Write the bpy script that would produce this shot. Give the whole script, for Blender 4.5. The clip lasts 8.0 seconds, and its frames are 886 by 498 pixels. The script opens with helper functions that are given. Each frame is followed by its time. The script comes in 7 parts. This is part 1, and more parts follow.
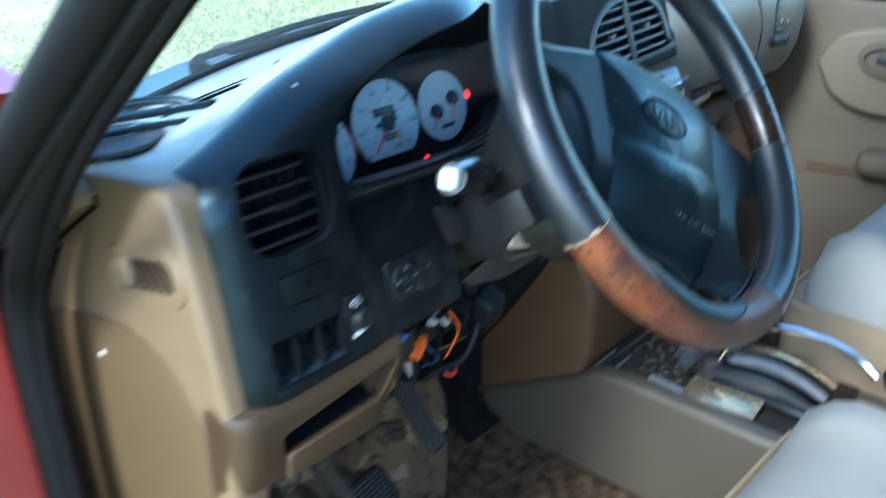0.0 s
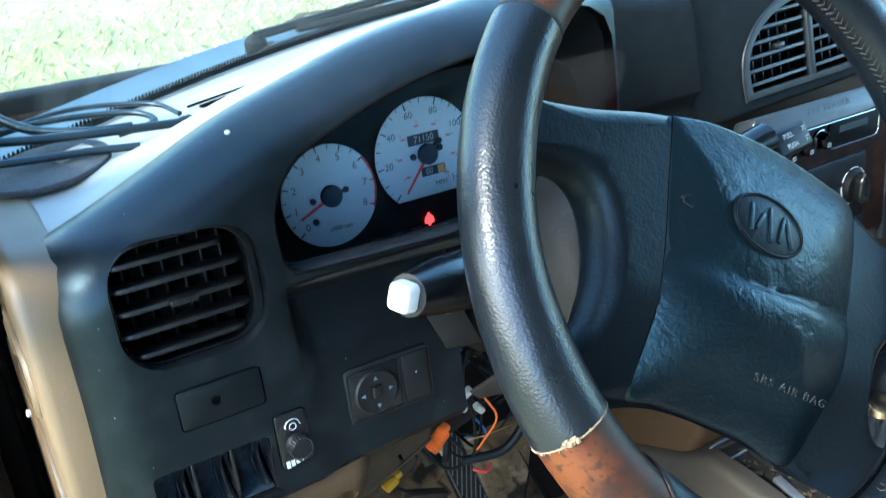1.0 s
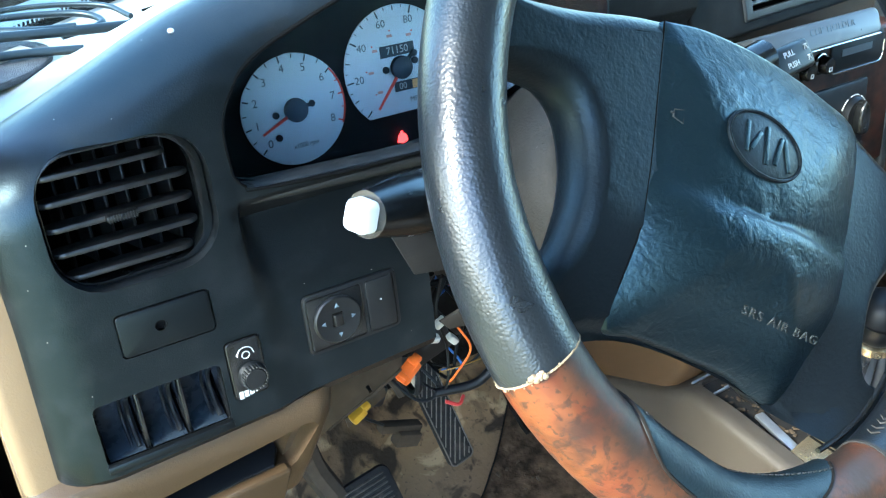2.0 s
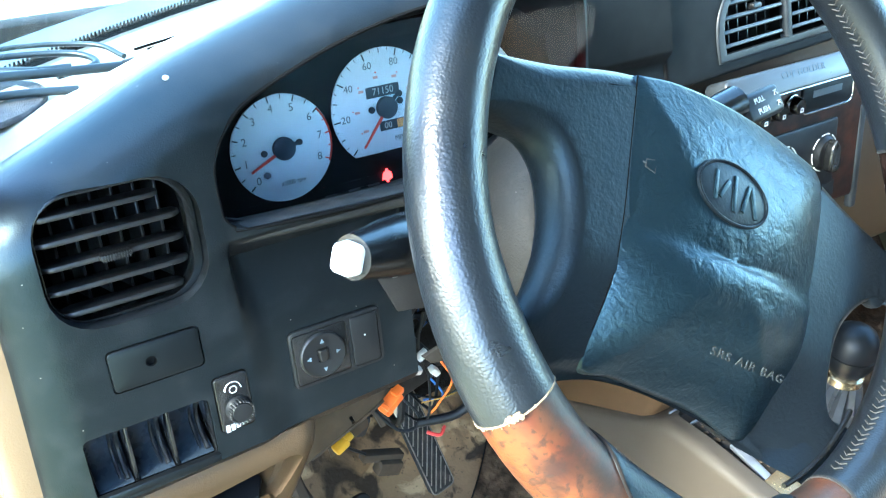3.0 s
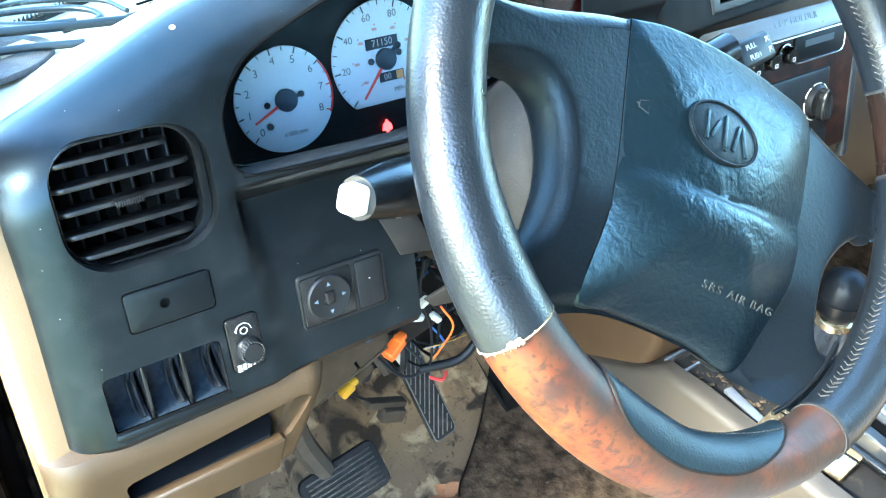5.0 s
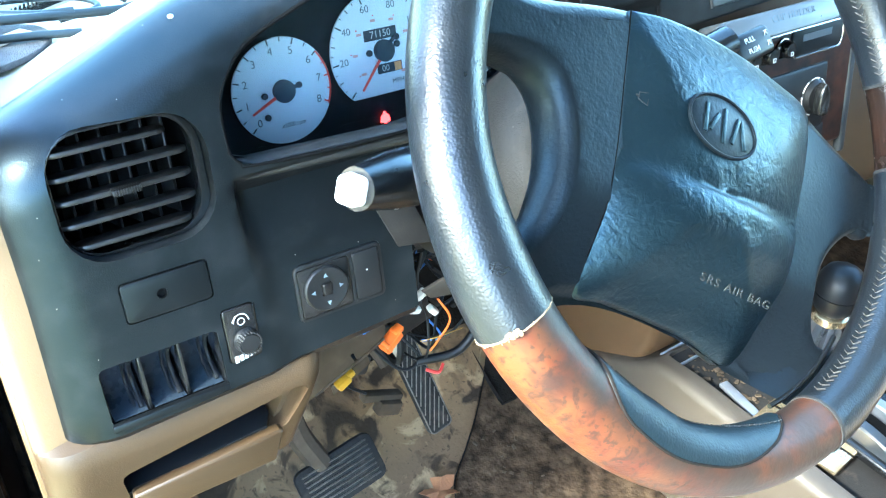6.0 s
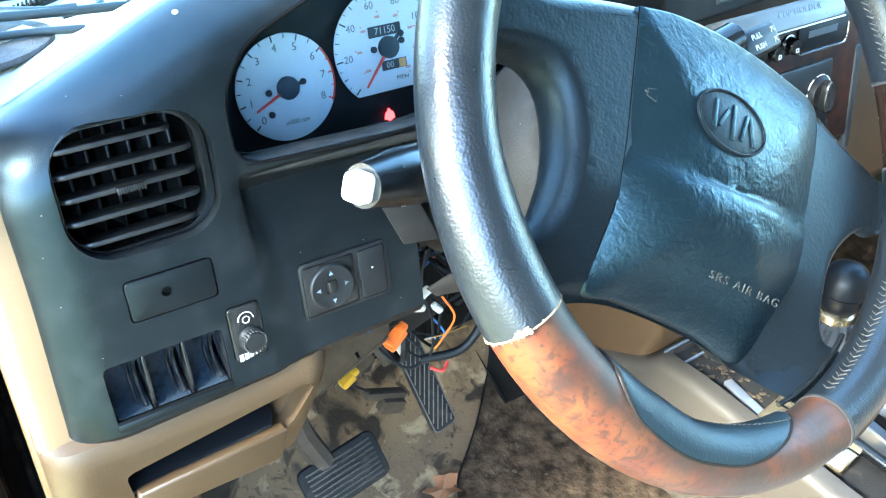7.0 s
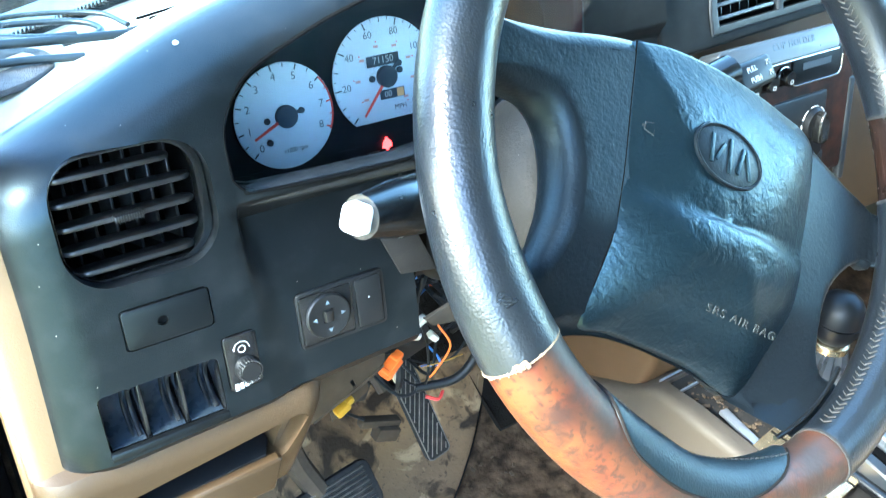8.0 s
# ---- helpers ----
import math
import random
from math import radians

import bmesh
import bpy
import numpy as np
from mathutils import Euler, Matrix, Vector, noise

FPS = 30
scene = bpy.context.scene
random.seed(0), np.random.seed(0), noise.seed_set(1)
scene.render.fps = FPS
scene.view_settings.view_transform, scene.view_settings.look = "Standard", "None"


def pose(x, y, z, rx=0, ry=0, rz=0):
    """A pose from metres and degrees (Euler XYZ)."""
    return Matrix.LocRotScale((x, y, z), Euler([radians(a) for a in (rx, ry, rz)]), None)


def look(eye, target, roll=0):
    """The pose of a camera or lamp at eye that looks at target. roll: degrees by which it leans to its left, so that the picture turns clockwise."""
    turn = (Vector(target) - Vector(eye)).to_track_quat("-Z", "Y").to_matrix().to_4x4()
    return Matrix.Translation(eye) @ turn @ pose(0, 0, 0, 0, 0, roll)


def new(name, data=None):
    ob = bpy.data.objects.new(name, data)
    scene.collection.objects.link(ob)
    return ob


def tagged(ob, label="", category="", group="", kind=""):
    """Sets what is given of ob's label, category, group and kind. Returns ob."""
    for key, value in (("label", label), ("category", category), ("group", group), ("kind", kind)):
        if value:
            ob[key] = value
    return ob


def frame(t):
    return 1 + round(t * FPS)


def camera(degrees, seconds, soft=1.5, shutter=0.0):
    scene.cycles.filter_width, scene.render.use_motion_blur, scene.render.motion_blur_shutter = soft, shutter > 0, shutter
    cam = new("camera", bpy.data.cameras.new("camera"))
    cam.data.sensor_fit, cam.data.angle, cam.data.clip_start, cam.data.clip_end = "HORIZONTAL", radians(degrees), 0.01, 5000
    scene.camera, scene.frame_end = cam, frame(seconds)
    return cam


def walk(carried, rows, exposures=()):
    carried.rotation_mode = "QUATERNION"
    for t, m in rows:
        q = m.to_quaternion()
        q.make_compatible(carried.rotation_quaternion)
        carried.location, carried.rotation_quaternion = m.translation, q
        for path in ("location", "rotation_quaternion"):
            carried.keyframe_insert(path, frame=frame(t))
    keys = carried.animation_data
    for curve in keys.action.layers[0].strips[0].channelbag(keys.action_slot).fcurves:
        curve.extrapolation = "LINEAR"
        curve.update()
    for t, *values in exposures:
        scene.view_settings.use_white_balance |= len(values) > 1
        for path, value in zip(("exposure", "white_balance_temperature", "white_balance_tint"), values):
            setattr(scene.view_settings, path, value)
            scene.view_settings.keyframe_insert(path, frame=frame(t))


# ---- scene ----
cam = camera(52.9, 8.0, 1.2, 0.35)
# seconds, eye, point looked at, roll
PATH = [
    (0, (-0.6381, 0.3075, 1.3753), (0.6799, 1.556, 0.5362), -1.20),
    (0.1, (-0.5844, 0.3278, 1.3816), (0.0836, 0.9498, 0.9729), 0.26),
    (0.2, (-0.5436, 0.349, 1.3859), (0.7716, 1.6437, 0.6152), -0.18),
    (0.3, (-0.5065, 0.3603, 1.387), (0.796, 1.659, 0.6016), 0.71),
    (0.5, (-0.4452, 0.3799, 1.3815), (0.7305, 1.7709, 0.5551), -0.47),
    (0.7, (-0.3979, 0.3879, 1.3946), (0.6622, 1.8588, 0.5504), -1.87),
    (1, (-0.3637, 0.3894, 1.3892), (0.545, 1.8812, 0.415), -1.03),
    (1.5, (-0.3344, 0.4089, 1.3844), (0.5276, 1.8977, 0.3644), -0.85),
    (2, (-0.3352, 0.4108, 1.3617), (0.5494, 1.8239, 0.2569), 0.38),
    (3.3, (-0.3453, 0.3977, 1.3847), (0.5885, 1.8156, 0.3275), 1.55),
    (3.5, (-0.3489, 0.3949, 1.3852), (0.5618, 1.8201, 0.3178), 0.77),
    (4, (-0.3508, 0.3912, 1.3816), (0.5553, 1.7998, 0.2887), 0.91),
    (4.5, (-0.3534, 0.3873, 1.382), (0.5654, 1.7741, 0.2716), 0.98),
    (4.7, (-0.3541, 0.385, 1.381), (0.561, 1.766, 0.2605), 0.78),
    (6, (-0.3562, 0.3854, 1.3777), (0.5622, 1.7484, 0.2381), 1.40),
    (6.5, (-0.3566, 0.3892, 1.3775), (0.5618, 1.7489, 0.234), 1.74),
    (7, (-0.3577, 0.3899, 1.3754), (0.5592, 1.7506, 0.2319), 1.38),
    (7.5, (-0.3579, 0.3888, 1.3752), (0.5602, 1.7444, 0.2265), 1.15),
    (8, (-0.3579, 0.3926, 1.379), (0.5845, 1.7718, 0.2792), 2.00),
]
LIGHT = [(0.0, 2.85, 4800, -2), (0.5, 2.95, 4750, -2), (1.0, 3.2, 5250, -1), (2.0, 3.92, 5500, -1), (3.3, 4.66, 5450, -2), (6.0, 4.80, 5400, -2), (8.0, 4.80, 5400, -2)]
walk(cam, [(t, look(eye, target, roll)) for t, eye, target, roll in PATH], LIGHT)

from mathutils import geometry

# ---- daylight ----
world = bpy.data.worlds.new("sky")
scene.world = world
world.use_nodes = True
wn = world.node_tree.nodes
sky = wn.new("ShaderNodeTexSky")
sky.sky_type, sky.sun_disc = "NISHITA", False
SUN_EL, SUN_AZ = 36.0, 262.0  # degrees; azimuth from +y clockwise
sky.air_density, sky.dust_density, sky.ozone_density = 1.0, 1.2, 1.5
sky.sun_elevation, sky.sun_rotation = radians(SUN_EL), radians(SUN_AZ)
world.node_tree.links.new(sky.outputs[0], wn["Background"].inputs[0])
wn["Background"].inputs[1].default_value = 0.13
sun = new("sun", bpy.data.lights.new("sun", "SUN"))
sun.data.energy, sun.data.angle, sun.data.color = 1.15, radians(12), (1.0, 0.90, 0.76)
az, el = radians(SUN_AZ), radians(SUN_EL)
sun_from = Vector((math.sin(az) * math.cos(el), math.cos(az) * math.cos(el), math.sin(el)))
sun.matrix_world = look(sun_from * 20, (0, 0, 0))


# ---- materials ----
def material(name, colour, rough=0.6, metal=0.0, second=None, scale=30.0, spread=0.5, bump=0.0, bump_scale=400.0,
             grain="noise", dust=0.0, dust_colour=(0.35, 0.30, 0.23), dust_scale=9.0, coat=0.0, emit=0.0, wrinkle=0.0, wrinkle_scale=70.0, spec=0.5, tint=None, up_tint=None, specks=0.0):
    """A surface with broad stains, fine mottling and relief at real size."""
    m = bpy.data.materials.new(name)
    m.use_nodes = True
    nt = m.node_tree
    b = nt.nodes["Principled BSDF"]
    co = nt.nodes.new("ShaderNodeTexCoord")

    def noise_tex(s, detail=4.0):
        n = nt.nodes.new("ShaderNodeTexNoise")
        n.inputs["Scale"].default_value, n.inputs["Detail"].default_value = s, detail
        nt.links.new(co.outputs["Object"], n.inputs["Vector"])
        return n

    def ramp(fac, a, z):
        r = nt.nodes.new("ShaderNodeMapRange")
        r.inputs["From Min"].default_value, r.inputs["From Max"].default_value = a, z
        nt.links.new(fac, r.inputs["Value"])
        return r.outputs["Result"]

    def mix(fac, a, z):
        x = nt.nodes.new("ShaderNodeMix")
        x.data_type = "RGBA"
        nt.links.new(fac, x.inputs["Factor"])
        for sock, v in ((x.inputs[6], a), (x.inputs[7], z)):
            if isinstance(v, tuple):
                sock.default_value = (*v, 1)
            else:
                nt.links.new(v, sock)
        return x.outputs[2]

    second = second or tuple(c * 0.7 for c in colour)
    big = noise_tex(scale)
    col = mix(ramp(big.outputs["Fac"], 0.5 - spread / 2, 0.5 + spread / 2), second, colour)
    if dust:
        d1 = noise_tex(dust_scale, 8.0)
        lo = 0.72 - 0.35 * dust
        f = ramp(d1.outputs["Fac"], lo, lo + 0.22)
        sc = nt.nodes.new("ShaderNodeMath")
        sc.operation = "MULTIPLY"
        sc.inputs[1].default_value = min(1.0, dust)
        nt.links.new(f, sc.inputs[0])
        col = mix(sc.outputs[0], col, dust_colour)
    if up_tint:
        # sky sheen painted into the upward faces' colour, over a thin dust film
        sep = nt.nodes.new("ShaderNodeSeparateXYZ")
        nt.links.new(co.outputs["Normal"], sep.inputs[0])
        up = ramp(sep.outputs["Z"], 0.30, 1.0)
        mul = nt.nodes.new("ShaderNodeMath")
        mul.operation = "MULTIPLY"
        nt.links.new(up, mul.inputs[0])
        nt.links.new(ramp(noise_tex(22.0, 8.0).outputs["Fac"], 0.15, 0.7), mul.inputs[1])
        col = mix(mul.outputs[0], col, up_tint)
    if specks:
        # single grains of pale dust, thinly strewn
        vo = nt.nodes.new("ShaderNodeTexVoronoi")
        vo.inputs["Scale"].default_value = specks
        nt.links.new(co.outputs["Object"], vo.inputs["Vector"])
        col = mix(ramp(vo.outputs["Distance"], 0.034, 0.020), col, (0.30, 0.29, 0.26))
    nt.links.new(col, b.inputs["Base Color"])
    rn = noise_tex(scale * 3)
    r = nt.nodes.new("ShaderNodeMapRange")
    r.inputs["To Min"].default_value, r.inputs["To Max"].default_value = max(0.02, rough - 0.1), min(1.0, rough + 0.1)
    nt.links.new(rn.outputs["Fac"], r.inputs["Value"])
    nt.links.new(r.outputs["Result"], b.inputs["Roughness"])
    b.inputs["Metallic"].default_value = metal
    b.inputs["Specular IOR Level"].default_value = spec
    if tint:
        b.inputs["Specular Tint"].default_value = (*tint, 1)
    b.inputs["Coat Weight"].default_value = coat
    b.inputs["Coat Roughness"].default_value = 0.08
    if bump:
        if grain == "leather":
            v = nt.nodes.new("ShaderNodeTexVoronoi")
            v.feature = "SMOOTH_F1"
            v.inputs["Scale"].default_value = bump_scale
            nt.links.new(co.outputs["Object"], v.inputs["Vector"])
            h = v.outputs["Distance"]
        else:
            h = noise_tex(bump_scale, 3.0).outputs["Fac"]
        bp = nt.nodes.new("ShaderNodeBump")
        bp.inputs["Strength"].default_value, bp.inputs["Distance"].default_value = 1.0, bump
        nt.links.new(h, bp.inputs["Height"])
        if wrinkle:
            wr = noise_tex(wrinkle_scale, 5.0)
            wr.inputs["Distortion"].default_value = 0.7
            b2 = nt.nodes.new("ShaderNodeBump")
            b2.inputs["Strength"].default_value, b2.inputs["Distance"].default_value = 1.0, wrinkle
            nt.links.new(wr.outputs["Fac"], b2.inputs["Height"])
            nt.links.new(b2.outputs["Normal"], bp.inputs["Normal"])
        nt.links.new(bp.outputs["Normal"], b.inputs["Normal"])
    if emit:
        b.inputs["Emission Color"].default_value = (*colour, 1)
        b.inputs["Emission Strength"].default_value = emit
    return m


BLACK = material("black_dash_plastic", (0.0040, 0.0044, 0.0048), 0.38, spec=0.26, tint=(0.66, 0.88, 1.0), second=(0.0028, 0.0031, 0.0034), scale=14, bump=0.0001, bump_scale=1700, dust=0.45, dust_colour=(0.0135, 0.0132, 0.0125), dust_scale=30)
FASCIA = material("sky_sheen_black_fascia", (0.0036, 0.0039, 0.0043), 0.34, spec=0.36, tint=(0.60, 0.85, 1.0), second=(0.0020, 0.0022, 0.0025), scale=24, bump=0.00012, bump_scale=1100, dust=0.66, dust_colour=(0.0115, 0.0123, 0.0132), dust_scale=55, up_tint=(0.013, 0.0148, 0.0160), specks=90)
PANEL = material("dusty_black_plastic", (0.0052, 0.006175, 0.00715), 0.45, spec=0.35, second=(0.00325, 0.0039, 0.00455), scale=20, bump=0.00012, bump_scale=1200, dust=0.5, dust_colour=(0.0169, 0.01657, 0.0156), dust_scale=24)
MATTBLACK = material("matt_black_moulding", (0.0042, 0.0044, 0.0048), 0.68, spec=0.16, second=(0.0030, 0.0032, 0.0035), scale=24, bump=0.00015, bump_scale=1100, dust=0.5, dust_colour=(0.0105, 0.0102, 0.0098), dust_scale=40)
GLOSS = material("smooth_black_plastic", (0.006, 0.0066, 0.0072), 0.24, scale=40, dust=0.3, dust_colour=(0.030, 0.030, 0.028), dust_scale=60)
SILLDUST = material("dust_coated_plastic", (0.014, 0.015, 0.0155), 0.6, second=(0.009, 0.0095, 0.010), scale=30, bump=0.0001, bump_scale=1500, dust=0.7, dust_colour=(0.036, 0.035, 0.032), dust_scale=34)
DARK = material("unlit_duct_black", (0.005, 0.005, 0.005), 0.9, spec=0.05)
RECESS = material("dusty_recess_plastic", (0.0090, 0.0115, 0.0140), 0.6, spec=0.2, second=(0.0060, 0.0078, 0.0095), scale=25, dust=0.6, dust_colour=(0.024, 0.026, 0.0275), dust_scale=34)
SLAT = material("vent_slat_plastic", (0.0072, 0.0075, 0.0078), 0.38, second=(0.0048, 0.0051, 0.0054), scale=60, bump=0.0001, bump_scale=900, dust=0.45, dust_colour=(0.033, 0.03, 0.0252), dust_scale=70)
# one tan trim: TAN is darkened for shaded rear-facing parts, ENDTAN lightened
TAN = material("shaded_tan_trim", (0.04587, 0.02703, 0.01086), 0.46, second=(0.03768, 0.02212, 0.008808), scale=9, bump=0.00015, bump_scale=900, dust=0.35, dust_colour=(0.05243, 0.03358, 0.01557), dust_scale=14)
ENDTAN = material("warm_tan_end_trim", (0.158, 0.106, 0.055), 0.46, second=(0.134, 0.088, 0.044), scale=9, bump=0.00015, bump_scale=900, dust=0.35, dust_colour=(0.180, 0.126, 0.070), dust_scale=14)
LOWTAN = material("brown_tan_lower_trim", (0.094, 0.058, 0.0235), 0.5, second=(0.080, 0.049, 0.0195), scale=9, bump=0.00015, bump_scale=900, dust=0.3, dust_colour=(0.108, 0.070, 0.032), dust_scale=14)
CONSOLE = material("grey_beige_console", (0.060, 0.049, 0.0355), 0.42, second=(0.051, 0.0415, 0.030), scale=9, bump=0.00015, bump_scale=900, dust=0.35, dust_colour=(0.072, 0.060, 0.045), dust_scale=14)
# TAN_TOP is paler and cooler: sun glare is mixed into its colour
TAN_TOP = material("sunlit_dash_top", (0.30, 0.295, 0.270), 0.40, second=(0.245, 0.238, 0.215), scale=8, bump=0.00015, bump_scale=900, dust=0.5, dust_colour=(0.41, 0.40, 0.365), dust_scale=18, specks=40)
BROWN = material("brown_stack_side", (0.080, 0.042, 0.0145), 0.6, second=(0.058, 0.030, 0.010), scale=9, bump=0.00015, bump_scale=900)
LEATHER = material("black_leather", (0.009, 0.0115, 0.014), 0.31, spec=0.62, tint=(1.0, 0.985, 0.97), second=(0.007, 0.009, 0.012), scale=18, bump=0.00015, bump_scale=820, grain="leather", dust=0.3, dust_colour=(0.05, 0.047, 0.042), dust_scale=45, wrinkle=0.0004, wrinkle_scale=60)
PADSKIN = material("airbag_cover_vinyl", (0.0028, 0.0060, 0.0088), 0.36, spec=0.60, tint=(0.52, 0.84, 1.0), second=(0.0020, 0.0045, 0.0068), scale=9, bump=0.00028, bump_scale=430, wrinkle=0.0008, wrinkle_scale=120)
SPOKE = material("spoke_rubber", (0.0060, 0.0078, 0.0098), 0.40, spec=0.25, tint=(0.62, 0.86, 1.0), second=(0.0045, 0.0060, 0.0078), scale=15, bump=0.00022, bump_scale=480, wrinkle=0.0003, wrinkle_scale=130, dust=0.35, dust_colour=(0.024, 0.023, 0.021), dust_scale=28)


def burl(name):
    """Burl veneer: orange ground, dark clouds, fine dark flecks, and dull grey worn patches."""
    m = bpy.data.materials.new(name)
    m.use_nodes = True
    nt = m.node_tree
    b = nt.nodes["Principled BSDF"]
    co = nt.nodes.new("ShaderNodeTexCoord")
    col = None
    for scale, dist, lo, hi, c in ((28, 0.8, 0.44, 0.60, (0.095, 0.018, 0.006)), (36, 0.6, 0.53, 0.68, (0.022, 0.011, 0.008)), (120, 0.7, 0.53, 0.66, (0.022, 0.010, 0.007)),
                                   (330, 0.3, 0.55, 0.66, (0.030, 0.016, 0.011))):
        n = nt.nodes.new("ShaderNodeTexNoise")
        n.inputs["Scale"].default_value, n.inputs["Detail"].default_value, n.inputs["Distortion"].default_value = scale, 6.0, dist
        mp = nt.nodes.new("ShaderNodeMapping")
        mp.inputs["Location"].default_value = (scale * 0.37, scale * 0.11, 2.0)
        nt.links.new(co.outputs["Object"], mp.inputs["Vector"])
        nt.links.new(mp.outputs["Vector"], n.inputs["Vector"])
        r = nt.nodes.new("ShaderNodeMapRange")
        r.inputs["From Min"].default_value, r.inputs["From Max"].default_value, r.inputs["To Max"].default_value = lo, hi, 0.85
        nt.links.new(n.outputs["Fac"], r.inputs["Value"])
        x = nt.nodes.new("ShaderNodeMix")
        x.data_type = "RGBA"
        nt.links.new(r.outputs["Result"], x.inputs["Factor"])
        if col is None:
            x.inputs[6].default_value = (0.122, 0.038, 0.0115, 1)
        else:
            nt.links.new(col, x.inputs[6])
        x.inputs[7].default_value = (*c, 1)
        col = x.outputs[2]

    def calc(op, a, z):
        q = nt.nodes.new("ShaderNodeMath")
        q.operation, q.use_clamp = op, op == "ADD"
        for sock, v in zip(q.inputs, (a, z)):
            if isinstance(v, float):
                sock.default_value = v
            else:
                nt.links.new(v, sock)
        return q.outputs[0]

    def span(v, a, z):
        q = nt.nodes.new("ShaderNodeMapRange")
        q.inputs["From Min"].default_value, q.inputs["From Max"].default_value = a, z
        nt.links.new(v, q.inputs["Value"])
        return q.outputs["Result"]
    # the lacquer is rubbed dull grey-brown on the inner side and towards one end of the rim
    sep = nt.nodes.new("ShaderNodeSeparateXYZ")
    nt.links.new(co.outputs["Object"], sep.inputs[0])
    plane = nt.nodes.new("ShaderNodeVectorMath")
    plane.operation = "MULTIPLY"
    plane.inputs[1].default_value = (1, 1, 0)
    nt.links.new(co.outputs["Object"], plane.inputs[0])
    far = nt.nodes.new("ShaderNodeVectorMath")
    far.operation = "LENGTH"
    nt.links.new(plane.outputs[0], far.inputs[0])
    blot = nt.nodes.new("ShaderNodeTexNoise")
    blot.inputs["Scale"].default_value, blot.inputs["Detail"].default_value = 26.0, 6.0
    nt.links.new(co.outputs["Object"], blot.inputs["Vector"])
    rubbed = calc("ADD", span(far.outputs["Value"], 0.192, 0.174), calc("MULTIPLY", span(sep.outputs["X"], -0.085, 0.03), 0.9))
    rubbed = calc("MULTIPLY", rubbed, span(blot.outputs["Fac"], 0.22, 0.54))
    x = nt.nodes.new("ShaderNodeMix")
    x.data_type = "RGBA"
    nt.links.new(rubbed, x.inputs["Factor"])
    nt.links.new(col, x.inputs[6])
    x.inputs[7].default_value = (0.030, 0.0205, 0.0155, 1)
    nt.links.new(x.outputs[2], b.inputs["Base Color"])
    b.inputs["Roughness"].default_value = 0.42
    b.inputs["Specular IOR Level"].default_value = 0.3
    bp = nt.nodes.new("ShaderNodeBump")
    bp.inputs["Distance"].default_value = 0.0002
    nt.links.new(n.outputs["Fac"], bp.inputs["Height"])
    nt.links.new(bp.outputs["Normal"], b.inputs["Normal"])
    return m


WOOD = burl("burl_wood_veneer")
DARKBURL = material("dark_worn_veneer", (0.020, 0.0105, 0.007), 0.25, second=(0.008, 0.006, 0.005), scale=45, spread=0.3, spec=0.5)
WOODTRIM = material("dark_wood_trim", (0.042, 0.014, 0.007), 0.4, second=(0.008, 0.005, 0.004), scale=60, spread=0.3, spec=0.18)
PLATE = material("matt_black_plate", (0.006, 0.0068, 0.0078), 0.42, second=(0.0045, 0.005, 0.006), scale=40, spec=0.22, dust=0.35, dust_colour=(0.022, 0.022, 0.021), dust_scale=60)
FOAM = material("cream_foam_edge", (0.30, 0.22, 0.13), 0.9, second=(0.17, 0.12, 0.07), scale=200, bump=0.001, bump_scale=400)
THREAD = material("grey_thread", (0.040, 0.036, 0.030), 0.8, second=(0.028, 0.025, 0.021), scale=60)
DIAL = material("pale_dial_face", (0.60, 0.71, 0.77), 0.45, second=(0.55, 0.66, 0.73), scale=30)
INK = material("dark_dial_ink", (0.035, 0.055, 0.075), 0.6)
FIGURE = material("grey_dial_figures", (0.13, 0.18, 0.22), 0.6)
REDINK = material("red_dial_ink", (0.72, 0.06, 0.04), 0.5)
NEEDLE = material("red_needle", (0.85, 0.10, 0.07), 0.4)
REDLAMP = material("red_warning_light", (1.0, 0.03, 0.03), 0.4, emit=0.45)
WHITE = material("white_marking", (0.50, 0.52, 0.53), 0.5)
STALKTIP = material("white_stalk_end", (0.80, 0.80, 0.78), 0.35)
COLUMN = material("grey_column_cover", (0.0135, 0.0117, 0.00918), 0.65, second=(0.01035, 0.009, 0.0072), scale=30, bump=0.0003, bump_scale=700, dust=0.40, dust_colour=(0.0414, 0.036, 0.0279), dust_scale=160, spec=0.25, specks=110)
SHROUD = material("dark_column_shroud", (0.0104, 0.00975, 0.00975), 0.5, scale=20, bump=0.0002, bump_scale=700, dust=0.4, dust_colour=(0.039, 0.0338, 0.02795), dust_scale=40)
STEEL = material("dull_steel", (0.0504, 0.0441, 0.0357), 0.55, metal=0.5, second=(0.0252, 0.021, 0.01764), scale=40, dust=0.4, dust_colour=(0.0546, 0.042, 0.0294), dust_scale=60)
CHROME = material("chrome", (0.75, 0.75, 0.75), 0.12, metal=1.0, second=(0.6, 0.6, 0.6), scale=60)
RUBBER = material("worn_rubber", (0.017, 0.0155, 0.014), 0.8, second=(0.011, 0.010, 0.0095), scale=40, spec=0.22, bump=0.0003, bump_scale=500, dust=0.45, dust_colour=(0.085, 0.068, 0.050), dust_scale=60)
RIBWEAR = material("worn_rib_edge", (0.13, 0.112, 0.09), 0.8, second=(0.06, 0.052, 0.042), scale=120, spec=0.25)
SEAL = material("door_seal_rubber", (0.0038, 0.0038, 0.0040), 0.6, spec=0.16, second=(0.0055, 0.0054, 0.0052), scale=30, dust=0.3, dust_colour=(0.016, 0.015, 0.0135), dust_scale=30)
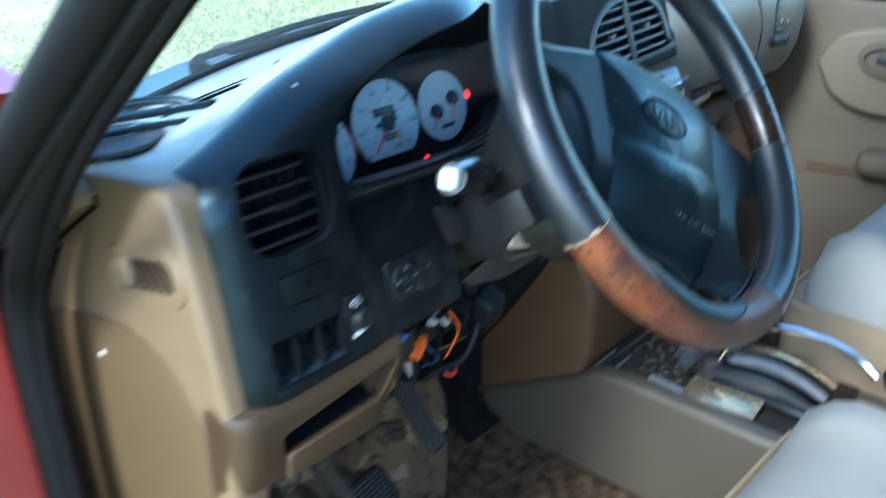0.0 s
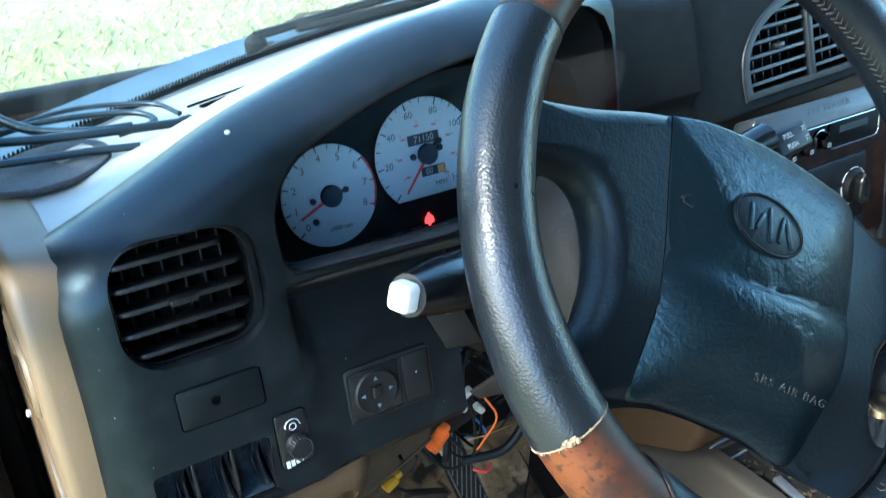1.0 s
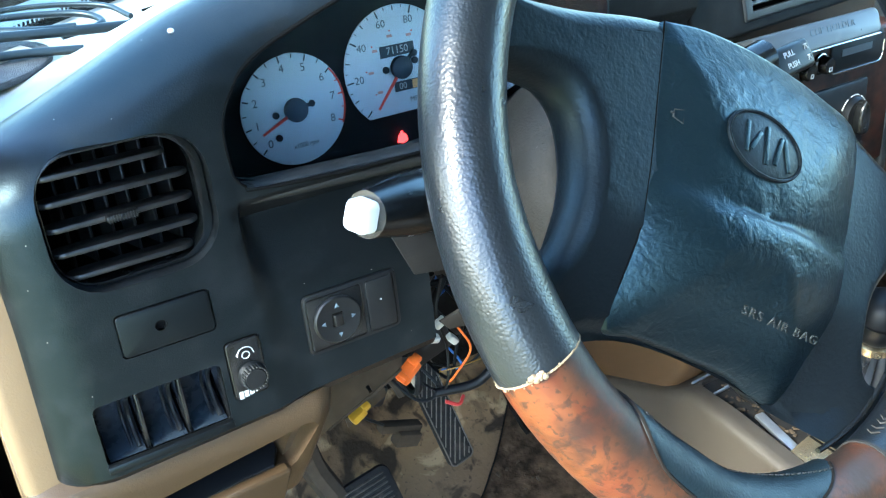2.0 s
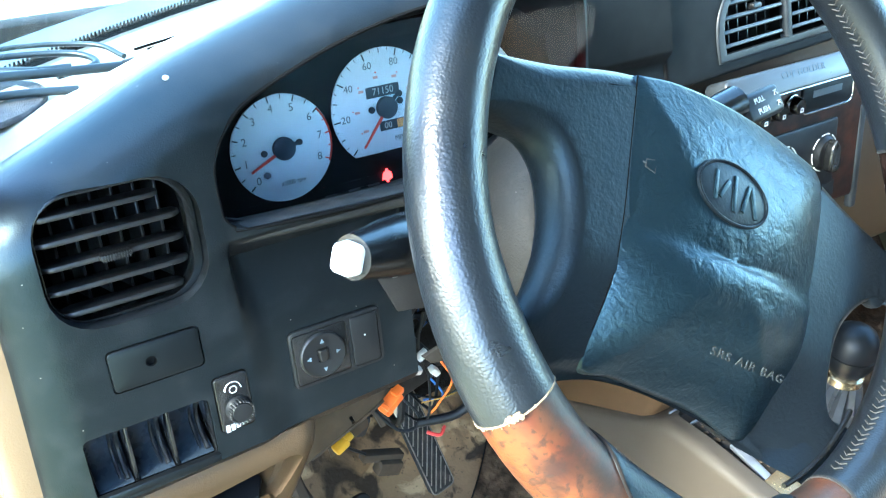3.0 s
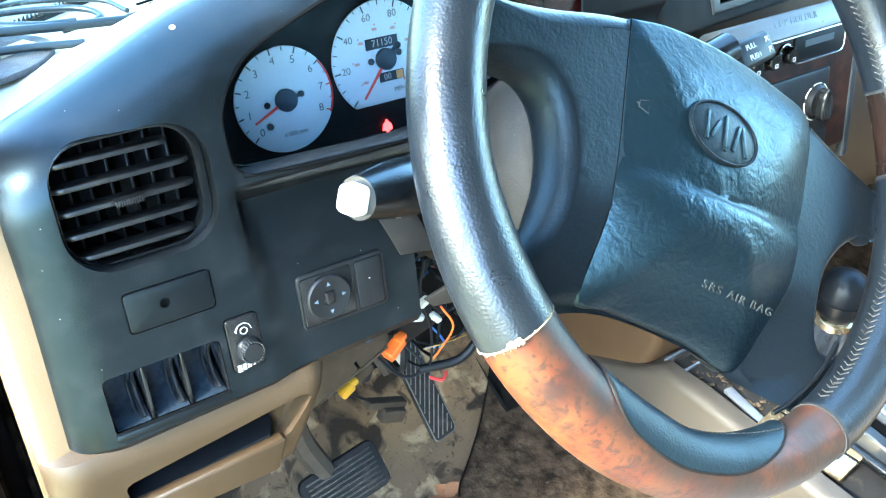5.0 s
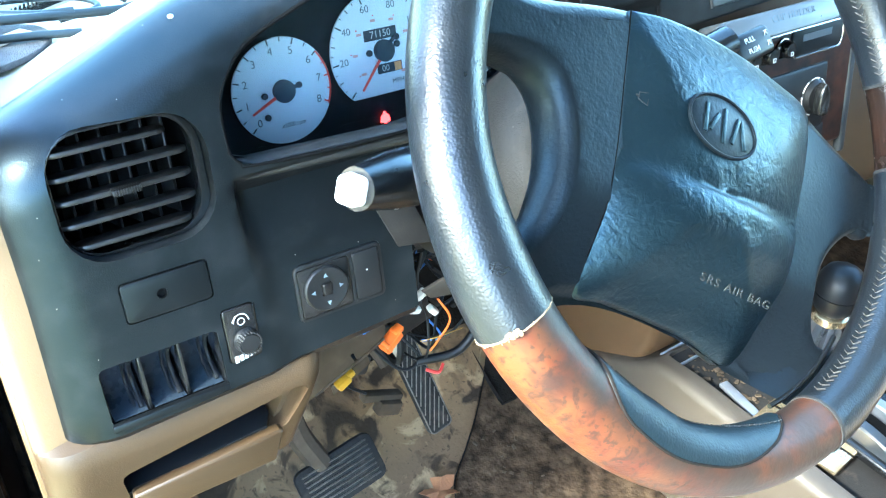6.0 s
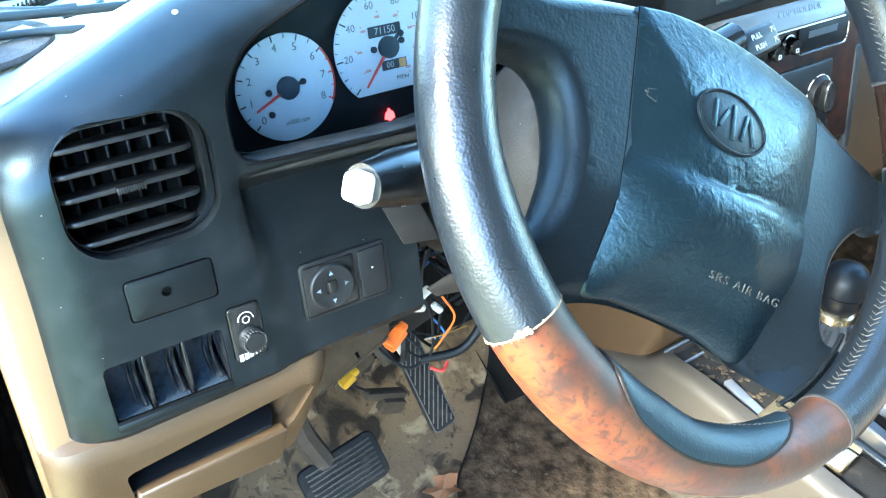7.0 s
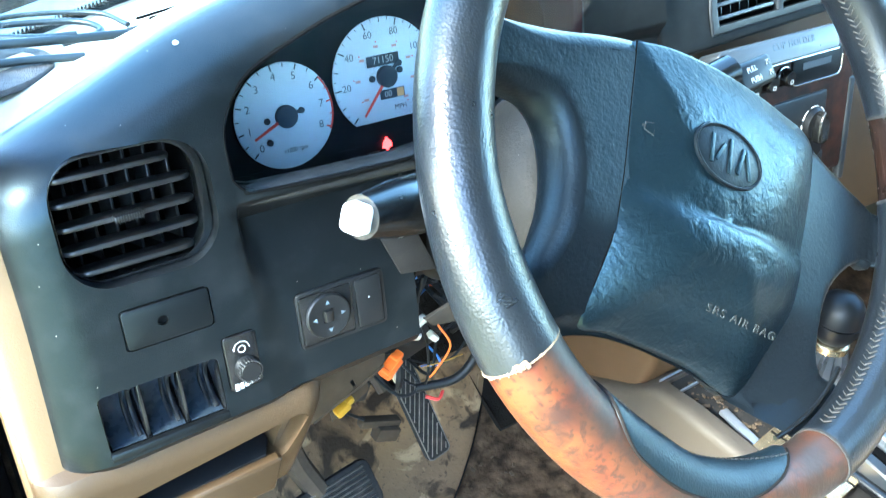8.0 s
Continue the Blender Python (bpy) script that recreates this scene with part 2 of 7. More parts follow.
REDPAINT = material("red_car_paint", (0.2, 0.009, 0.009), 0.35, second=(0.15, 0.0075, 0.01), scale=10, coat=0.5)
PILLAR = material("grey_pillar_trim", (0.042, 0.035, 0.028), 0.6, second=(0.032, 0.027, 0.022), scale=15, bump=0.0002, bump_scale=600)
CLOTH = material("grey_seat_cloth", (0.215, 0.20, 0.178), 0.95, second=(0.175, 0.163, 0.145), scale=12, bump=0.0006, bump_scale=700, dust=0.35, dust_colour=(0.24, 0.215, 0.175), dust_scale=9)
CLOTHTAN = material("tan_seat_cloth", (0.21, 0.155, 0.095), 0.95, second=(0.17, 0.125, 0.077), scale=12, bump=0.0006, bump_scale=700)
CARPET = material("dirty_floor_carpet", (0.091, 0.0597, 0.03494), 0.95, second=(0.02184, 0.01456, 0.009464), scale=50, spread=0.30, bump=0.003, bump_scale=120, dust=0.5, dust_colour=(0.182, 0.1274, 0.07644), dust_scale=48, spec=0.12)


def worn_mat(name):
    """A trodden rubber mat: brown ground, pale dried mud, black oily smears and fine grit."""
    m = bpy.data.materials.new(name)
    m.use_nodes = True
    nt = m.node_tree
    b = nt.nodes["Principled BSDF"]
    co = nt.nodes.new("ShaderNodeTexCoord")
    col = None
    for scale, dist, lo, hi, most, c, shift in ((7, 0.4, 0.46, 0.66, 0.9, (0.235, 0.150, 0.076), 0.3), (22, 0.8, 0.55, 0.62, 0.95, (0.35, 0.245, 0.135), 4.1), (9, 1.5, 0.54, 0.62, 0.92, (0.022, 0.017, 0.013), 7.7),
                                                (34, 1.0, 0.57, 0.66, 0.8, (0.030, 0.021, 0.014), 2.6), (190, 0.2, 0.60, 0.70, 0.7, (0.045, 0.032, 0.022), 1.9)):
        n = nt.nodes.new("ShaderNodeTexNoise")
        n.inputs["Scale"].default_value, n.inputs["Detail"].default_value, n.inputs["Distortion"].default_value = scale, 7.0, dist
        mp = nt.nodes.new("ShaderNodeMapping")
        mp.inputs["Location"].default_value = (shift, shift * 0.7, 0.0)
        nt.links.new(co.outputs["Object"], mp.inputs["Vector"])
        nt.links.new(mp.outputs["Vector"], n.inputs["Vector"])
        r = nt.nodes.new("ShaderNodeMapRange")
        r.inputs["From Min"].default_value, r.inputs["From Max"].default_value, r.inputs["To Max"].default_value = lo, hi, most
        nt.links.new(n.outputs["Fac"], r.inputs["Value"])
        x = nt.nodes.new("ShaderNodeMix")
        x.data_type = "RGBA"
        nt.links.new(r.outputs["Result"], x.inputs["Factor"])
        if col is None:
            x.inputs[6].default_value = (0.150, 0.098, 0.054, 1)
        else:
            nt.links.new(col, x.inputs[6])
        x.inputs[7].default_value = (*c, 1)
        col = x.outputs[2]
    nt.links.new(col, b.inputs["Base Color"])
    b.inputs["Roughness"].default_value = 0.9
    b.inputs["Specular IOR Level"].default_value = 0.2
    bp = nt.nodes.new("ShaderNodeBump")
    bp.inputs["Distance"].default_value = 0.0008
    nt.links.new(n.outputs["Fac"], bp.inputs["Height"])
    nt.links.new(bp.outputs["Normal"], b.inputs["Normal"])
    return m


MATRUB = worn_mat("soiled_floor_mat")
HEADLINER = material("headliner", (0.26, 0.235, 0.19), 0.95, scale=10)
DOORTRIM = material("door_trim_vinyl", (0.075, 0.0552, 0.0348), 0.7, second=(0.06, 0.0444, 0.0282), scale=10, bump=0.0002, bump_scale=600)
ORANGE = material("orange_connector", (0.95, 0.17, 0.02), 0.45, scale=60)
YELLOW = material("yellow_connector", (0.42, 0.22, 0.012), 0.45, scale=60)
BLUE = material("blue_connector", (0.04, 0.16, 0.50), 0.45, scale=60)
REDWIRE = material("red_wire_sheath", (0.60, 0.04, 0.03), 0.4)
PALE = material("white_connector", (0.52, 0.48, 0.41), 0.5, second=(0.38, 0.34, 0.28), scale=90)
WIRE = material("black_wire_sheath", (0.008, 0.0085, 0.0095), 0.55, spec=0.25)
CABLE = material("glossy_cable_sheath", (0.010, 0.014, 0.017), 0.38, spec=0.55, tint=(0.7, 0.9, 1.0))
LEAF = material("dry_leaf", (0.36, 0.16, 0.065), 0.8, second=(0.22, 0.10, 0.045), scale=60, bump=0.001, bump_scale=150)
TOESHADE = material("toe_board_shade_black", (0.016, 0.0135, 0.011), 0.95, second=(0.009, 0.008, 0.007), scale=30, bump=0.0015, bump_scale=300, spec=0.08)
LITTER = material("leaf_litter", (0.095, 0.066, 0.038), 0.9, second=(0.035, 0.027, 0.019), scale=40, spec=0.2)
# the cowl's blue is sky reflection painted into its base colour
COWLM = material("sky_tinted_cowl", (0.095, 0.135, 0.160), 0.32, spec=0.6, second=(0.070, 0.100, 0.120), scale=20, dust=0.45, dust_colour=(0.17, 0.18, 0.17), dust_scale=22)
GRASSM = material("grass_ground", (0.34, 0.31, 0.135), 0.95, second=(0.25, 0.245, 0.10), scale=0.9, dust=0.55, dust_colour=(0.44, 0.37, 0.21), dust_scale=2.2)
BLADE = material("grass_blades", (0.34, 0.32, 0.15), 0.8, second=(0.46, 0.39, 0.22), scale=1.4)
CUPTRIM = material("satin_grey_trim", (0.030, 0.034, 0.038), 0.32, second=(0.022, 0.025, 0.028), scale=30, dust=0.3, dust_colour=(0.07, 0.067, 0.06), dust_scale=60)
VENTPANEL = material("grey_black_panel", (0.014, 0.017, 0.020), 0.42, spec=0.35, second=(0.013, 0.0145, 0.017), scale=15, bump=0.00012, bump_scale=1200, dust=0.3, dust_colour=(0.05, 0.047, 0.043), dust_scale=30)


def glass(name, tint, rough=0.0, gloss=0.6):
    m = bpy.data.materials.new(name)
    m.use_nodes = True
    nt = m.node_tree
    for n in list(nt.nodes):
        nt.nodes.remove(n)
    o = nt.nodes.new("ShaderNodeOutputMaterial")
    t = nt.nodes.new("ShaderNodeBsdfTransparent")
    g = nt.nodes.new("ShaderNodeBsdfGlossy")
    f = nt.nodes.new("ShaderNodeLayerWeight")
    p5 = nt.nodes.new("ShaderNodeMath")
    p5.operation, p5.inputs[1].default_value = "POWER", 5.0
    sch = nt.nodes.new("ShaderNodeMath")
    sch.operation, sch.inputs[1].default_value, sch.inputs[2].default_value = "MULTIPLY_ADD", 0.96 * gloss, 0.04 * gloss
    x = nt.nodes.new("ShaderNodeMixShader")
    t.inputs[0].default_value = (*tint, 1)
    g.inputs["Roughness"].default_value = rough
    f.inputs["Blend"].default_value = 0.5
    nt.links.new(f.outputs["Facing"], p5.inputs[0])
    nt.links.new(p5.outputs[0], sch.inputs[0])
    nt.links.new(sch.outputs[0], x.inputs[0])
    nt.links.new(t.outputs[0], x.inputs[1])
    nt.links.new(g.outputs[0], x.inputs[2])
    nt.links.new(x.outputs[0], o.inputs[0])
    return m


GLASS = glass("window_glass", (0.93, 0.97, 0.95), gloss=0.3)
SCREEN = glass("tinted_windscreen_glass", (0.90, 0.95, 0.92), gloss=0.3)
# unseen rear panes, made dark to cut the fill light in the cabin
REARGLASS = glass("light_cutting_glass", (0.16, 0.17, 0.18), gloss=0.6)
LENS = glass("gauge_lens", (0.96, 0.97, 0.98), gloss=0.5)
MIRROR = material("mirror_silver", (0.85, 0.87, 0.88), 0.03, metal=1.0, second=(0.83, 0.85, 0.86), scale=5)


# ---- mesh tools ----
def finish(bm, m, smooth=True, angle=38):
    me = bpy.data.meshes.new("mesh")
    bmesh.ops.recalc_face_normals(bm, faces=bm.faces)
    bm.to_mesh(me)
    bm.free()
    me.materials.append(m)
    if smooth:
        me.shade_smooth()
        me.set_sharp_from_angle(angle=radians(angle))
    return me


def thing(name, label, category, where=None, group="", kind=""):
    ob = new(name)
    ob.empty_display_size = 0.02
    if where is not None:
        ob.matrix_world = where
    return tagged(ob, label, category, group, kind)


def part(name, bm, m, parent, label="", at=None, smooth=True, angle=38):
    """Link a bmesh as one mesh object under its parent; at: pose in the parent's own frame."""
    me = bm if isinstance(bm, bpy.types.Mesh) else finish(bm, m, smooth, angle)
    ob = new(name, me)
    ob.parent = parent
    if at is not None:
        ob.matrix_basis = at
    return tagged(ob, label) if label else ob


def solo(name, bm, m, label, category, kind="", at=None, smooth=True, group=""):
    ob = new(name, finish(bm, m, smooth))
    if at is not None:
        ob.matrix_world = at
    return tagged(ob, label, category, group, kind)


def rbox(w, d, h, r=0.003, seg=2, at=None):
    """A box centred on its origin with rounded edges."""
    bm = bmesh.new()
    bmesh.ops.create_cube(bm, size=1.0)
    bmesh.ops.scale(bm, vec=(w, d, h), verts=bm.verts)
    if r:
        bmesh.ops.bevel(bm, geom=list(bm.edges), offset=min(r, 0.49 * min(w, d, h)), segments=seg, profile=0.5, affect="EDGES")
    if at is not None:
        bm.transform(at)
    return bm


def prism(pts, z0, z1, r=0.0, seg=2):
    """A flat outline in x, y drawn out from z0 to z1, with its rims rounded."""
    bm = bmesh.new()
    lo = [bm.verts.new((x, y, z0)) for x, y in pts]
    hi = [bm.verts.new((x, y, z1)) for x, y in pts]
    n = len(pts)
    bm.faces.new(hi)
    bm.faces.new(lo[::-1])
    for i in range(n):
        bm.faces.new((lo[i], lo[(i + 1) % n], hi[(i + 1) % n], hi[i]))
    bmesh.ops.recalc_face_normals(bm, faces=bm.faces)
    if r:
        rim = [e for e in bm.edges if abs(e.verts[0].co.z - e.verts[1].co.z) < 1e-7]
        bmesh.ops.bevel(bm, geom=rim, offset=r, segments=seg, profile=0.5, affect="EDGES")
    return bm


def rounded(w, h, r, n=6, cx=0.0, cy=0.0):
    """The outline of a rectangle with round corners."""
    out = []
    for sx, sy, a0 in ((1, 1, 0), (-1, 1, 90), (-1, -1, 180), (1, -1, 270)):
        for k in range(n + 1):
            a = radians(a0 + 90 * k / n)
            out.append((cx + sx * (w / 2 - r) + r * math.cos(a), cy + sy * (h / 2 - r) + r * math.sin(a)))
    return out


def ellipse(a, b, n=40, cx=0.0, cy=0.0, a0=0.0, a1=360.0):
    full = abs(a1 - a0 - 360) < 1e-6
    k = n if full else n + 1
    return [(cx + a * math.cos(radians(a0 + (a1 - a0) * i / n)), cy + b * math.sin(radians(a0 + (a1 - a0) * i / n))) for i in range(k)]


def loft(rings, closed=True, caps=True):
    """Skin between rings of equally many points."""
    bm = bmesh.new()
    vs = [[bm.verts.new(p) for p in ring] for ring in rings]
    n = len(rings[0])
    for a, b in zip(vs, vs[1:]):
        for i in range(n if closed else n - 1):
            j = (i + 1) % n
            bm.faces.new((a[i], a[j], b[j], b[i]))
    if caps and closed:
        bm.faces.new(vs[0][::-1])
        bm.faces.new(vs[-1])
    return bm


def spline(pts, n):
    """A smooth curve through the points, n steps a span."""
    P = [Vector(p) for p in pts]
    P = [2 * P[0] - P[1]] + P + [2 * P[-1] - P[-2]]
    out = []
    for i in range(1, len(P) - 2):
        for k in range(n):
            t = k / n
            a, b, c, d = P[i - 1:i + 3]
            out.append(0.5 * (2 * b + (c - a) * t + (2 * a - 5 * b + 4 * c - d) * t * t + (3 * b - a - 3 * c + d) * t ** 3))
    return out + [P[-2]]


def tube(pts, r, n=10, steps=6, cap=True):
    """A round cord along a smooth curve; r: a radius, or one for each end and between."""
    path = spline(pts, steps) if steps > 1 else [Vector(p) for p in pts]
    rs = [r] * len(path) if not isinstance(r, (list, tuple)) else [
        float(np.interp(i / (len(path) - 1), np.linspace(0, 1, len(r)), r)) for i in range(len(path))]
    rings = []
    side = None
    for i, p in enumerate(path):
        d = (path[min(i + 1, len(path) - 1)] - path[max(i - 1, 0)]).normalized()
        if side is None:
            side = d.cross(Vector((0, 0, 1)) if abs(d.z) < 0.9 else Vector((1, 0, 0))).normalized()
        side = (side - d * side.dot(d)).normalized()
        up = d.cross(side)
        rings.append([p + rs[i] * (math.cos(a) * side + math.sin(a) * up) for a in (2 * math.pi * k / n for k in range(n))])
    return loft(rings, True, cap)


def lathe(profile, n=32, at=None):
    """A turned shape about z from (radius, z) pairs, closed at the ends."""
    rings = [[(max(r, 1e-5) * math.cos(2 * math.pi * k / n), max(r, 1e-5) * math.sin(2 * math.pi * k / n), z) for k in range(n)] for r, z in profile]
    bm = loft(rings)
    if at is not None:
        bm.transform(at)
    return bm


def join(*bms):
    out = bmesh.new()
    for b in bms:
        me = bpy.data.meshes.new("tmp")
        b.to_mesh(me)
        b.free()
        out.from_mesh(me)
        bpy.data.meshes.remove(me)
    return out


def cut(bm, *cutters):
    """The bmesh with the solid cutters taken out of it."""
    def plain(b):
        bmesh.ops.recalc_face_normals(b, faces=b.faces)
        me = bpy.data.meshes.new("tmp")
        b.to_mesh(me)
        b.free()
        return new("tmp", me)
    ob = plain(bm)
    tools = []
    for c in cutters:
        tl = plain(c)
        mod = ob.modifiers.new("cut", "BOOLEAN")
        mod.operation, mod.object, mod.solver = "DIFFERENCE", tl, "EXACT"
        tools.append(tl)
    bpy.context.view_layer.update()
    me = bpy.data.meshes.new_from_object(ob.evaluated_get(bpy.context.evaluated_depsgraph_get()))
    out = bmesh.new()
    out.from_mesh(me)
    for o in (ob, *tools):
        d = o.data
        bpy.data.objects.remove(o)
        bpy.data.meshes.remove(d)
    bpy.data.meshes.remove(me)
    return out


def letters(text, size, thick=0.0002, m=None, align="CENTER", squeeze=1.0, heavy=0.0, space=1.0, slant=0.0):
    """Raised letters in x, y as a mesh."""
    cu = bpy.data.curves.new("letters", "FONT")
    cu.offset = heavy * size
    cu.space_character = space
    cu.body, cu.size, cu.extrude, cu.align_x, cu.align_y, cu.resolution_u = text, size, thick, align, "CENTER", 3
    ob = new("letters", cu)
    bpy.context.view_layer.update()
    me = bpy.data.meshes.new_from_object(ob.evaluated_get(bpy.context.evaluated_depsgraph_get()))
    bpy.data.objects.remove(ob)
    bpy.data.curves.remove(cu)
    me.transform(Matrix(((squeeze, -slant, 0, 0), (0, 1, 0, 0), (0, 0, 1, 0), (0, 0, 0, 1))))
    me.materials.clear()
    me.materials.append(m)
    return me


def interp(x, table):
    return float(np.interp(x, [a for a, _ in table], [b for _, b in table]))


def smooth_interp(x, table):
    xs = np.array([a for a, _ in table])
    ys = np.array([b for _, b in table])
    d = np.gradient(ys, xs)
    i = int(np.clip(np.searchsorted(xs, x) - 1, 0, len(xs) - 2))
    h = xs[i + 1] - xs[i]
    t = min(1.0, max(0.0, (x - xs[i]) / h))
    return float((2 * t**3 - 3 * t**2 + 1) * ys[i] + (t**3 - 2 * t**2 + t) * h * d[i] + (-2 * t**3 + 3 * t**2) * ys[i + 1] + (t**3 - t**2) * h * d[i + 1])


TILT = math.atan(0.2)          # lean of the driver's fascia


def on_fascia(x, z, out=0.0, turn=0.0):
    """A frame on the fascia: its x across, its y up the face, its z out towards the driver."""
    base = Matrix.Translation((x, 0.5922 + 0.2 * z, z)) @ Matrix.Rotation(math.pi / 2 - TILT, 4, "X")
    return base @ pose(0, 0, out, 0, 0, turn)


# ---- the setting: ground, body shell, floor ----
def build_ground():
    bm = bmesh.new()
    bmesh.ops.create_grid(bm, x_segments=60, y_segments=60, size=1.0)
    for v in bm.verts:
        v.co.x, v.co.y = 0.35 + math.copysign(abs(v.co.x) ** 3, v.co.x) * 900, 1 + math.copysign(abs(v.co.y) ** 3, v.co.y) * 900
        d = math.hypot(v.co.x, v.co.y)
        if d > 6:
            v.co.z = 0.06 * noise.noise(Vector((v.co.x * 0.2, v.co.y * 0.2, 0))) * min(d - 6, 12)
    solo("ground", bm, GRASSM, "mown green field grass with dry yellow patches", "ground", "structure")
    rng = random.Random(4)
    bm = bmesh.new()
    for _ in range(70000):
        x, y = rng.uniform(-1.5, 11), rng.uniform(3.2, 15)
        h, w, a = rng.uniform(0.02, 0.06), rng.uniform(0.001, 0.0028), rng.uniform(0, 6.28)
        dx, dy, lx, ly = w * math.cos(a), w * math.sin(a), rng.gauss(0, 0.018), rng.gauss(0, 0.018)
        bm.faces.new([bm.verts.new(p) for p in ((x - dx, y - dy, -0.02), (x + dx, y + dy, -0.02), (x + lx + dx / 2, y + ly + dy / 2, h * 0.7), (x + 2 * lx, y + 2 * ly, h))])
    solo("grass", bm, BLADE, "short tufted grass in front of the car", "grass", "stuff", smooth=False)


build_ground()


def base_y(x):
    return 1.29 - 0.5 * (x - 0.38) ** 2


def build_shell():
    # floor pan with the sloping toe board and the tunnel under the console
    prof = [(-1.2, 0.50), (0.2, 0.50), (0.9, 0.50), (1.02, 0.505), (1.08, 0.53), (1.16, 0.62), (1.25, 0.74), (1.31, 0.90), (1.33, 1.08)]
    xs = [-0.44, -0.30, -0.1, 0.1, 0.2, 0.235, 0.26, 0.295, 0.325, 0.439, 0.469, 0.49, 0.6, 0.8, 1.06]

    def hump(x):
        return 0.12 * max(0.0, min(1.0, (0.087 - abs(x - 0.382)) / 0.03))
    rings = []
    for x in xs:
        rings.append([(x, y, z + hump(x) * min(1.0, max(0.0, (1.08 - z) / 0.4))) for y, z in prof] + [(x, y + 0.02, z - 0.03) for y, z in reversed(prof)])
    # near-black sheet that darkens the toe board where it lies in shade
    shade_rows = []
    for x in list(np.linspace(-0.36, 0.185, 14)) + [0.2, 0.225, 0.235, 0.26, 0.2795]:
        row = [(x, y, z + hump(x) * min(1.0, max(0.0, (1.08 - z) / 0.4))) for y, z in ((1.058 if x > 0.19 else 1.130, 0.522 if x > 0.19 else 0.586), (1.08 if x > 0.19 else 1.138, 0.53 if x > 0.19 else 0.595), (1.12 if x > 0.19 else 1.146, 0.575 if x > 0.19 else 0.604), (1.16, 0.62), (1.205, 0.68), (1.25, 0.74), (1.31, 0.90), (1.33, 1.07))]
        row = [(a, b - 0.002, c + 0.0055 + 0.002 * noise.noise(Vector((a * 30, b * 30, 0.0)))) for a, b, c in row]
        shade_rows.append(row + [(a, b + 0.003, c - 0.009) for a, b, c in reversed(row)])
    solo("floor_shade", loft(shade_rows), TOESHADE, "near-black sheet laid for the shade on the toe board", "floor lining", "structure")
    solo("floor", loft(rings), CARPET, "soiled tan carpet on the footwell floor and toe board", "floor", "structure")

    # roof with its headliner, and the plain walls that close the cabin behind
    rings = []
    for y, z in ((0.66, 1.655), (0.55, 1.70), (0.3, 1.74), (-1.4, 1.74)):
        ring = [(x, y, z - 0.09 * abs((x - 0.35) / 0.68) ** 4) for x in np.linspace(-0.33, 1.03, 15)]
        rings.append(ring + [(x, y, zz + 0.04) for x, _, zz in reversed(ring)])
    solo("ceiling", loft(rings), HEADLINER, "pale cloth headliner under the steel roof", "roof lining", "structure")
    back = cut(rbox(1.5, 0.06, 1.3, 0.02, at=pose(0.35, -1.4, 1.1)), rbox(1.1, 0.3, 0.42, 0.04, at=pose(0.35, -1.4, 1.42)))
    solo("wall_back", back, HEADLINER, "plain rear wall of the cabin with a window opening", "wall", "structure")
    solo("window_1", rbox(1.16, 0.006, 0.48, 0.002, at=pose(0.35, -1.4, 1.42)), REARGLASS, "unseen rear window, darkened to cut light from behind", "window", "structure")
    # out of view; reaches forward to hold back light behind the driver
    side = cut(rbox(0.06, 1.33, 1.2, 0.02, at=pose(-0.40, -0.745, 1.1)), rbox(0.3, 0.85, 0.40, 0.05, at=pose(-0.40, -0.86, 1.42)))
    solo("wall_left", side, DOORTRIM, "plain rear door panel behind the driver", "wall", "structure")
    solo("window_2", rbox(0.006, 0.9, 0.45, 0.002, at=pose(-0.40, -0.86, 1.42)), REARGLASS, "unseen rear door window, darkened to cut light from behind", "window", "structure")
    side = cut(rbox(0.06, 1.0, 1.2, 0.02, at=pose(1.10, -0.90, 1.1)), rbox(0.3, 0.78, 0.40, 0.05, at=pose(1.10, -0.90, 1.42)))
    solo("wall_right", side, DOORTRIM, "plain rear door panel behind the passenger", "wall", "structure")
    solo("window_3", rbox(0.006, 0.83, 0.45, 0.002, at=pose(1.10, -0.90, 1.42)), REARGLASS, "unseen rear door window, darkened to cut light from behind", "window", "structure")
    sill = rbox(0.10, 2.6, 0.14, 0.03, 3, at=pose(-0.43, -0.2, 0.47))
    solo("door_sill", sill, REDPAINT, "red painted door sill under the open driver's door", "sill", "structure")

    # roof rail above the open door
    solo("roof_rail", tube([(-0.285, 0.46, 1.61), (-0.32, 0.2, 1.665), (-0.35, -0.3, 1.67), (-0.36, -1.35, 1.64)], 0.035), PILLAR, "grey trimmed roof rail over the driver's door", "trim", "structure")
    solo("roof_rail", tube([(1.005, 0.46, 1.61), (1.04, 0.2, 1.665), (1.06, -0.3, 1.67), (1.07, -1.35, 1.64)], 0.035), PILLAR, "grey trimmed roof rail over the passenger door", "trim", "structure")


build_shell()


def build_closing_walls():
    # panels added to keep outside light from leaking in behind the dashboard
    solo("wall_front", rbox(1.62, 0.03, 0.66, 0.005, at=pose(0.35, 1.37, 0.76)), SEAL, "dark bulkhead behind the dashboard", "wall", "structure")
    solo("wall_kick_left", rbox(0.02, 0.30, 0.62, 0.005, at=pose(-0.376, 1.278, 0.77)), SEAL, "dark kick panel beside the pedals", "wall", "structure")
    solo("wall_kick_right", rbox(0.03, 0.46, 0.66, 0.005, at=pose(1.10, 1.16, 0.77)), DOORTRIM, "plain tan kick panel by the passenger's feet", "wall", "structure")


build_closing_walls()


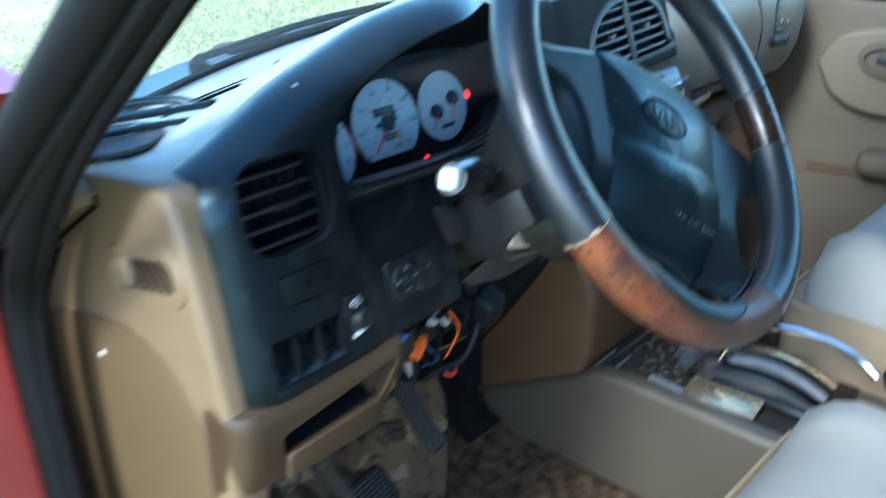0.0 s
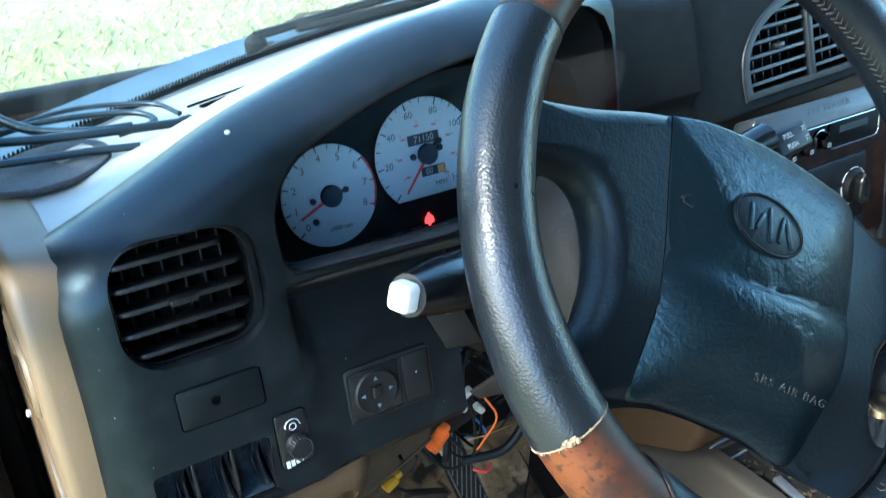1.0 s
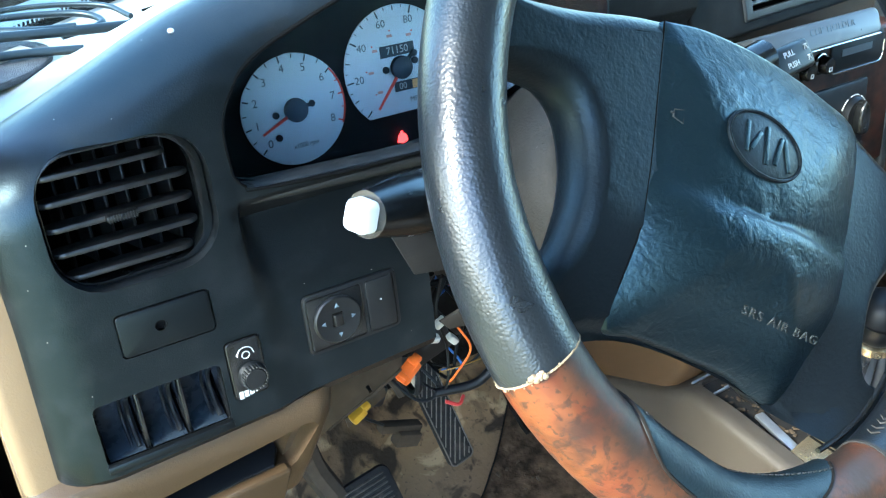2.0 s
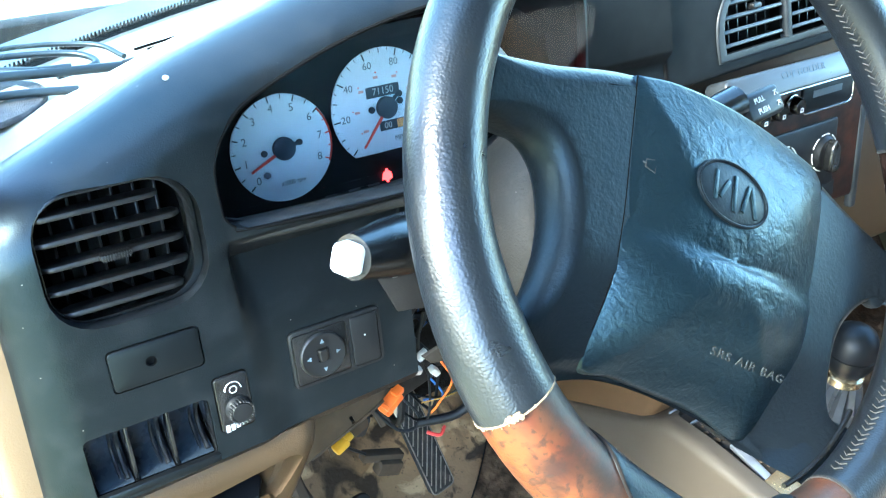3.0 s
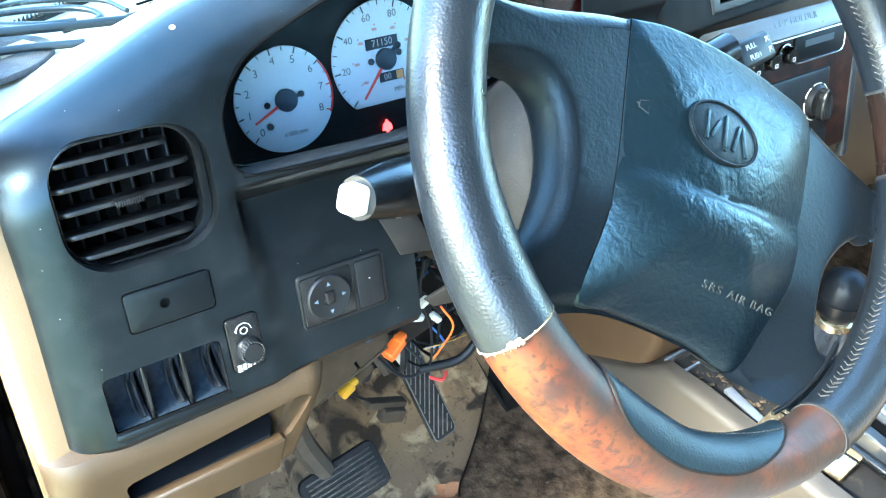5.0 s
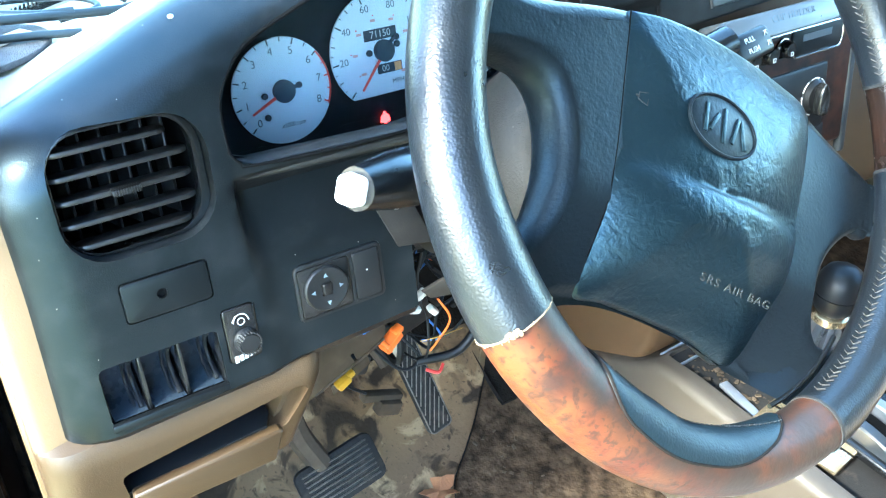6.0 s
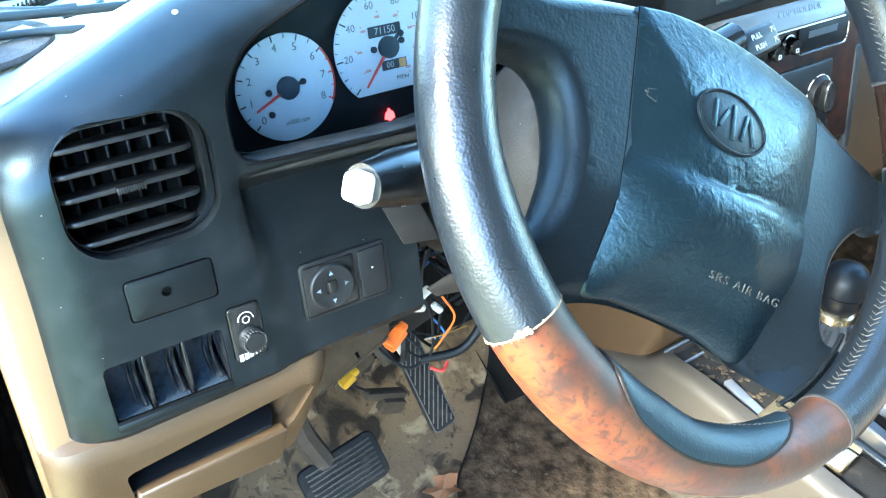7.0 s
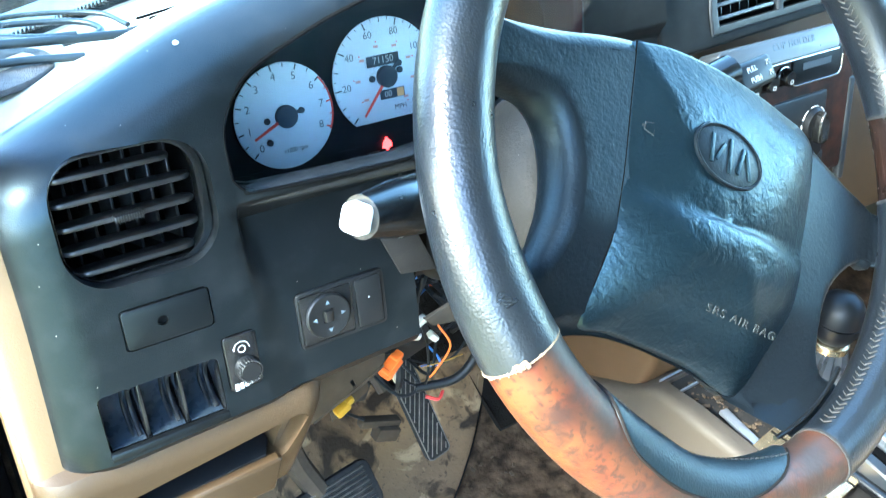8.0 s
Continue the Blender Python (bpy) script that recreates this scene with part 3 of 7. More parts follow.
def build_pillar(side):
    """The sloping trim beside the windscreen; side: -1 driver, 1 passenger."""
    def mx(x):
        return x if side < 0 else 0.675 - x
    line = [(-0.384, 1.02, 1.08), (-0.376, 0.955, 1.135), (-0.355, 0.85, 1.228), (-0.338, 0.735, 1.336), (-0.317, 0.62, 1.45), (-0.282, 0.51, 1.56), (-0.27, 0.45, 1.62)]
    rings = []
    for x, y, z in line:
        sec = [(0.0, 0.0, 0.0), (0.012, 0.022, 0.018), (0.004, 0.05, 0.04), (-0.014, 0.085, 0.05), (-0.028, 0.075, 0.04), (-0.027, 0.03, 0.014), (-0.018, -0.004, -0.004), (-0.008, -0.008, -0.004)]
        rings.append([(mx(x + a), y + b * 0.55 + (0.150 if side > 0 else 0.0), z + c * 0.55) for a, b, c in sec])
    solo("windscreen_pillar", loft(rings), PILLAR, "grey-brown plastic pillar trim sloping up beside the windscreen", "pillar", "structure")


build_pillar(-1)
build_pillar(1)


def build_windscreen():
    rings = []
    for t in np.linspace(0, 1, 7):
        ring = []
        for x in np.linspace(-0.36, 1.04, 24):
            xx = x + (0.38 - x) * 0.15 * t
            y = base_y(x) + 0.03 - t * (0.60 - 0.10 * (x - 0.38) ** 2)
            ring.append((xx, y, 1.115 + 0.57 * t))
        rings.append(ring + [(a, b + 0.003, c + 0.003) for a, b, c in reversed(ring)])
    w = solo("windscreen", loft(rings), SCREEN, "large sloping clear glass windscreen", "windscreen", "structure")
    w.visible_shadow = False
    # black dotted border along the foot of the glass
    bm = bmesh.new()
    for x in np.arange(-0.345, 1.02, 0.0034):
        y0, y1 = base_y(x) + 0.012, base_y(x + 0.0018) + 0.012
        q = [(x, y0, 1.140), (x + 0.0018, y1, 1.140), (x + 0.0018, y1 - 0.004, 1.1448), (x, y0 - 0.004, 1.1448)]
        lo = [bm.verts.new(p) for p in q]
        hi = [bm.verts.new((p[0], p[1] - 0.001, p[2] - 0.001)) for p in q]
        bm.faces.new(lo)
        bm.faces.new(hi[::-1])
        for i in range(4):
            bm.faces.new((lo[i], lo[(i + 1) % 4], hi[(i + 1) % 4], hi[i]))
    solo("windscreen_border", bm, SEAL, "black toothed border printed along the foot of the windscreen", "trim", "stuff", smooth=False)
    rings = []
    for x in np.linspace(-0.37, 1.03, 30):
        y = base_y(x)
        rings.append([(x, y + 0.008, 1.125), (x, y + 0.014, 1.140), (x, y + 0.026, 1.136), (x, y + 0.03, 1.11), (x, y + 0.01, 1.105)])
    solo("windscreen_seal", loft(rings), SEAL, "black rubber seal along the foot of the windscreen", "trim", "structure")
    # cowl outside the glass, with a wiper and blown-in leaves
    rings = []
    for x in np.linspace(-0.36, 1.03, 30):
        y = base_y(x)
        rings.append([(x, y + 0.03, 1.115), (x, y + 0.10, 1.112), (x, y + 0.125, 1.120), (x, y + 0.16, 1.085), (x, y + 0.18, 1.05), (x, y + 0.03, 1.05)])
    solo("cowl", loft(rings), COWLM, "dusty plastic cowl outside the windscreen, sky reflection in its blue", "cowl", "structure")
    rng = random.Random(11)
    bm = bmesh.new()
    for _ in range(150):
        x = rng.uniform(-0.05, 1.05)
        y = base_y(x) + abs(rng.gauss(0.05, 0.03)) + 0.03
        z = 1.118 + rng.uniform(0, 0.006)
        s, a, tl = rng.uniform(0.006, 0.02), rng.uniform(0, 6.28), rng.gauss(0, 0.5)
        q = []
        for ang, r in ((0, 1.0), (0.8, 0.6), (1.7, 0.8), (3.14, 0.9), (4.4, 0.6), (5.3, 0.75)):
            u, v = s * r * math.cos(ang + a), s * r * math.sin(ang + a) * 0.7
            q.append(bm.verts.new((x + u, y + v, z + 0.004 + tl * 0.5 * u)))
        bm.faces.new(q)
    solo("leaf_litter", bm, LITTER, "brown leaf litter caught along the cowl", "leaves", "stuff", smooth=False)
    for x0, x1 in ((-0.05, 0.42), (0.5, 0.98)):
        w = thing("wiper", "thin black wiper resting on the cowl", "wiper", group="windscreen wipers")
        part("arm", tube([(x0, base_y(x0) + 0.075, 1.135), ((x0 + x1) / 2, base_y((x0 + x1) / 2) + 0.06, 1.140), (x1, base_y(x1) + 0.055, 1.140)], 0.005, 6), SEAL, w)
        part("blade", tube([(x0 + 0.05, base_y(x0 + 0.05) + 0.06, 1.133), (x1 - 0.1, base_y(x1 - 0.1) + 0.05, 1.133), (x1 + 0.12, base_y(x1 + 0.12) + 0.05, 1.133)], 0.004, 6), RUBBER, w)
        part("pivot", lathe([(0.012, 0), (0.012, 0.012), (0.006, 0.018)], 12, at=pose(x0, base_y(x0) + 0.075, 1.118)), SEAL, w)


build_windscreen()


def build_aperture():
    """The driver's door opening: rubber seal and red flange outside it."""
    seal = [(-0.315, 0.40, 1.61), (-0.342, 0.50, 1.508), (-0.367, 0.60, 1.423), (-0.387, 0.69, 1.347), (-0.396, 0.765, 1.285), (-0.400, 0.838, 1.228), (-0.402, 0.905, 1.168), (-0.402, 0.965, 1.103), (-0.402, 1.005, 1.045), (-0.402, 1.022, 0.98), (-0.402, 1.024, 0.90), (-0.402, 1.018, 0.80), (-0.402, 0.99, 0.66), (-0.402, 0.93, 0.57), (-0.402, 0.80, 0.545), (-0.402, 0.0, 0.545)]
    bm = join(tube(seal, [0.013, 0.013, 0.014, 0.017, 0.019, 0.019], 12, 6), tube([(x + 0.004, y - 0.016, z - 0.006) for x, y, z in seal], 0.006, 8, 6))
    solo("door_seal", bm, SEAL, "black ribbed rubber seal round the open door aperture", "door seal", "structure")
    rings = []
    for p in spline([(x - 0.030, y + 0.030, z + 0.008) for x, y, z in seal[5:14]], 5):
        rings.append([(p.x + 0.02, p.y, p.z), (p.x - 0.04, p.y + 0.012, p.z + 0.005), (p.x - 0.06, p.y + 0.16, p.z + 0.02), (p.x + 0.02, p.y + 0.15, p.z + 0.02)])
    solo("door_flange", loft(rings), REDPAINT, "red painted body flange outside the door seal", "body panel", "structure")
    # outer rubber strip that runs up the pillar beside the seal
    strip = [(-0.462, 0.985, 1.075), (-0.460, 0.93, 1.122), (-0.458, 0.86, 1.182), (-0.456, 0.79, 1.236), (-0.452, 0.70, 1.303), (-0.440, 0.60, 1.385), (-0.415, 0.48, 1.49), (-0.375, 0.36, 1.60)]
    solo("pillar_strip", join(tube(strip, 0.0145, 12, 6), tube([(x + 0.006, y - 0.012, z - 0.010) for x, y, z in strip], 0.005, 8, 6)), SEAL, "black rubber strip along the outside of the windscreen pillar", "door seal", "structure")
    # wing below the glass, outside
    wing = rbox(0.06, 0.9, 0.5, 0.03, 3, at=pose(-0.49, 1.62, 0.83))
    solo("front_wing", wing, REDPAINT, "red painted front wing of the car", "body panel", "structure")


build_aperture()


def build_driver_door():
    d = thing("driver_door", "open driver's door swung wide on its front hinges", "door", pose(-0.46, 1.13, 0.5, 0, 0, -68))
    part("door_panel", rbox(0.05, 1.05, 0.66, 0.03, 3), DOORTRIM, d, "tan inner door panel", at=pose(-0.02, -0.55, 0.30))
    part("door_skin", rbox(0.03, 1.07, 0.70, 0.014, 3), REDPAINT, d, "red outer door skin", at=pose(-0.062, -0.55, 0.29))
    part("window_frame", tube([(-0.03, -0.05, 0.62), (0.0, -0.40, 0.98), (0.02, -0.60, 1.10), (0.02, -1.05, 1.10), (-0.03, -1.08, 0.62)], 0.016, 8, 4), SEAL, d, "black window frame")


build_driver_door()


# ---- the dashboard ----
dash = thing("dashboard", "black and tan moulded dashboard with a hooded gauge binnacle", "dashboard")

RIDGE = [(-0.36, 1.150), (-0.306, 1.167), (-0.27, 1.182), (-0.22, 1.204), (-0.17, 1.220), (-0.11, 1.237), (-0.05, 1.245), (0.03, 1.244), (0.09, 1.232), (0.15, 1.214), (0.21, 1.203), (0.30, 1.200)]


def face_y(z):
    return 0.5922 + 0.2 * z


def hood_back(x):
    """How far the hood's front sweeps back towards the centre vents."""
    t = min(1.0, max(0.0, (x + 0.06) / 0.20))
    return 0.104 * t * t * (3 - 2 * t)


def face_lean(x, z):
    """Right of the gauges the face leans back like the vent panel."""
    return 0.10 * (z - 1.10) * min(1.0, max(0.0, (x - 0.12) / 0.10))


def panel_in(x, z):
    """The middle panel lies a little behind the left one, is hollow under the gauges and runs out flush below."""
    low = min(1.0, max(0.0, (1.105 - z) / 0.075))
    edge = min(1.0, max(0.0, (x + 0.2125) / (0.004 + 0.020 * low)))
    edge *= edge * (3 - 2 * edge)
    top = min(1.0, max(0.0, (1.1205 - z) / 0.016))
    down = min(1.0, max(0.0, (z - 1.060) / 0.040))
    return edge * (0.0035 * top + 0.0075 * top * top * (3 - 2 * top) * down * down * (3 - 2 * down))


# gauge opening: arched above, flat below
ARCH = [(-0.211, 1.138), (-0.211, 1.160), (-0.204, 1.176), (-0.190, 1.190), (-0.165, 1.201), (-0.13, 1.213), (-0.09, 1.222), (-0.04, 1.2275), (0.02, 1.2275), (0.07, 1.222), (0.105, 1.212), (0.126, 1.200), (0.134, 1.184),
        (0.136, 1.160), (0.136, 1.135), (0.134, 1.116), (0.12, 1.112), (0.0, 1.1155), (-0.10, 1.1185), (-0.195, 1.1225), (-0.205, 1.126), (-0.210, 1.132)]


def build_binnacle():
    xs = [-0.3340, -0.3335, -0.332, -0.329, -0.325, -0.320, -0.314, -0.308] + list(np.arange(-0.302, -0.215, 0.012)) + [-0.2125, -0.2115, -0.2105, -0.2095, -0.2085, -0.206, -0.2025, -0.198, -0.194, -0.189] + list(np.arange(-0.180, -0.105, 0.012)) + [-0.0995, -0.0985] + list(np.arange(-0.09, 0.225, 0.012)) + [0.235]
    rings = []
    for x in xs:
        zr = smooth_interp(x, RIDGE)
        zb = 0.9785 + 0.036 * (x + 0.33) if x < -0.099 else 1.096 if x < 0.13 else 1.05
        back = 0.0
        soft = min(1.0, max(0.0, (x + 0.02) / 0.15))
        rise, deep = 0.030 - 0.016 * soft, 0.040 - 0.018 * soft
        if x < -0.302:
            s = min(1.0, (-0.302 - x) / 0.032)
            back = 0.020 * (1 - math.sqrt(max(0.0, 1 - s * s)))
            zb += 0.2 * back
            zr -= 0.6 * back
        back += hood_back(x)
        zf = zr - rise
        y0 = face_y(zf) + back + face_lean(x, zf)
        ring = [(x, face_y(zb) + back + 0.006 + panel_in(x, zb), zb), (x, face_y(zb + 0.008) + back + panel_in(x, zb), zb + 0.008)]
        for z in [zb + (1.114 - zb) * f for f in (0.2, 0.38, 0.53, 0.62, 0.70, 0.78, 0.86, 0.93, 1.0)] + [1.1165, 1.1185, 1.1205, 0.5 * (1.1205 + zf), zf]:
            ring.append((x, face_y(z) + back + panel_in(x, z) + face_lean(x, z), z))
        for a in (18, 36, 54, 72, 90):
            s, c = math.sin(radians(a)), math.cos(radians(a))
            ring.append((x, y0 + deep * (1 - c) + 0.004 * s, zf + rise * s))
        ring += [(x, y0 + 0.052, zr - 0.0005), (x, y0 + 0.062, zr - 0.003), (x, y0 + 0.070, zr - 0.0065), (x, y0 + 0.076, zr - 0.010)]
        ring += [(x, y0 + 0.074, zr - 0.016), (x, y0 + 0.062, zr - 0.012), (x, y0 + 0.044, zf + 0.014), (x, y0 + 0.024, zf - 0.01), (x, face_y(zb) + back + 0.026, zb)]
        if x < -0.30:
            # the left end leans a little towards its foot
            ring = [(a - 0.003 * max(0.0, (1.08 - c) / 0.10) * min(1.0, (-0.30 - x) / 0.03), b, c) for a, b, c in ring]
        rings.append(ring)
    bm = loft(rings)
    cuts = []

    def hole(pts, x, z, d):
        c = prism(pts, -d, 0.04)
        c.transform(on_fascia(x, z))
        cuts.append(c)
    hole([(a, (b + 0.2 * hood_back(a) - 1.124) / math.cos(TILT)) for a, b in ARCH], 0.0, 1.124, 0.16)
    hole(rounded(0.085, 0.0745, 0.025), -0.2650, 1.1285, 0.10)
    hole(rounded(0.0705, 0.039, 0.004, 3), -0.2745, 1.0130, 0.035)
    hole(rounded(0.0515, 0.026, 0.003, 3), -0.262, 1.0655, 0.0025)
    hole(rounded(0.0215, 0.0375, 0.003, 3), -0.225, 1.0245, 0.003)
    hole(rounded(0.0625, 0.0395, 0.004, 3), -0.1545, 1.0335, 0.0075)
    bm = cut(bm, *cuts)
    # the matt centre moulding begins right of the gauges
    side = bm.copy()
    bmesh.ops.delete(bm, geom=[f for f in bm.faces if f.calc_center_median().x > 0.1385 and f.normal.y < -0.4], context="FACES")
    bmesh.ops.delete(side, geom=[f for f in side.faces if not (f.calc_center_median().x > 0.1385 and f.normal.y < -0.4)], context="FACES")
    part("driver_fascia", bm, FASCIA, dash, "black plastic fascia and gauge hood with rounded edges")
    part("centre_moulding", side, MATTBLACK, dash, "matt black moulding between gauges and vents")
    # rounded lip round the opening and the dusty sill below the gauges
    lip = [(a, face_y(b) + 0.001 + hood_back(a), b) for a, b in ARCH if a < 0.03]
    lip = lip[9:] + lip[:9]
    part("opening_lip", tube(lip, 0.0012, 6, 3), DARK, dash)
    sill = [(-0.203, 1.120), (-0.10, 1.1155), (0.0, 1.1125), (0.14, 1.109)]
    rings = [[(x, face_y(z) + 0.0115 + 0.010 * math.cos(a), z - 0.003 + 0.0062 * math.sin(a)) for a in np.linspace(0, 2 * math.pi, 17)[:-1]] for x, z in sill]
    part("gauge_sill", loft(rings), SILLDUST, dash, "dusty rounded sill below the gauges")
    # walls of the recess; shallow on the passenger's side
    outer = [(a, face_y(b) + 0.012 + hood_back(a), b) for a, b in ARCH]
    inner = [(-0.03 + (a + 0.03) * 0.97, max(0.956 + 0.25 * (b - 1.10), face_y(b) + 0.014 + hood_back(a)), 1.048 + (b - 1.124) * 1.17) for a, b in ARCH]

    def between(t):
        return [tuple(u + (v - u) * t for u, v in zip(p, q)) for p, q in zip(outer, inner)]

    def outwards(ring):
        return [(a + (0.004 if a > -0.03 else -0.004), b + 0.004, c + (0.004 if c > 1.15 else -0.004)) for a, b, c in ring]
    rings = [outer, between(0.5), inner, [(a, b + 0.006, c) for a, b, c in inner], outwards(inner), outwards(outer)]
    bm = loft(rings + [outer], caps=False)
    part("gauge_recess", bm, RECESS, dash, "dusty sloping walls of the gauge recess", angle=60)


build_binnacle()


def build_vent(x, z, w, h, name_label):
    """An outer vent: duct, five slats with round ends, and vanes behind."""
    v = part("air_vent", cut(rbox(w + 0.006, h + 0.004, 0.055, 0.004), rbox(w - 0.001, h - 0.001, 0.07, 0.012, 3, at=pose(0, 0, 0.02))), DARK, dash, name_label, at=on_fascia(x, z, -0.048))
    f = cut(prism(rounded(w - 0.0015, h - 0.0015, 0.0225), 0.0, 0.010, 0.001), prism(rounded(w - 0.008, h - 0.006, 0.020, cx=-0.002), -0.01, 0.02))
    part("vent_frame", f, GLOSS, v, at=pose(0, 0, 0.030))
    n = 5
    for k in range(n):
        yy = h / 2 - 0.0125 - k * (h - 0.021) / (n - 1)
        ww = w - 0.009 - (0.010 if k in (0, 4) else 0.0)
        sl = prism(rounded(ww, 0.0155, 0.0074, 5), -0.0015, 0.0015, 0.0009)
        part("slat", sl, SLAT, v, at=pose(-0.0035 - (0.004 if k == 0 else 0), yy, 0.0335, 86, 0, 0))
    for k in range(6):
        part("vane", rbox(0.0018, h - 0.012, 0.016, 0.0005, 1), PANEL, v, at=pose(-0.031 + k * 0.0115, 0, 0.010, 0, 14, 0))
    knob = [rbox(0.016, 0.0034, 0.006, 0.001, at=pose(0, 0, 0))] + [rbox(0.0006, 0.0038, 0.0068, 0.0, at=pose(-0.007 + 0.0014 * i, 0, 0.0003)) for i in range(11)]
    part("vent_knob", join(*knob), SLAT, v, "ribbed grey vent thumb slider", at=pose(-0.004, -0.001, 0.043))


build_vent(-0.2650, 1.1285, 0.085, 0.0745, "left air vent with five dusty black slats")


def build_fascia_controls():
    # blanking plate with its round hole
    plate = cut(prism(rounded(0.0495, 0.0242, 0.0025, 3), -0.0022, 0.0012, 0.0008), prism(ellipse(0.0031, 0.0031, 20, -0.003, 0.0005), -0.01, 0.01))
    b = part("blanking_plate", plate, BLACK, dash, "black blanking plate with a round hole", at=on_fascia(-0.262, 1.0655))
    part("hole_back", lathe([(0.0036, -0.0021), (0.0036, -0.0016)], 16, at=pose(-0.003, 0.0005, 0)), DARK, b)
    # three empty switch bays
    tray = cut(rbox(0.0735, 0.042, 0.034, 0.002), rbox(0.0695, 0.038, 0.034, 0.003, at=pose(0, 0, 0.003)))
    t = part("switch_tray", tray, GLOSS, dash, "three empty switch bays", at=on_fascia(-0.2745, 1.0130, -0.0185))
    for k in range(3):
        x = -0.0235 + 0.0235 * k
        line = [(-0.0175, 0.0155), (-0.0165, 0.012), (-0.0125, 0.002), (-0.006, -0.006), (0.003, -0.011), (0.012, -0.0135), (0.018, -0.014)]
        rings = [[(x + dx, v, w) for v, w in line] + [(x + dx, v - 0.0015, w - 0.002) for v, w in reversed(line)] for dx in (-0.0098, 0.0098)]
        part("bay_floor", loft(rings), SWITCHBLUE, t)
        rib = [(0.013, 0.017), (0.004, 0.010), (-0.001, 0.0), (0.002, -0.009), (0.012, -0.0165)]
        part("bay_rib", tube([(x + 0.0070, b, a) for a, b in rib], 0.0015, 6, 5), SLAT, t)
        part("bay_rib", tube([(x + 0.0035, b, a - 0.002) for a, b in rib], 0.001, 6, 5), SLAT, t)
        if k < 2:
            part("bay_divider", rbox(0.0022, 0.037, 0.026, 0.0006, at=pose(x + 0.0118, 0, 0.002)), GLOSS, t)
    part("bay_lip", rbox(0.0715, 0.0050, 0.005, 0.0012, at=pose(0, -0.0200, 0.0184)), BLACK, t)
    # dimmer wheel
    d = part("dimmer_plate", prism(rounded(0.0202, 0.0362, 0.0025, 3), -0.0025, 0.0016, 0.0008), GLOSS, dash, "panel light dimmer with a ribbed knob", at=on_fascia(-0.225, 1.0245))
    kn = [lathe([(0.0082, 0.001), (0.0082, 0.003), (0.0072, 0.0045), (0.0066, 0.0076), (0.0058, 0.0086), (0.0, 0.0088)], 28)]
    kn = part("dimmer_knob", join(*kn), PANEL, d, "round ribbed grey knob", at=pose(0.0018, -0.0048, 0))
    rib = finish(rbox(0.0011, 0.0011, 0.0055, 0.0002, 1), SLAT)
    for i in range(24):
        part("rib", rib, SLAT, kn, at=Matrix.Rotation(radians(15 * i), 4, "Z") @ pose(0.0070, 0, 0.0062))
    part("icon", join(tube([(-0.005, 0.0, 0), (-0.0035, 0.0035, 0), (0, 0.005, 0), (0.0035, 0.0035, 0), (0.005, 0, 0)], 0.00028, 5), tube([(0.0022 * math.cos(a), 0.0022 * math.sin(a), 0) for a in np.linspace(0, 6.28, 9)], 0.00028, 5), tube([(-0.003, 0.0045, 0), (-0.0055, 0.001, 0)], 0.00028, 5)), WHITE, d, at=pose(0.0005, 0.0085, 0.0018))
    for k in range(4):
        part("level_bar", rbox(0.0024, 0.0046 - 0.0007 * k, 0.0003, 0), WHITE, d, at=pose(-0.0066 + 0.0031 * k, -0.0158 + 0.0002 * k, 0.0018))
    # mirror adjuster and its blank neighbour
    fr = cut(prism(rounded(0.062, 0.039, 0.004, 3), -0.0035, 0.0022, 0.001), prism(rounded(0.0365, 0.0345, 0.002, 3, -0.0112), -0.0015, 0.01), prism(rounded(0.0195, 0.0345, 0.002, 3, 0.0188), -0.0015, 0.01))
    m = part("mirror_switch", fr, PANEL, dash, "square mirror adjuster switch beside a blank", at=on_fascia(-0.1545, 1.0335, -0.0035))
    part("adjuster_base", prism(rounded(0.036, 0.034, 0.002, 3), -0.0014, 0.0022, 0.0006), GLOSS, m, at=pose(-0.0112, 0, 0))
    part("adjuster_pad", cut(lathe([(0.0152, 0.0), (0.0152, 0.0016), (0.0142, 0.0024), (0.010, 0.0018), (0.0, 0.0014)], 32), rbox(0.0075, 0.0095, 0.004, 0.001)), PANEL, m, at=pose(-0.0112, 0, 0.0023))
    part("selector", rbox(0.006, 0.008, 0.004, 0.001), SLAT, m, at=pose(-0.0112, 0, 0.0035, 0, 12, 0))
    for a in (0, 90, 180, 270):
        tri = prism([(0.0085, -0.0014), (0.0085, 0.0014), (0.0113, 0)], 0, 0.0003)
        tri.transform(Matrix.Rotation(radians(a), 4, "Z"))
        part("arrow_mark", tri, FIGURE, m, at=pose(-0.0112, 0, 0.0047))
    part("blank_button", prism(rounded(0.0188, 0.0338, 0.002, 3), -0.0014, 0.0028, 0.0008), PANEL, m, at=pose(0.0188, 0, 0))
    part("button_dot", lathe([(0.0006, 0), (0.0006, 0.0003)], 8), WHITE, m, at=pose(0.0185, 0.003, 0.0029))
    # small light sensor dot on the hood
    part("sensor_dot", lathe([(0.0018, 0), (0.0018, 0.0007), (0.0012, 0.0012), (0, 0.0013)], 16, at=Matrix.Translation((-0.2200, 0.8585, 1.2022)) @ Matrix.Rotation(radians(18), 4, "X")), WHITE, dash, "small white dot")


SWITCHBLUE = material("smooth_bay_plastic", (0.015, 0.0225, 0.0315), 0.28, second=(0.01125, 0.015, 0.021), scale=60, dust=0.3, dust_colour=(0.075, 0.075, 0.075), dust_scale=90)
build_fascia_controls()


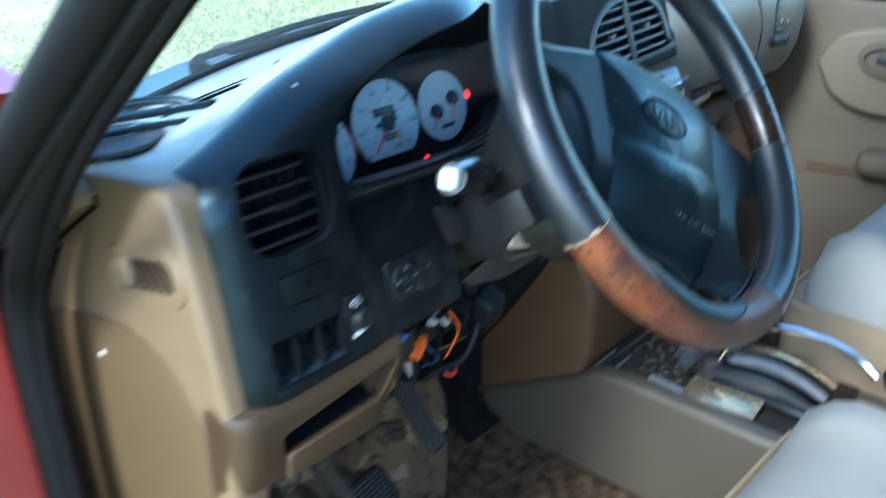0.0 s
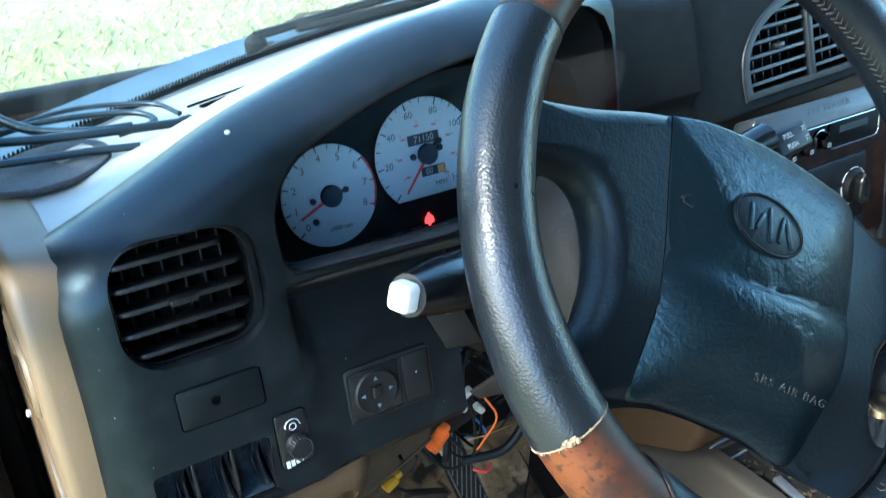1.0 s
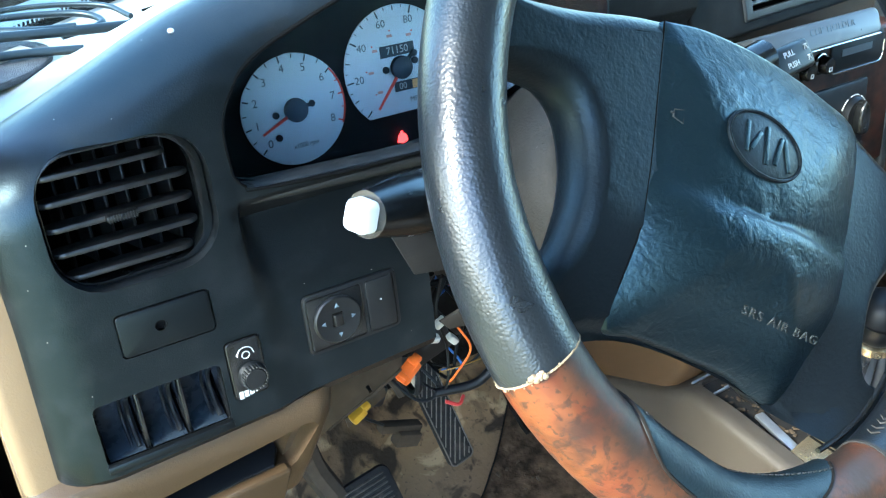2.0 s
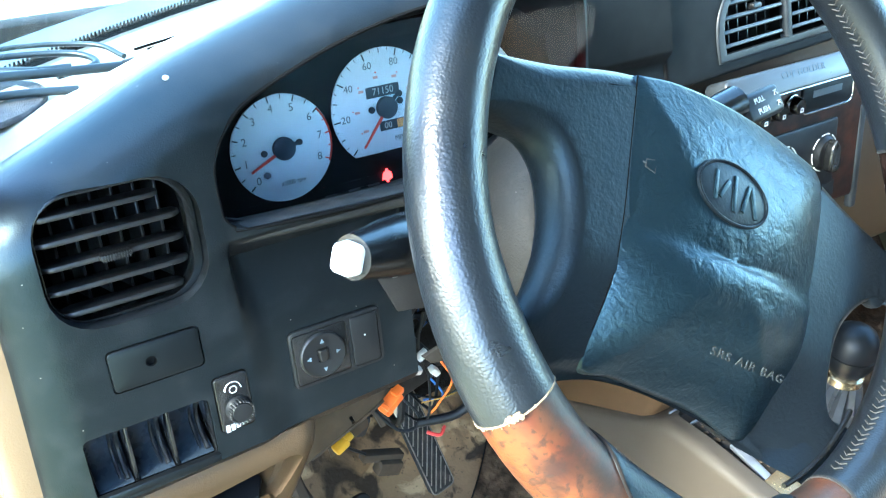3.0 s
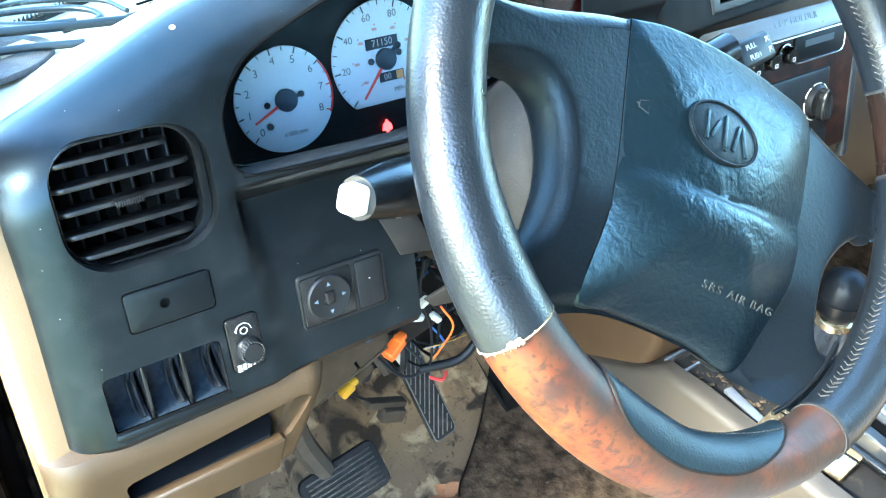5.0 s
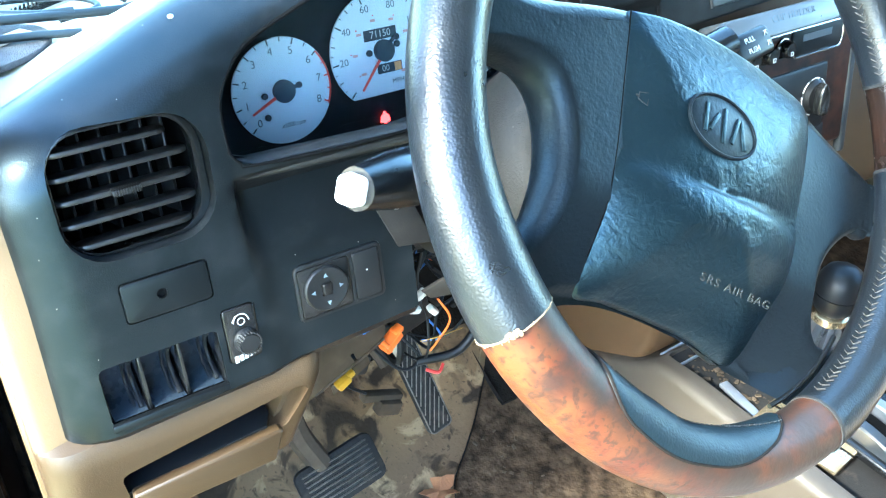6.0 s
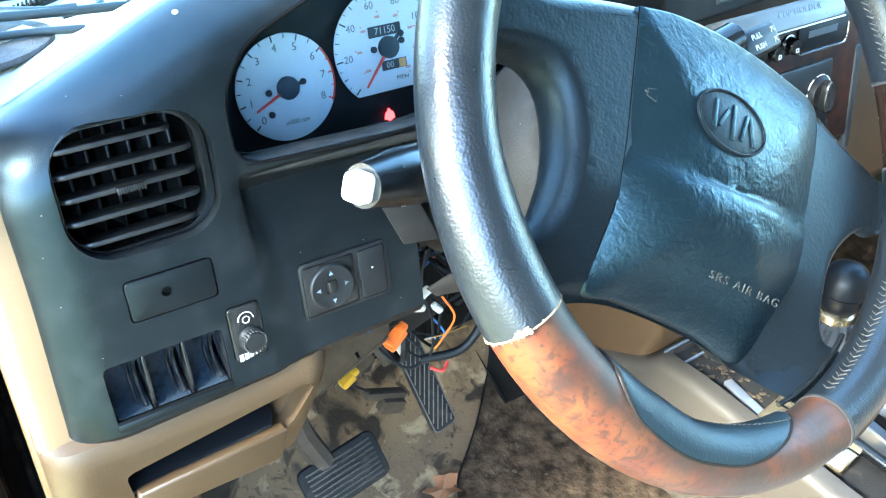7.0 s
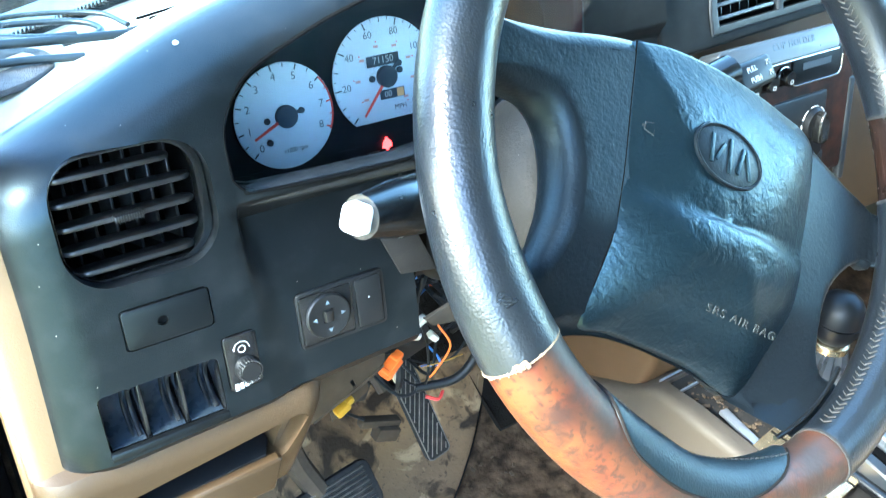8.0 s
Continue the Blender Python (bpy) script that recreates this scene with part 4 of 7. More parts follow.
def build_dash_sides():
    # tan end panel facing the open door
    prof = [(0.803, 0.985), (0.818, 1.06), (0.831, 1.120), (0.837, 1.142), (0.848, 1.153), (0.87, 1.156), (0.93, 1.152), (0.965, 1.147), (1.00, 1.135), (1.04, 1.06), (1.10, 0.99), (1.14, 0.90), (1.16, 0.52), (0.88, 0.52), (0.825, 0.80), (0.805, 0.90), (0.802, 0.97)]
    bm = prism(prof, -0.026, 0.008, 0.008, 4)
    bm.transform(Matrix(((0, 0, -1, -0.345), (1, 0, 0, 0), (0, 1, 0, 0), (0, 0, 0, 1))))
    hole = rbox(0.05, 0.092, 0.026, 0.008, 3, at=pose(-0.345, 0.890, 1.078, -13, 0, 0))
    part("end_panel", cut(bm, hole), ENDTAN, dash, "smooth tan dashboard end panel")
    fr = cut(prism(rounded(0.118, 0.050, 0.0245, 8), -0.006, 0.0045, 0.003, 3), prism(rounded(0.094, 0.027, 0.0125, 8), -0.02, 0.02))
    fr.transform(Matrix(((0, 0, -1, 0), (1, 0, 0, 0), (0, 1, 0, 0), (0, 0, 0, 1))))
    g = part("side_grille", fr, ENDTAN, dash, "oblong demister grille with slanted bars in the end panel", at=pose(-0.351, 0.890, 1.078, -13, 0, 0))
    part("grille_back", rbox(0.003, 0.098, 0.030, 0.001), DARK, g, at=pose(0.0072, 0, 0))
    for k in range(6):
        part("grille_bar", rbox(0.003, 0.0058, 0.040, 0.0008), TAN, g, at=pose(0.0030, 0.022 - 0.0125 * k, 0, -34, 0, 0))
    part("thumb_slope", rbox(0.010, 0.024, 0.030, 0.005, 3), ENDTAN, g, at=pose(0.001, 0.042, 0.0, 0, 0, 14))
    # step line of the lower end panel and its clip
    low = prism([(0.845, 0.80), (0.835, 0.90), (0.835, 0.962), (0.858, 0.993), (0.880, 1.006), (0.905, 1.014), (0.94, 1.017), (1.01, 1.003), (1.09, 0.980), (1.125, 0.93), (1.15, 0.53), (0.90, 0.53)], -0.003, 0.004, 0.003)
    low.transform(Matrix(((0, 0, -1, -0.352), (1, 0, 0, 0), (0, 1, 0, 0), (0, 0, 0, 1))))
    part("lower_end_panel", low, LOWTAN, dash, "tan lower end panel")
    part("trim_clip", lathe([(0.0030, 0), (0.0030, 0.002), (0.0018, 0.003), (0, 0.0032)], 12, at=Matrix.Translation((-0.356, 0.986, 0.972)) @ Matrix.Rotation(radians(-90), 4, "Y")), PALE, dash, "small pale clip")
    # knee panel with an open pocket
    xs = [-0.3532, -0.3528, -0.3515, -0.349, -0.345, -0.340, -0.334, -0.327, -0.31, -0.28, -0.25, -0.22, -0.206, -0.196, -0.190, -0.186, -0.182, -0.178, -0.1745, -0.172, -0.1702, -0.1692]
    rings = []
    for x in xs:
        s = max(0.0, (x + 0.186) / 0.0172)
        b = 0.030 * (1 - math.sqrt(max(0.0, 1 - s * s)))
        e = min(1.0, max(0.0, (-0.333 - x) / 0.0202))
        f = 0.020 * (1 - math.sqrt(max(0.0, 1 - e * e)))
        top = 0.9825 + 0.036 * (x + 0.33)
        pr = [(0.803, top + 0.004), (0.794, top + 0.001), (0.7905, top - 0.005), (0.7905, 0.968), (0.792, 0.950), (0.795, 0.930), (0.799, 0.911), (0.806, 0.904), (0.84, 0.890), (0.88, 0.880), (0.90, 0.881), (0.86, 0.900), (0.82, 0.915), (0.814, 0.95), (0.814, top)]
        lean = 0.34 * max(0.0, min(1.0, (x + 0.235) / 0.05))
        rings.append([(x - lean * max(0.0, 0.972 - z), y + b + f, z) for y, z in pr])
    mouth = loft([[(-0.310, y, 0.9265), (-0.3125, y, 0.948), (-0.3115, y, 0.9515), (-0.308, y, 0.9535), (-0.196, y, 0.9700), (-0.190, y, 0.9685), (-0.1875, y, 0.9645), (-0.203, y, 0.939), (-0.208, y, 0.936)] for y in (0.76, 0.83)])
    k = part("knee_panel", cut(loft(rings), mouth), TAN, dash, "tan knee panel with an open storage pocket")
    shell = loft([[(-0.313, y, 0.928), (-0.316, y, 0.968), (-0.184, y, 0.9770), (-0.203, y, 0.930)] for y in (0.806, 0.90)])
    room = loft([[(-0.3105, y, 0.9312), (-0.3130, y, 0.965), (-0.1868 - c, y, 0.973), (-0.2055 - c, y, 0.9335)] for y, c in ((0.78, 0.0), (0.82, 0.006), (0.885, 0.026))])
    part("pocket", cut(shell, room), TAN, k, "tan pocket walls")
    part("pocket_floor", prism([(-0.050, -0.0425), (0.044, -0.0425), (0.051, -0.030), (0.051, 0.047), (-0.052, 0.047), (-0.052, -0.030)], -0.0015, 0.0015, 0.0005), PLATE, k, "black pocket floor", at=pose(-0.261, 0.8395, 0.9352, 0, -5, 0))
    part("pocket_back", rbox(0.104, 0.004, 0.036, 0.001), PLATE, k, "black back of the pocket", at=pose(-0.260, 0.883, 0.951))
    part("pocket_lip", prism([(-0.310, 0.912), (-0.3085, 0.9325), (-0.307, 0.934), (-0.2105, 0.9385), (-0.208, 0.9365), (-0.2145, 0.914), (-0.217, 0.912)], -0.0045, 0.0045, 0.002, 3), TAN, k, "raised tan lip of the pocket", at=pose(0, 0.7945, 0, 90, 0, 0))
    part("scrap", rbox(0.004, 0.004, 0.002, 0.0005), ORANGE, k, at=pose(-0.238, 0.83, 0.937))


build_dash_sides()


def build_dash_top():
    # upper skin from the hood to the glass
    rings = []
    for x in list(np.linspace(-0.352, 1.035, 48)):
        yb = base_y(x) + 0.012
        zt = smooth_interp(x, RIDGE) if x < 0.28 else 1.199 - 0.012 * min(1.0, max(0.0, x - 0.36) / 0.2) - 0.04 * max(0.0, (x - 0.75) / 0.3) ** 2
        y0 = min(face_y(zt - 0.03) + 0.074 + hood_back(x), 0.968) + 0.022 * min(1.0, max(0.0, x - 0.30) / 0.2)
        if x < -0.322:
            s = min(1.0, (-0.322 - x) / 0.027)
            zt -= 0.024 * (1 - math.sqrt(1 - s * s))
        zf = zt - 0.0095 if x < 0.21 else zt - 0.004
        ring = []
        for t in np.linspace(0, 1, 14):
            y = y0 + (yb - y0) * t
            fall = min(1.0, t / (0.64 if -0.27 < x < 0.22 else 0.42))
            ring.append((x, y, 1.148 + (zf - 1.148) * (1 - fall * fall * (3 - 2 * fall)) - 0.014 * t * t))
        rings.append(ring + [(a, b, c - 0.012) for a, b, c in reversed(ring)])
    part("dash_top", loft(rings), TAN_TOP, dash, "tan-grey upper skin of the dashboard, coloured as in sun")
    # round speaker cover, defroster slots
    sp = [prism(ellipse(0.046, 0.036, 40), 0, 0.005, 0.0015)]
    part("speaker_cover", join(*sp), SPEAKERM, dash, "oval dark perforated speaker cover", at=pose(-0.302, 0.998, 1.1475, -2, 0, 35))
    for x0, x1 in ((-0.04, 0.10), (0.14, 0.32), (0.42, 0.60)):
        pts = [(x, base_y(x) - 0.075, 1.1465 if x < 0.2 else 1.155) for x in np.linspace(x0, x1, 6)]
        part("defroster_slot", tube(pts, 0.0035, 6, 3), DARK, dash)
        part("defroster_lip", tube([(x, y - 0.009, z - 0.0005) for x, y, z in pts], 0.003, 6, 3), TAN_TOP, dash)
    # the outer demister slot before the driver, a long thin one and a short wide one
    part("defroster_slot", tube([(-0.1718, 1.0765, 1.1413), (-0.1403, 1.0885, 1.1412), (-0.109, 1.1000, 1.1410)], 0.0026, 8, 3), DARK, dash)
    part("defroster_slot", tube([(-0.180, 1.0860, 1.1406), (-0.1288, 1.1058, 1.1402), (-0.085, 1.1220, 1.1398)], 0.0014, 8, 3), DARK, dash)
    # tan triangle at the foot of the pillar
    tri = prism([(0.951, 1.121), (0.950, 1.130), (0.972, 1.150), (1.01, 1.156), (1.06, 1.12), (1.06, 1.055)], -0.012, 0.012, 0.004, 3)
    tri.transform(Matrix(((0, 0, -1, -0.358), (1, 0, 0, 0), (0, 1, 0, 0), (0, 0, 0, 1))))
    part("corner_trim", tri, ENDTAN, dash, "tan trim wedge at the foot of the pillar")
    part("trim_seam", tube([(-0.3545, 0.947, 1.128), (-0.3545, 0.949, 1.1185), (-0.3545, 1.0, 1.0875), (-0.3545, 1.052, 1.055)], 0.0014, 6, 1), DARK, dash)


SPEAKERM = material("speaker_mesh", (0.075, 0.078, 0.0825), 0.7, second=(0.045, 0.045, 0.048), scale=300, bump=0.001, bump_scale=1200, grain="leather", dust=0.5, dust_colour=(0.21, 0.195, 0.1725), dust_scale=30)
build_dash_top()


# ---- gauges ----
def build_cluster():
    c = thing("instrument_cluster", "three pale round gauges in a black cluster panel", "gauges", pose(-0.03, 0.96, 1.10, 75.96))
    part("backing", prism(rounded(0.372, 0.120, 0.02, cx=0.0, cy=0.010), -0.008, -0.001, 0.001), RECESS, c)

    def gauge(name, pts, x, y, label):
        g = part(name, prism(pts, 0.0, 0.002, 0.0006), DIAL, c, label, at=pose(x, y, 0))
        return g

    def mark(g, a, r0, r1, w, m):
        b = rbox(r1 - r0, w, 0.0002, 0, at=Matrix.Rotation(radians(a), 4, "Z") @ pose((r0 + r1) / 2, 0, 0.0022))
        part("tick", b, m, g, smooth=False)

    def number(g, text, a, r, size, m):
        part("numeral", letters(text, size, 0.0001, m), m, g, at=pose(r * math.cos(radians(a)), r * math.sin(radians(a)), 0.0023))

    def needle(g, a, length, tail, hub):
        part("needle", prism([(-tail, -0.0014), (length, -0.0008), (length, 0.0008), (-tail, 0.0014)], 0.0045, 0.0053, 0.0001), NEEDLE, g, "thin red needle", at=pose(0, 0, 0, 0, 0, a))
        part("hub", lathe([(hub, 0.0022), (hub, 0.006), (hub * 0.85, 0.0068), (0, 0.007)], 24), INK, g, "dark round needle hub")

    # tachometer
    R = 0.0395
    pts = [p for p in ellipse(R, R, 60)]
    pts = [(x, y) if not (95 < math.degrees(math.atan2(y, x)) < 150) else (x * 0.985, y * 0.985) for x, y in pts]
    g = gauge("tachometer", pts, -0.0875, -0.005, "pale round rev counter with a red needle")
    for k in range(9):
        a = 222 - 30.7 * k
        mark(g, a, R - 0.005, R - 0.0005, 0.0011, REDINK if k >= 7 else INK)
        number(g, str(k), a, R - 0.0095, 0.0082, FIGURE)
        if k < 8:
            mark(g, a - 15.35, R - 0.0035, R - 0.0005, 0.0008, REDINK if k >= 6 else INK)
    arc = [((R - 0.001) * math.cos(radians(a)), (R - 0.001) * math.sin(radians(a)), 0.0021) for a in np.linspace(38, -26, 12)]
    part("red_band", tube(arc, 0.0007, 5, 1), REDINK, g)
    part("caption", letters("x1000 rpm", 0.0052, 0.0001, INK, squeeze=0.85), INK, g, at=pose(0.004, -0.026, 0.0023))
    needle(g, 204, 0.030, 0.003, 0.0085)
    for x, y in ((-0.015, -0.001), (0.013, 0.002), (-0.0155, -0.017)):
        part("peg", lathe([(0.0024, 0.002), (0.0024, 0.0035), (0, 0.0038)], 12, at=pose(x, y, 0)), INK, g)
    part("peg_link", rbox(0.008, 0.0028, 0.0012, 0.0004, at=pose(0.0095, 0.0015, 0.003)), INK, g)

    # speedometer, flat below
    R = 0.0455
    pts = [p for p in ellipse(R, R, 72) if p[1] > -0.034]
    lo = min(pts, key=lambda p: p[1])[1]
    pts = [p for p in ellipse(R, R, 72, a0=-48, a1=228)]
    g = gauge("speedometer", pts, 0.0, 0.008, "pale speedometer with odometer windows and a red needle")
    for k in range(8):
        a = 224 - 38.2 * k
        mark(g, a, R - 0.006, R - 0.0005, 0.0011, INK)
        if k:
            number(g, str(20 * k), a, R - 0.0105, 0.0078, FIGURE)
        if k < 7:
            mark(g, a - 19.1, R - 0.004, R - 0.0005, 0.0008, INK)
        for d in (-9.5, -28.6):
            if k < 7:
                mark(g, a + d, R - 0.0025, R - 0.0005, 0.0006, INK)
        part("small_figure", rbox(0.0042, 0.002, 0.0002, 0, at=pose((R - 0.021) * math.cos(radians(a - 6)), (R - 0.021) * math.sin(radians(a - 6)), 0.0022)), REDFAINT, g)
        part("small_dot", lathe([(0.0006, 0.002), (0.0006, 0.0023)], 8, at=pose((R - 0.0175) * math.cos(radians(a - 9)), (R - 0.0175) * math.sin(radians(a - 9)), 0)), REDINK, g)
    w = part("odometer", rbox(0.0285, 0.0085, 0.0008, 0.0003), INK, g, "black odometer window", at=pose(-0.001, 0.013, 0.0022))
    part("digits", letters("71150", 0.0078, 0.0001, WHITE, squeeze=0.95), WHITE, w, at=pose(0, 0, 0.0006))
    w = part("trip_meter", rbox(0.022, 0.0075, 0.0008, 0.0003), INK, g, "black trip meter window", at=pose(0.004, -0.014, 0.0022))
    part("digits", letters("00", 0.0068, 0.0001, WHITE), WHITE, w, at=pose(-0.004, 0, 0.0006))
    part("last_digit", rbox(0.006, 0.0065, 0.0003, 0), AMBERINK, w, at=pose(0.007, 0, 0.0006))
    part("caption", letters("MPH", 0.0055, 0.0001, INK), INK, g, at=pose(0.010, -0.0255, 0.0023))
    needle(g, 229, 0.036, 0.004, 0.0085)
    for x, y in ((-0.0125, 0.0), (0.0125, 0.003), (0.0125, 0.0085)):
        part("peg", lathe([(0.0026, 0.002), (0.0026, 0.0035), (0, 0.0038)], 12, at=pose(x, y, 0)), INK, g)
    part("peg_link", rbox(0.010, 0.003, 0.0012, 0.0004, at=pose(0.008, 0.006, 0.003, 0, 0, 40)), INK, g)

    # fuel and temperature
    R = 0.037
    g = gauge("fuel_and_temperature_gauge", ellipse(R, R * 1.02, 60), 0.086, 0.008, "pale fuel and temperature gauge")
    for x, y, a in ((-0.013, -0.004, 235), (0.014, 0.006, 250)):
        part("hub", lathe([(0.0078, 0.002), (0.0078, 0.006), (0, 0.0066)], 24, at=pose(x, y, 0)), INK, g)
        part("needle", rbox(0.022, 0.0012, 0.0008, 0, at=pose(x, y, 0.0066) @ Matrix.Rotation(radians(a), 4, "Z") @ pose(0.011, 0, 0)), NEEDLE, g)
        for k in range(5):
            aa = 130 + 22 * k if x < 0 else 50 - 22 * k
            b = rbox(0.004, 0.0009, 0.0002, 0, at=Matrix.Rotation(radians(aa), 4, "Z") @ pose(R - 0.004, 0, 0.0022))
            part("tick", b, INK, g)
    part("legend", rbox(0.020, 0.0045, 0.0004, 0), INK, g, at=pose(0.002, -0.022, 0.0022))
    # warning lamps along the foot
    for x, y in ((-0.0055, -0.0455), (0.0480, -0.0435), (0.117, 0.022), (0.128, 0.012)):
        part("warning_lamp", join(lathe([(0.0040, 0), (0.0040, 0.0006), (0, 0.0009)], 16), rbox(0.0022, 0.011, 0.0006, 0.0002), rbox(0.009, 0.002, 0.0006, 0.0002, at=pose(0, -0.002, 0))), REDLAMP, c, "small lit red warning lamp", at=pose(x, y, 0.0))
    for x in (-0.055, -0.035, -0.018, 0.03, 0.075):
        part("legend_bar", rbox(0.010, 0.0016, 0.0003, 0), PANELMARK, c, at=pose(x, -0.050, 0.0))
    ln = part("lens", prism(rounded(0.34, 0.115, 0.02, cx=0.0, cy=0.015), -0.00075, 0.00075), LENS, c, "clear curved plastic lens", at=pose(0, 0.0, 0.030, 24, 0, 0))
    ln.visible_shadow = False


REDFAINT = material("faint_red_figures", (0.62, 0.36, 0.34), 0.5)
AMBERINK = material("amber_trip_digit", (0.75, 0.42, 0.16), 0.5)
PANELMARK = material("faint_panel_marks", (0.09, 0.10, 0.11), 0.5)
build_cluster()


# ---- steering wheel ----
LETTERZ, EMBLEMZ = -0.0074, 0.0013
WHEEL = pose(0.0140, 0.6664, 1.1573, 56.53, 0, 6.61)
TURNED = -38.4


def build_wheel():
    w = thing("steering_wheel", "black leather steering wheel with worn burl wood sections, turned a little", "steering wheel", WHEEL @ pose(0, 0, 0, 0, 0, TURNED))
    R, r = 0.1794, 0.0179

    def swell(a, p):
        """The thumb rest: the rim is fuller on its inner side low on the left."""
        a = a % 360
        f = smooth_interp(a, [(205, 0.0), (222, 0.8), (235, 1.0), (252, 1.0), (262, 0.75), (272, 0.0), (280, 0.0)]) if 205 < a < 272 else 0.0
        return 0.0045 * f * max(0.0, -math.cos(p)) ** 1.5

    def arc(a0, a1, rr=r, n=24, fat=1.0, steps=None, caps=True, ph0=0.0, ph1=360.0, grow=0.0):
        rings = []
        k = steps or max(3, int(abs(a1 - a0) / 3))
        for i in range(k + 1):
            a = radians(a0 + (a1 - a0) * i / k)
            ring = []
            m = n if ph1 - ph0 >= 360 else n + 1
            for j in range(m):
                p = radians(ph0 + (ph1 - ph0) * j / n)
                q = rr + grow + swell(math.degrees(a), p)
                d = R + q * math.cos(p)
                ring.append((d * math.cos(a), d * math.sin(a), q * fat * math.sin(p)))
            if m > n:
                for j in range(m - 1, -1, -1):
                    p = radians(ph0 + (ph1 - ph0) * j / n)
                    q = rr - 0.004
                    d = R + q * math.cos(p)
                    ring.append((d * math.cos(a), d * math.sin(a), q * fat * math.sin(p)))
            rings.append(ring)
        return loft(rings, True, caps)
    for a0, a1 in ((32, 148), (167.4, 231.1), (-51.1, 12.6)):
        part("leather_grip", arc(a0, a1), LEATHER, w, "grained black leather grip")
    for a0, a1 in ((148, 167.4), (231.1, 308.9), (12.6, 32)):
        part("wood_section", arc(a0, a1, r - 0.0006), DARKBURL if a0 == 12.6 else WOOD, w, "dark worn wood section of the rim" if a0 == 12.6 else "worn reddish burl wood section of the rim")
    # leather thumb inlay along the inner side of the long wood section, pointed at one end
    OUTER = [(243.5, 178), (246, 154), (249, 126), (253, 103), (257.5, 95), (262, 89), (267.3, 86), (272, 88), (280.4, 94), (288, 113), (293, 132), (297, 158), (298.5, 172)]

    def skin(a, p, out):
        q = r + out + swell(a, p)
        return ((R + q * math.cos(p)) * math.cos(radians(a)), (R + q * math.cos(p)) * math.sin(radians(a)), q * math.sin(p))
    rings = []
    for a in np.linspace(243.5, 298.5, 34):
        hi = smooth_interp(a, OUTER)
        ps = [radians(hi + (236 - hi) * j / 14) for j in range(15)]
        rings.append([skin(a, p, 0.0004 + 0.0016 * math.sin(math.pi * j / 14) ** 0.5) for j, p in enumerate(ps)] + [skin(a, p, -0.004) for p in reversed(ps)])
    inlay = part("thumb_inlay", loft(rings), INLAY, w, "smooth dark leather inlay", angle=60)
    edge = [skin(a, radians(smooth_interp(a, OUTER)), 0.0004) for a in np.linspace(243.5, 298.5, 40)]
    part("inlay_edge", tube(edge, 0.0008, 6, 2), EDGEDARK, inlay, "worn stitched edge")
    stitches = []
    for a in np.arange(248, 296, 1.25):
        p = radians(smooth_interp(a, [(247, 150), (250, 154), (257, 160), (266, 169), (281, 169), (295, 155), (297, 153)]))
        stitches.append(tube([skin(a, p, 0.0021), skin(a + 0.8, p, 0.0021)], 0.00045, 4, 1))
    tagged(part("inlay_stitching", join(*stitches), THREADDARK, inlay), kind="stuff")
    # frayed cream foam at the cut leather edge
    rng = random.Random(3)
    bits = []
    for p in [rng.uniform(-40, 110) for _ in range(26)] + [47, 49, 51, 53, 55, 58, 61, 44]:
        lump = 43 < p < 62
        a, q = radians(231.1 + rng.uniform(-0.3, 0.35) - (0.3 if lump else 0)), r + 0.0002
        d = R + q * math.cos(radians(p))
        s = rng.uniform(0.0011, 0.0022) if lump else rng.uniform(0.0003, 0.0008)
        bits.append(rbox(s * 1.5, s * 1.2, s, s * 0.3, 1, at=Matrix.Translation((d * math.cos(a), d * math.sin(a), q * math.sin(radians(p)))) @ pose(0, 0, 0, rng.uniform(0, 90), rng.uniform(0, 90), rng.uniform(0, 90))))
    bits.append(arc(230.97, 231.22, r + 0.0003, steps=1))
    tagged(part("frayed_edge", join(*bits), FOAM, w, "frayed cream foam where the leather is cut"), kind="stuff")
    for a in (32, 148, 167.4, 12.6, -51.1):
        part("seam_ring", arc(a - 0.35, a + 0.35, r + 0.0002, steps=1), THREADDARK, w)
    # cross stitching down the inside of the grips
    st = []
    for a0, a1 in ((-48, 11), (34, 146)):
        for a in np.arange(a0, a1, 1.6):
            for s in (-1, 1):
                p0, p1 = radians(180 - 10), radians(180 - 10 + s * 10)
                q = r + 0.0005
                A, B = radians(a + rng.uniform(-0.2, 0.2)), radians(a + rng.uniform(0.7, 1.2))
                x0 = ((R + q * math.cos(p0)) * math.cos(A), (R + q * math.cos(p0)) * math.sin(A), q * math.sin(p0))
                x1 = ((R + q * math.cos(p1)) * math.cos(B), (R + q * math.cos(p1)) * math.sin(B), q * math.sin(p1))
                st.append(tube([x0, x1], 0.00045, 4, 1))
    tagged(part("stitching", join(*st), THREAD, w, "pale cross stitching along the inner rim"), kind="stuff")

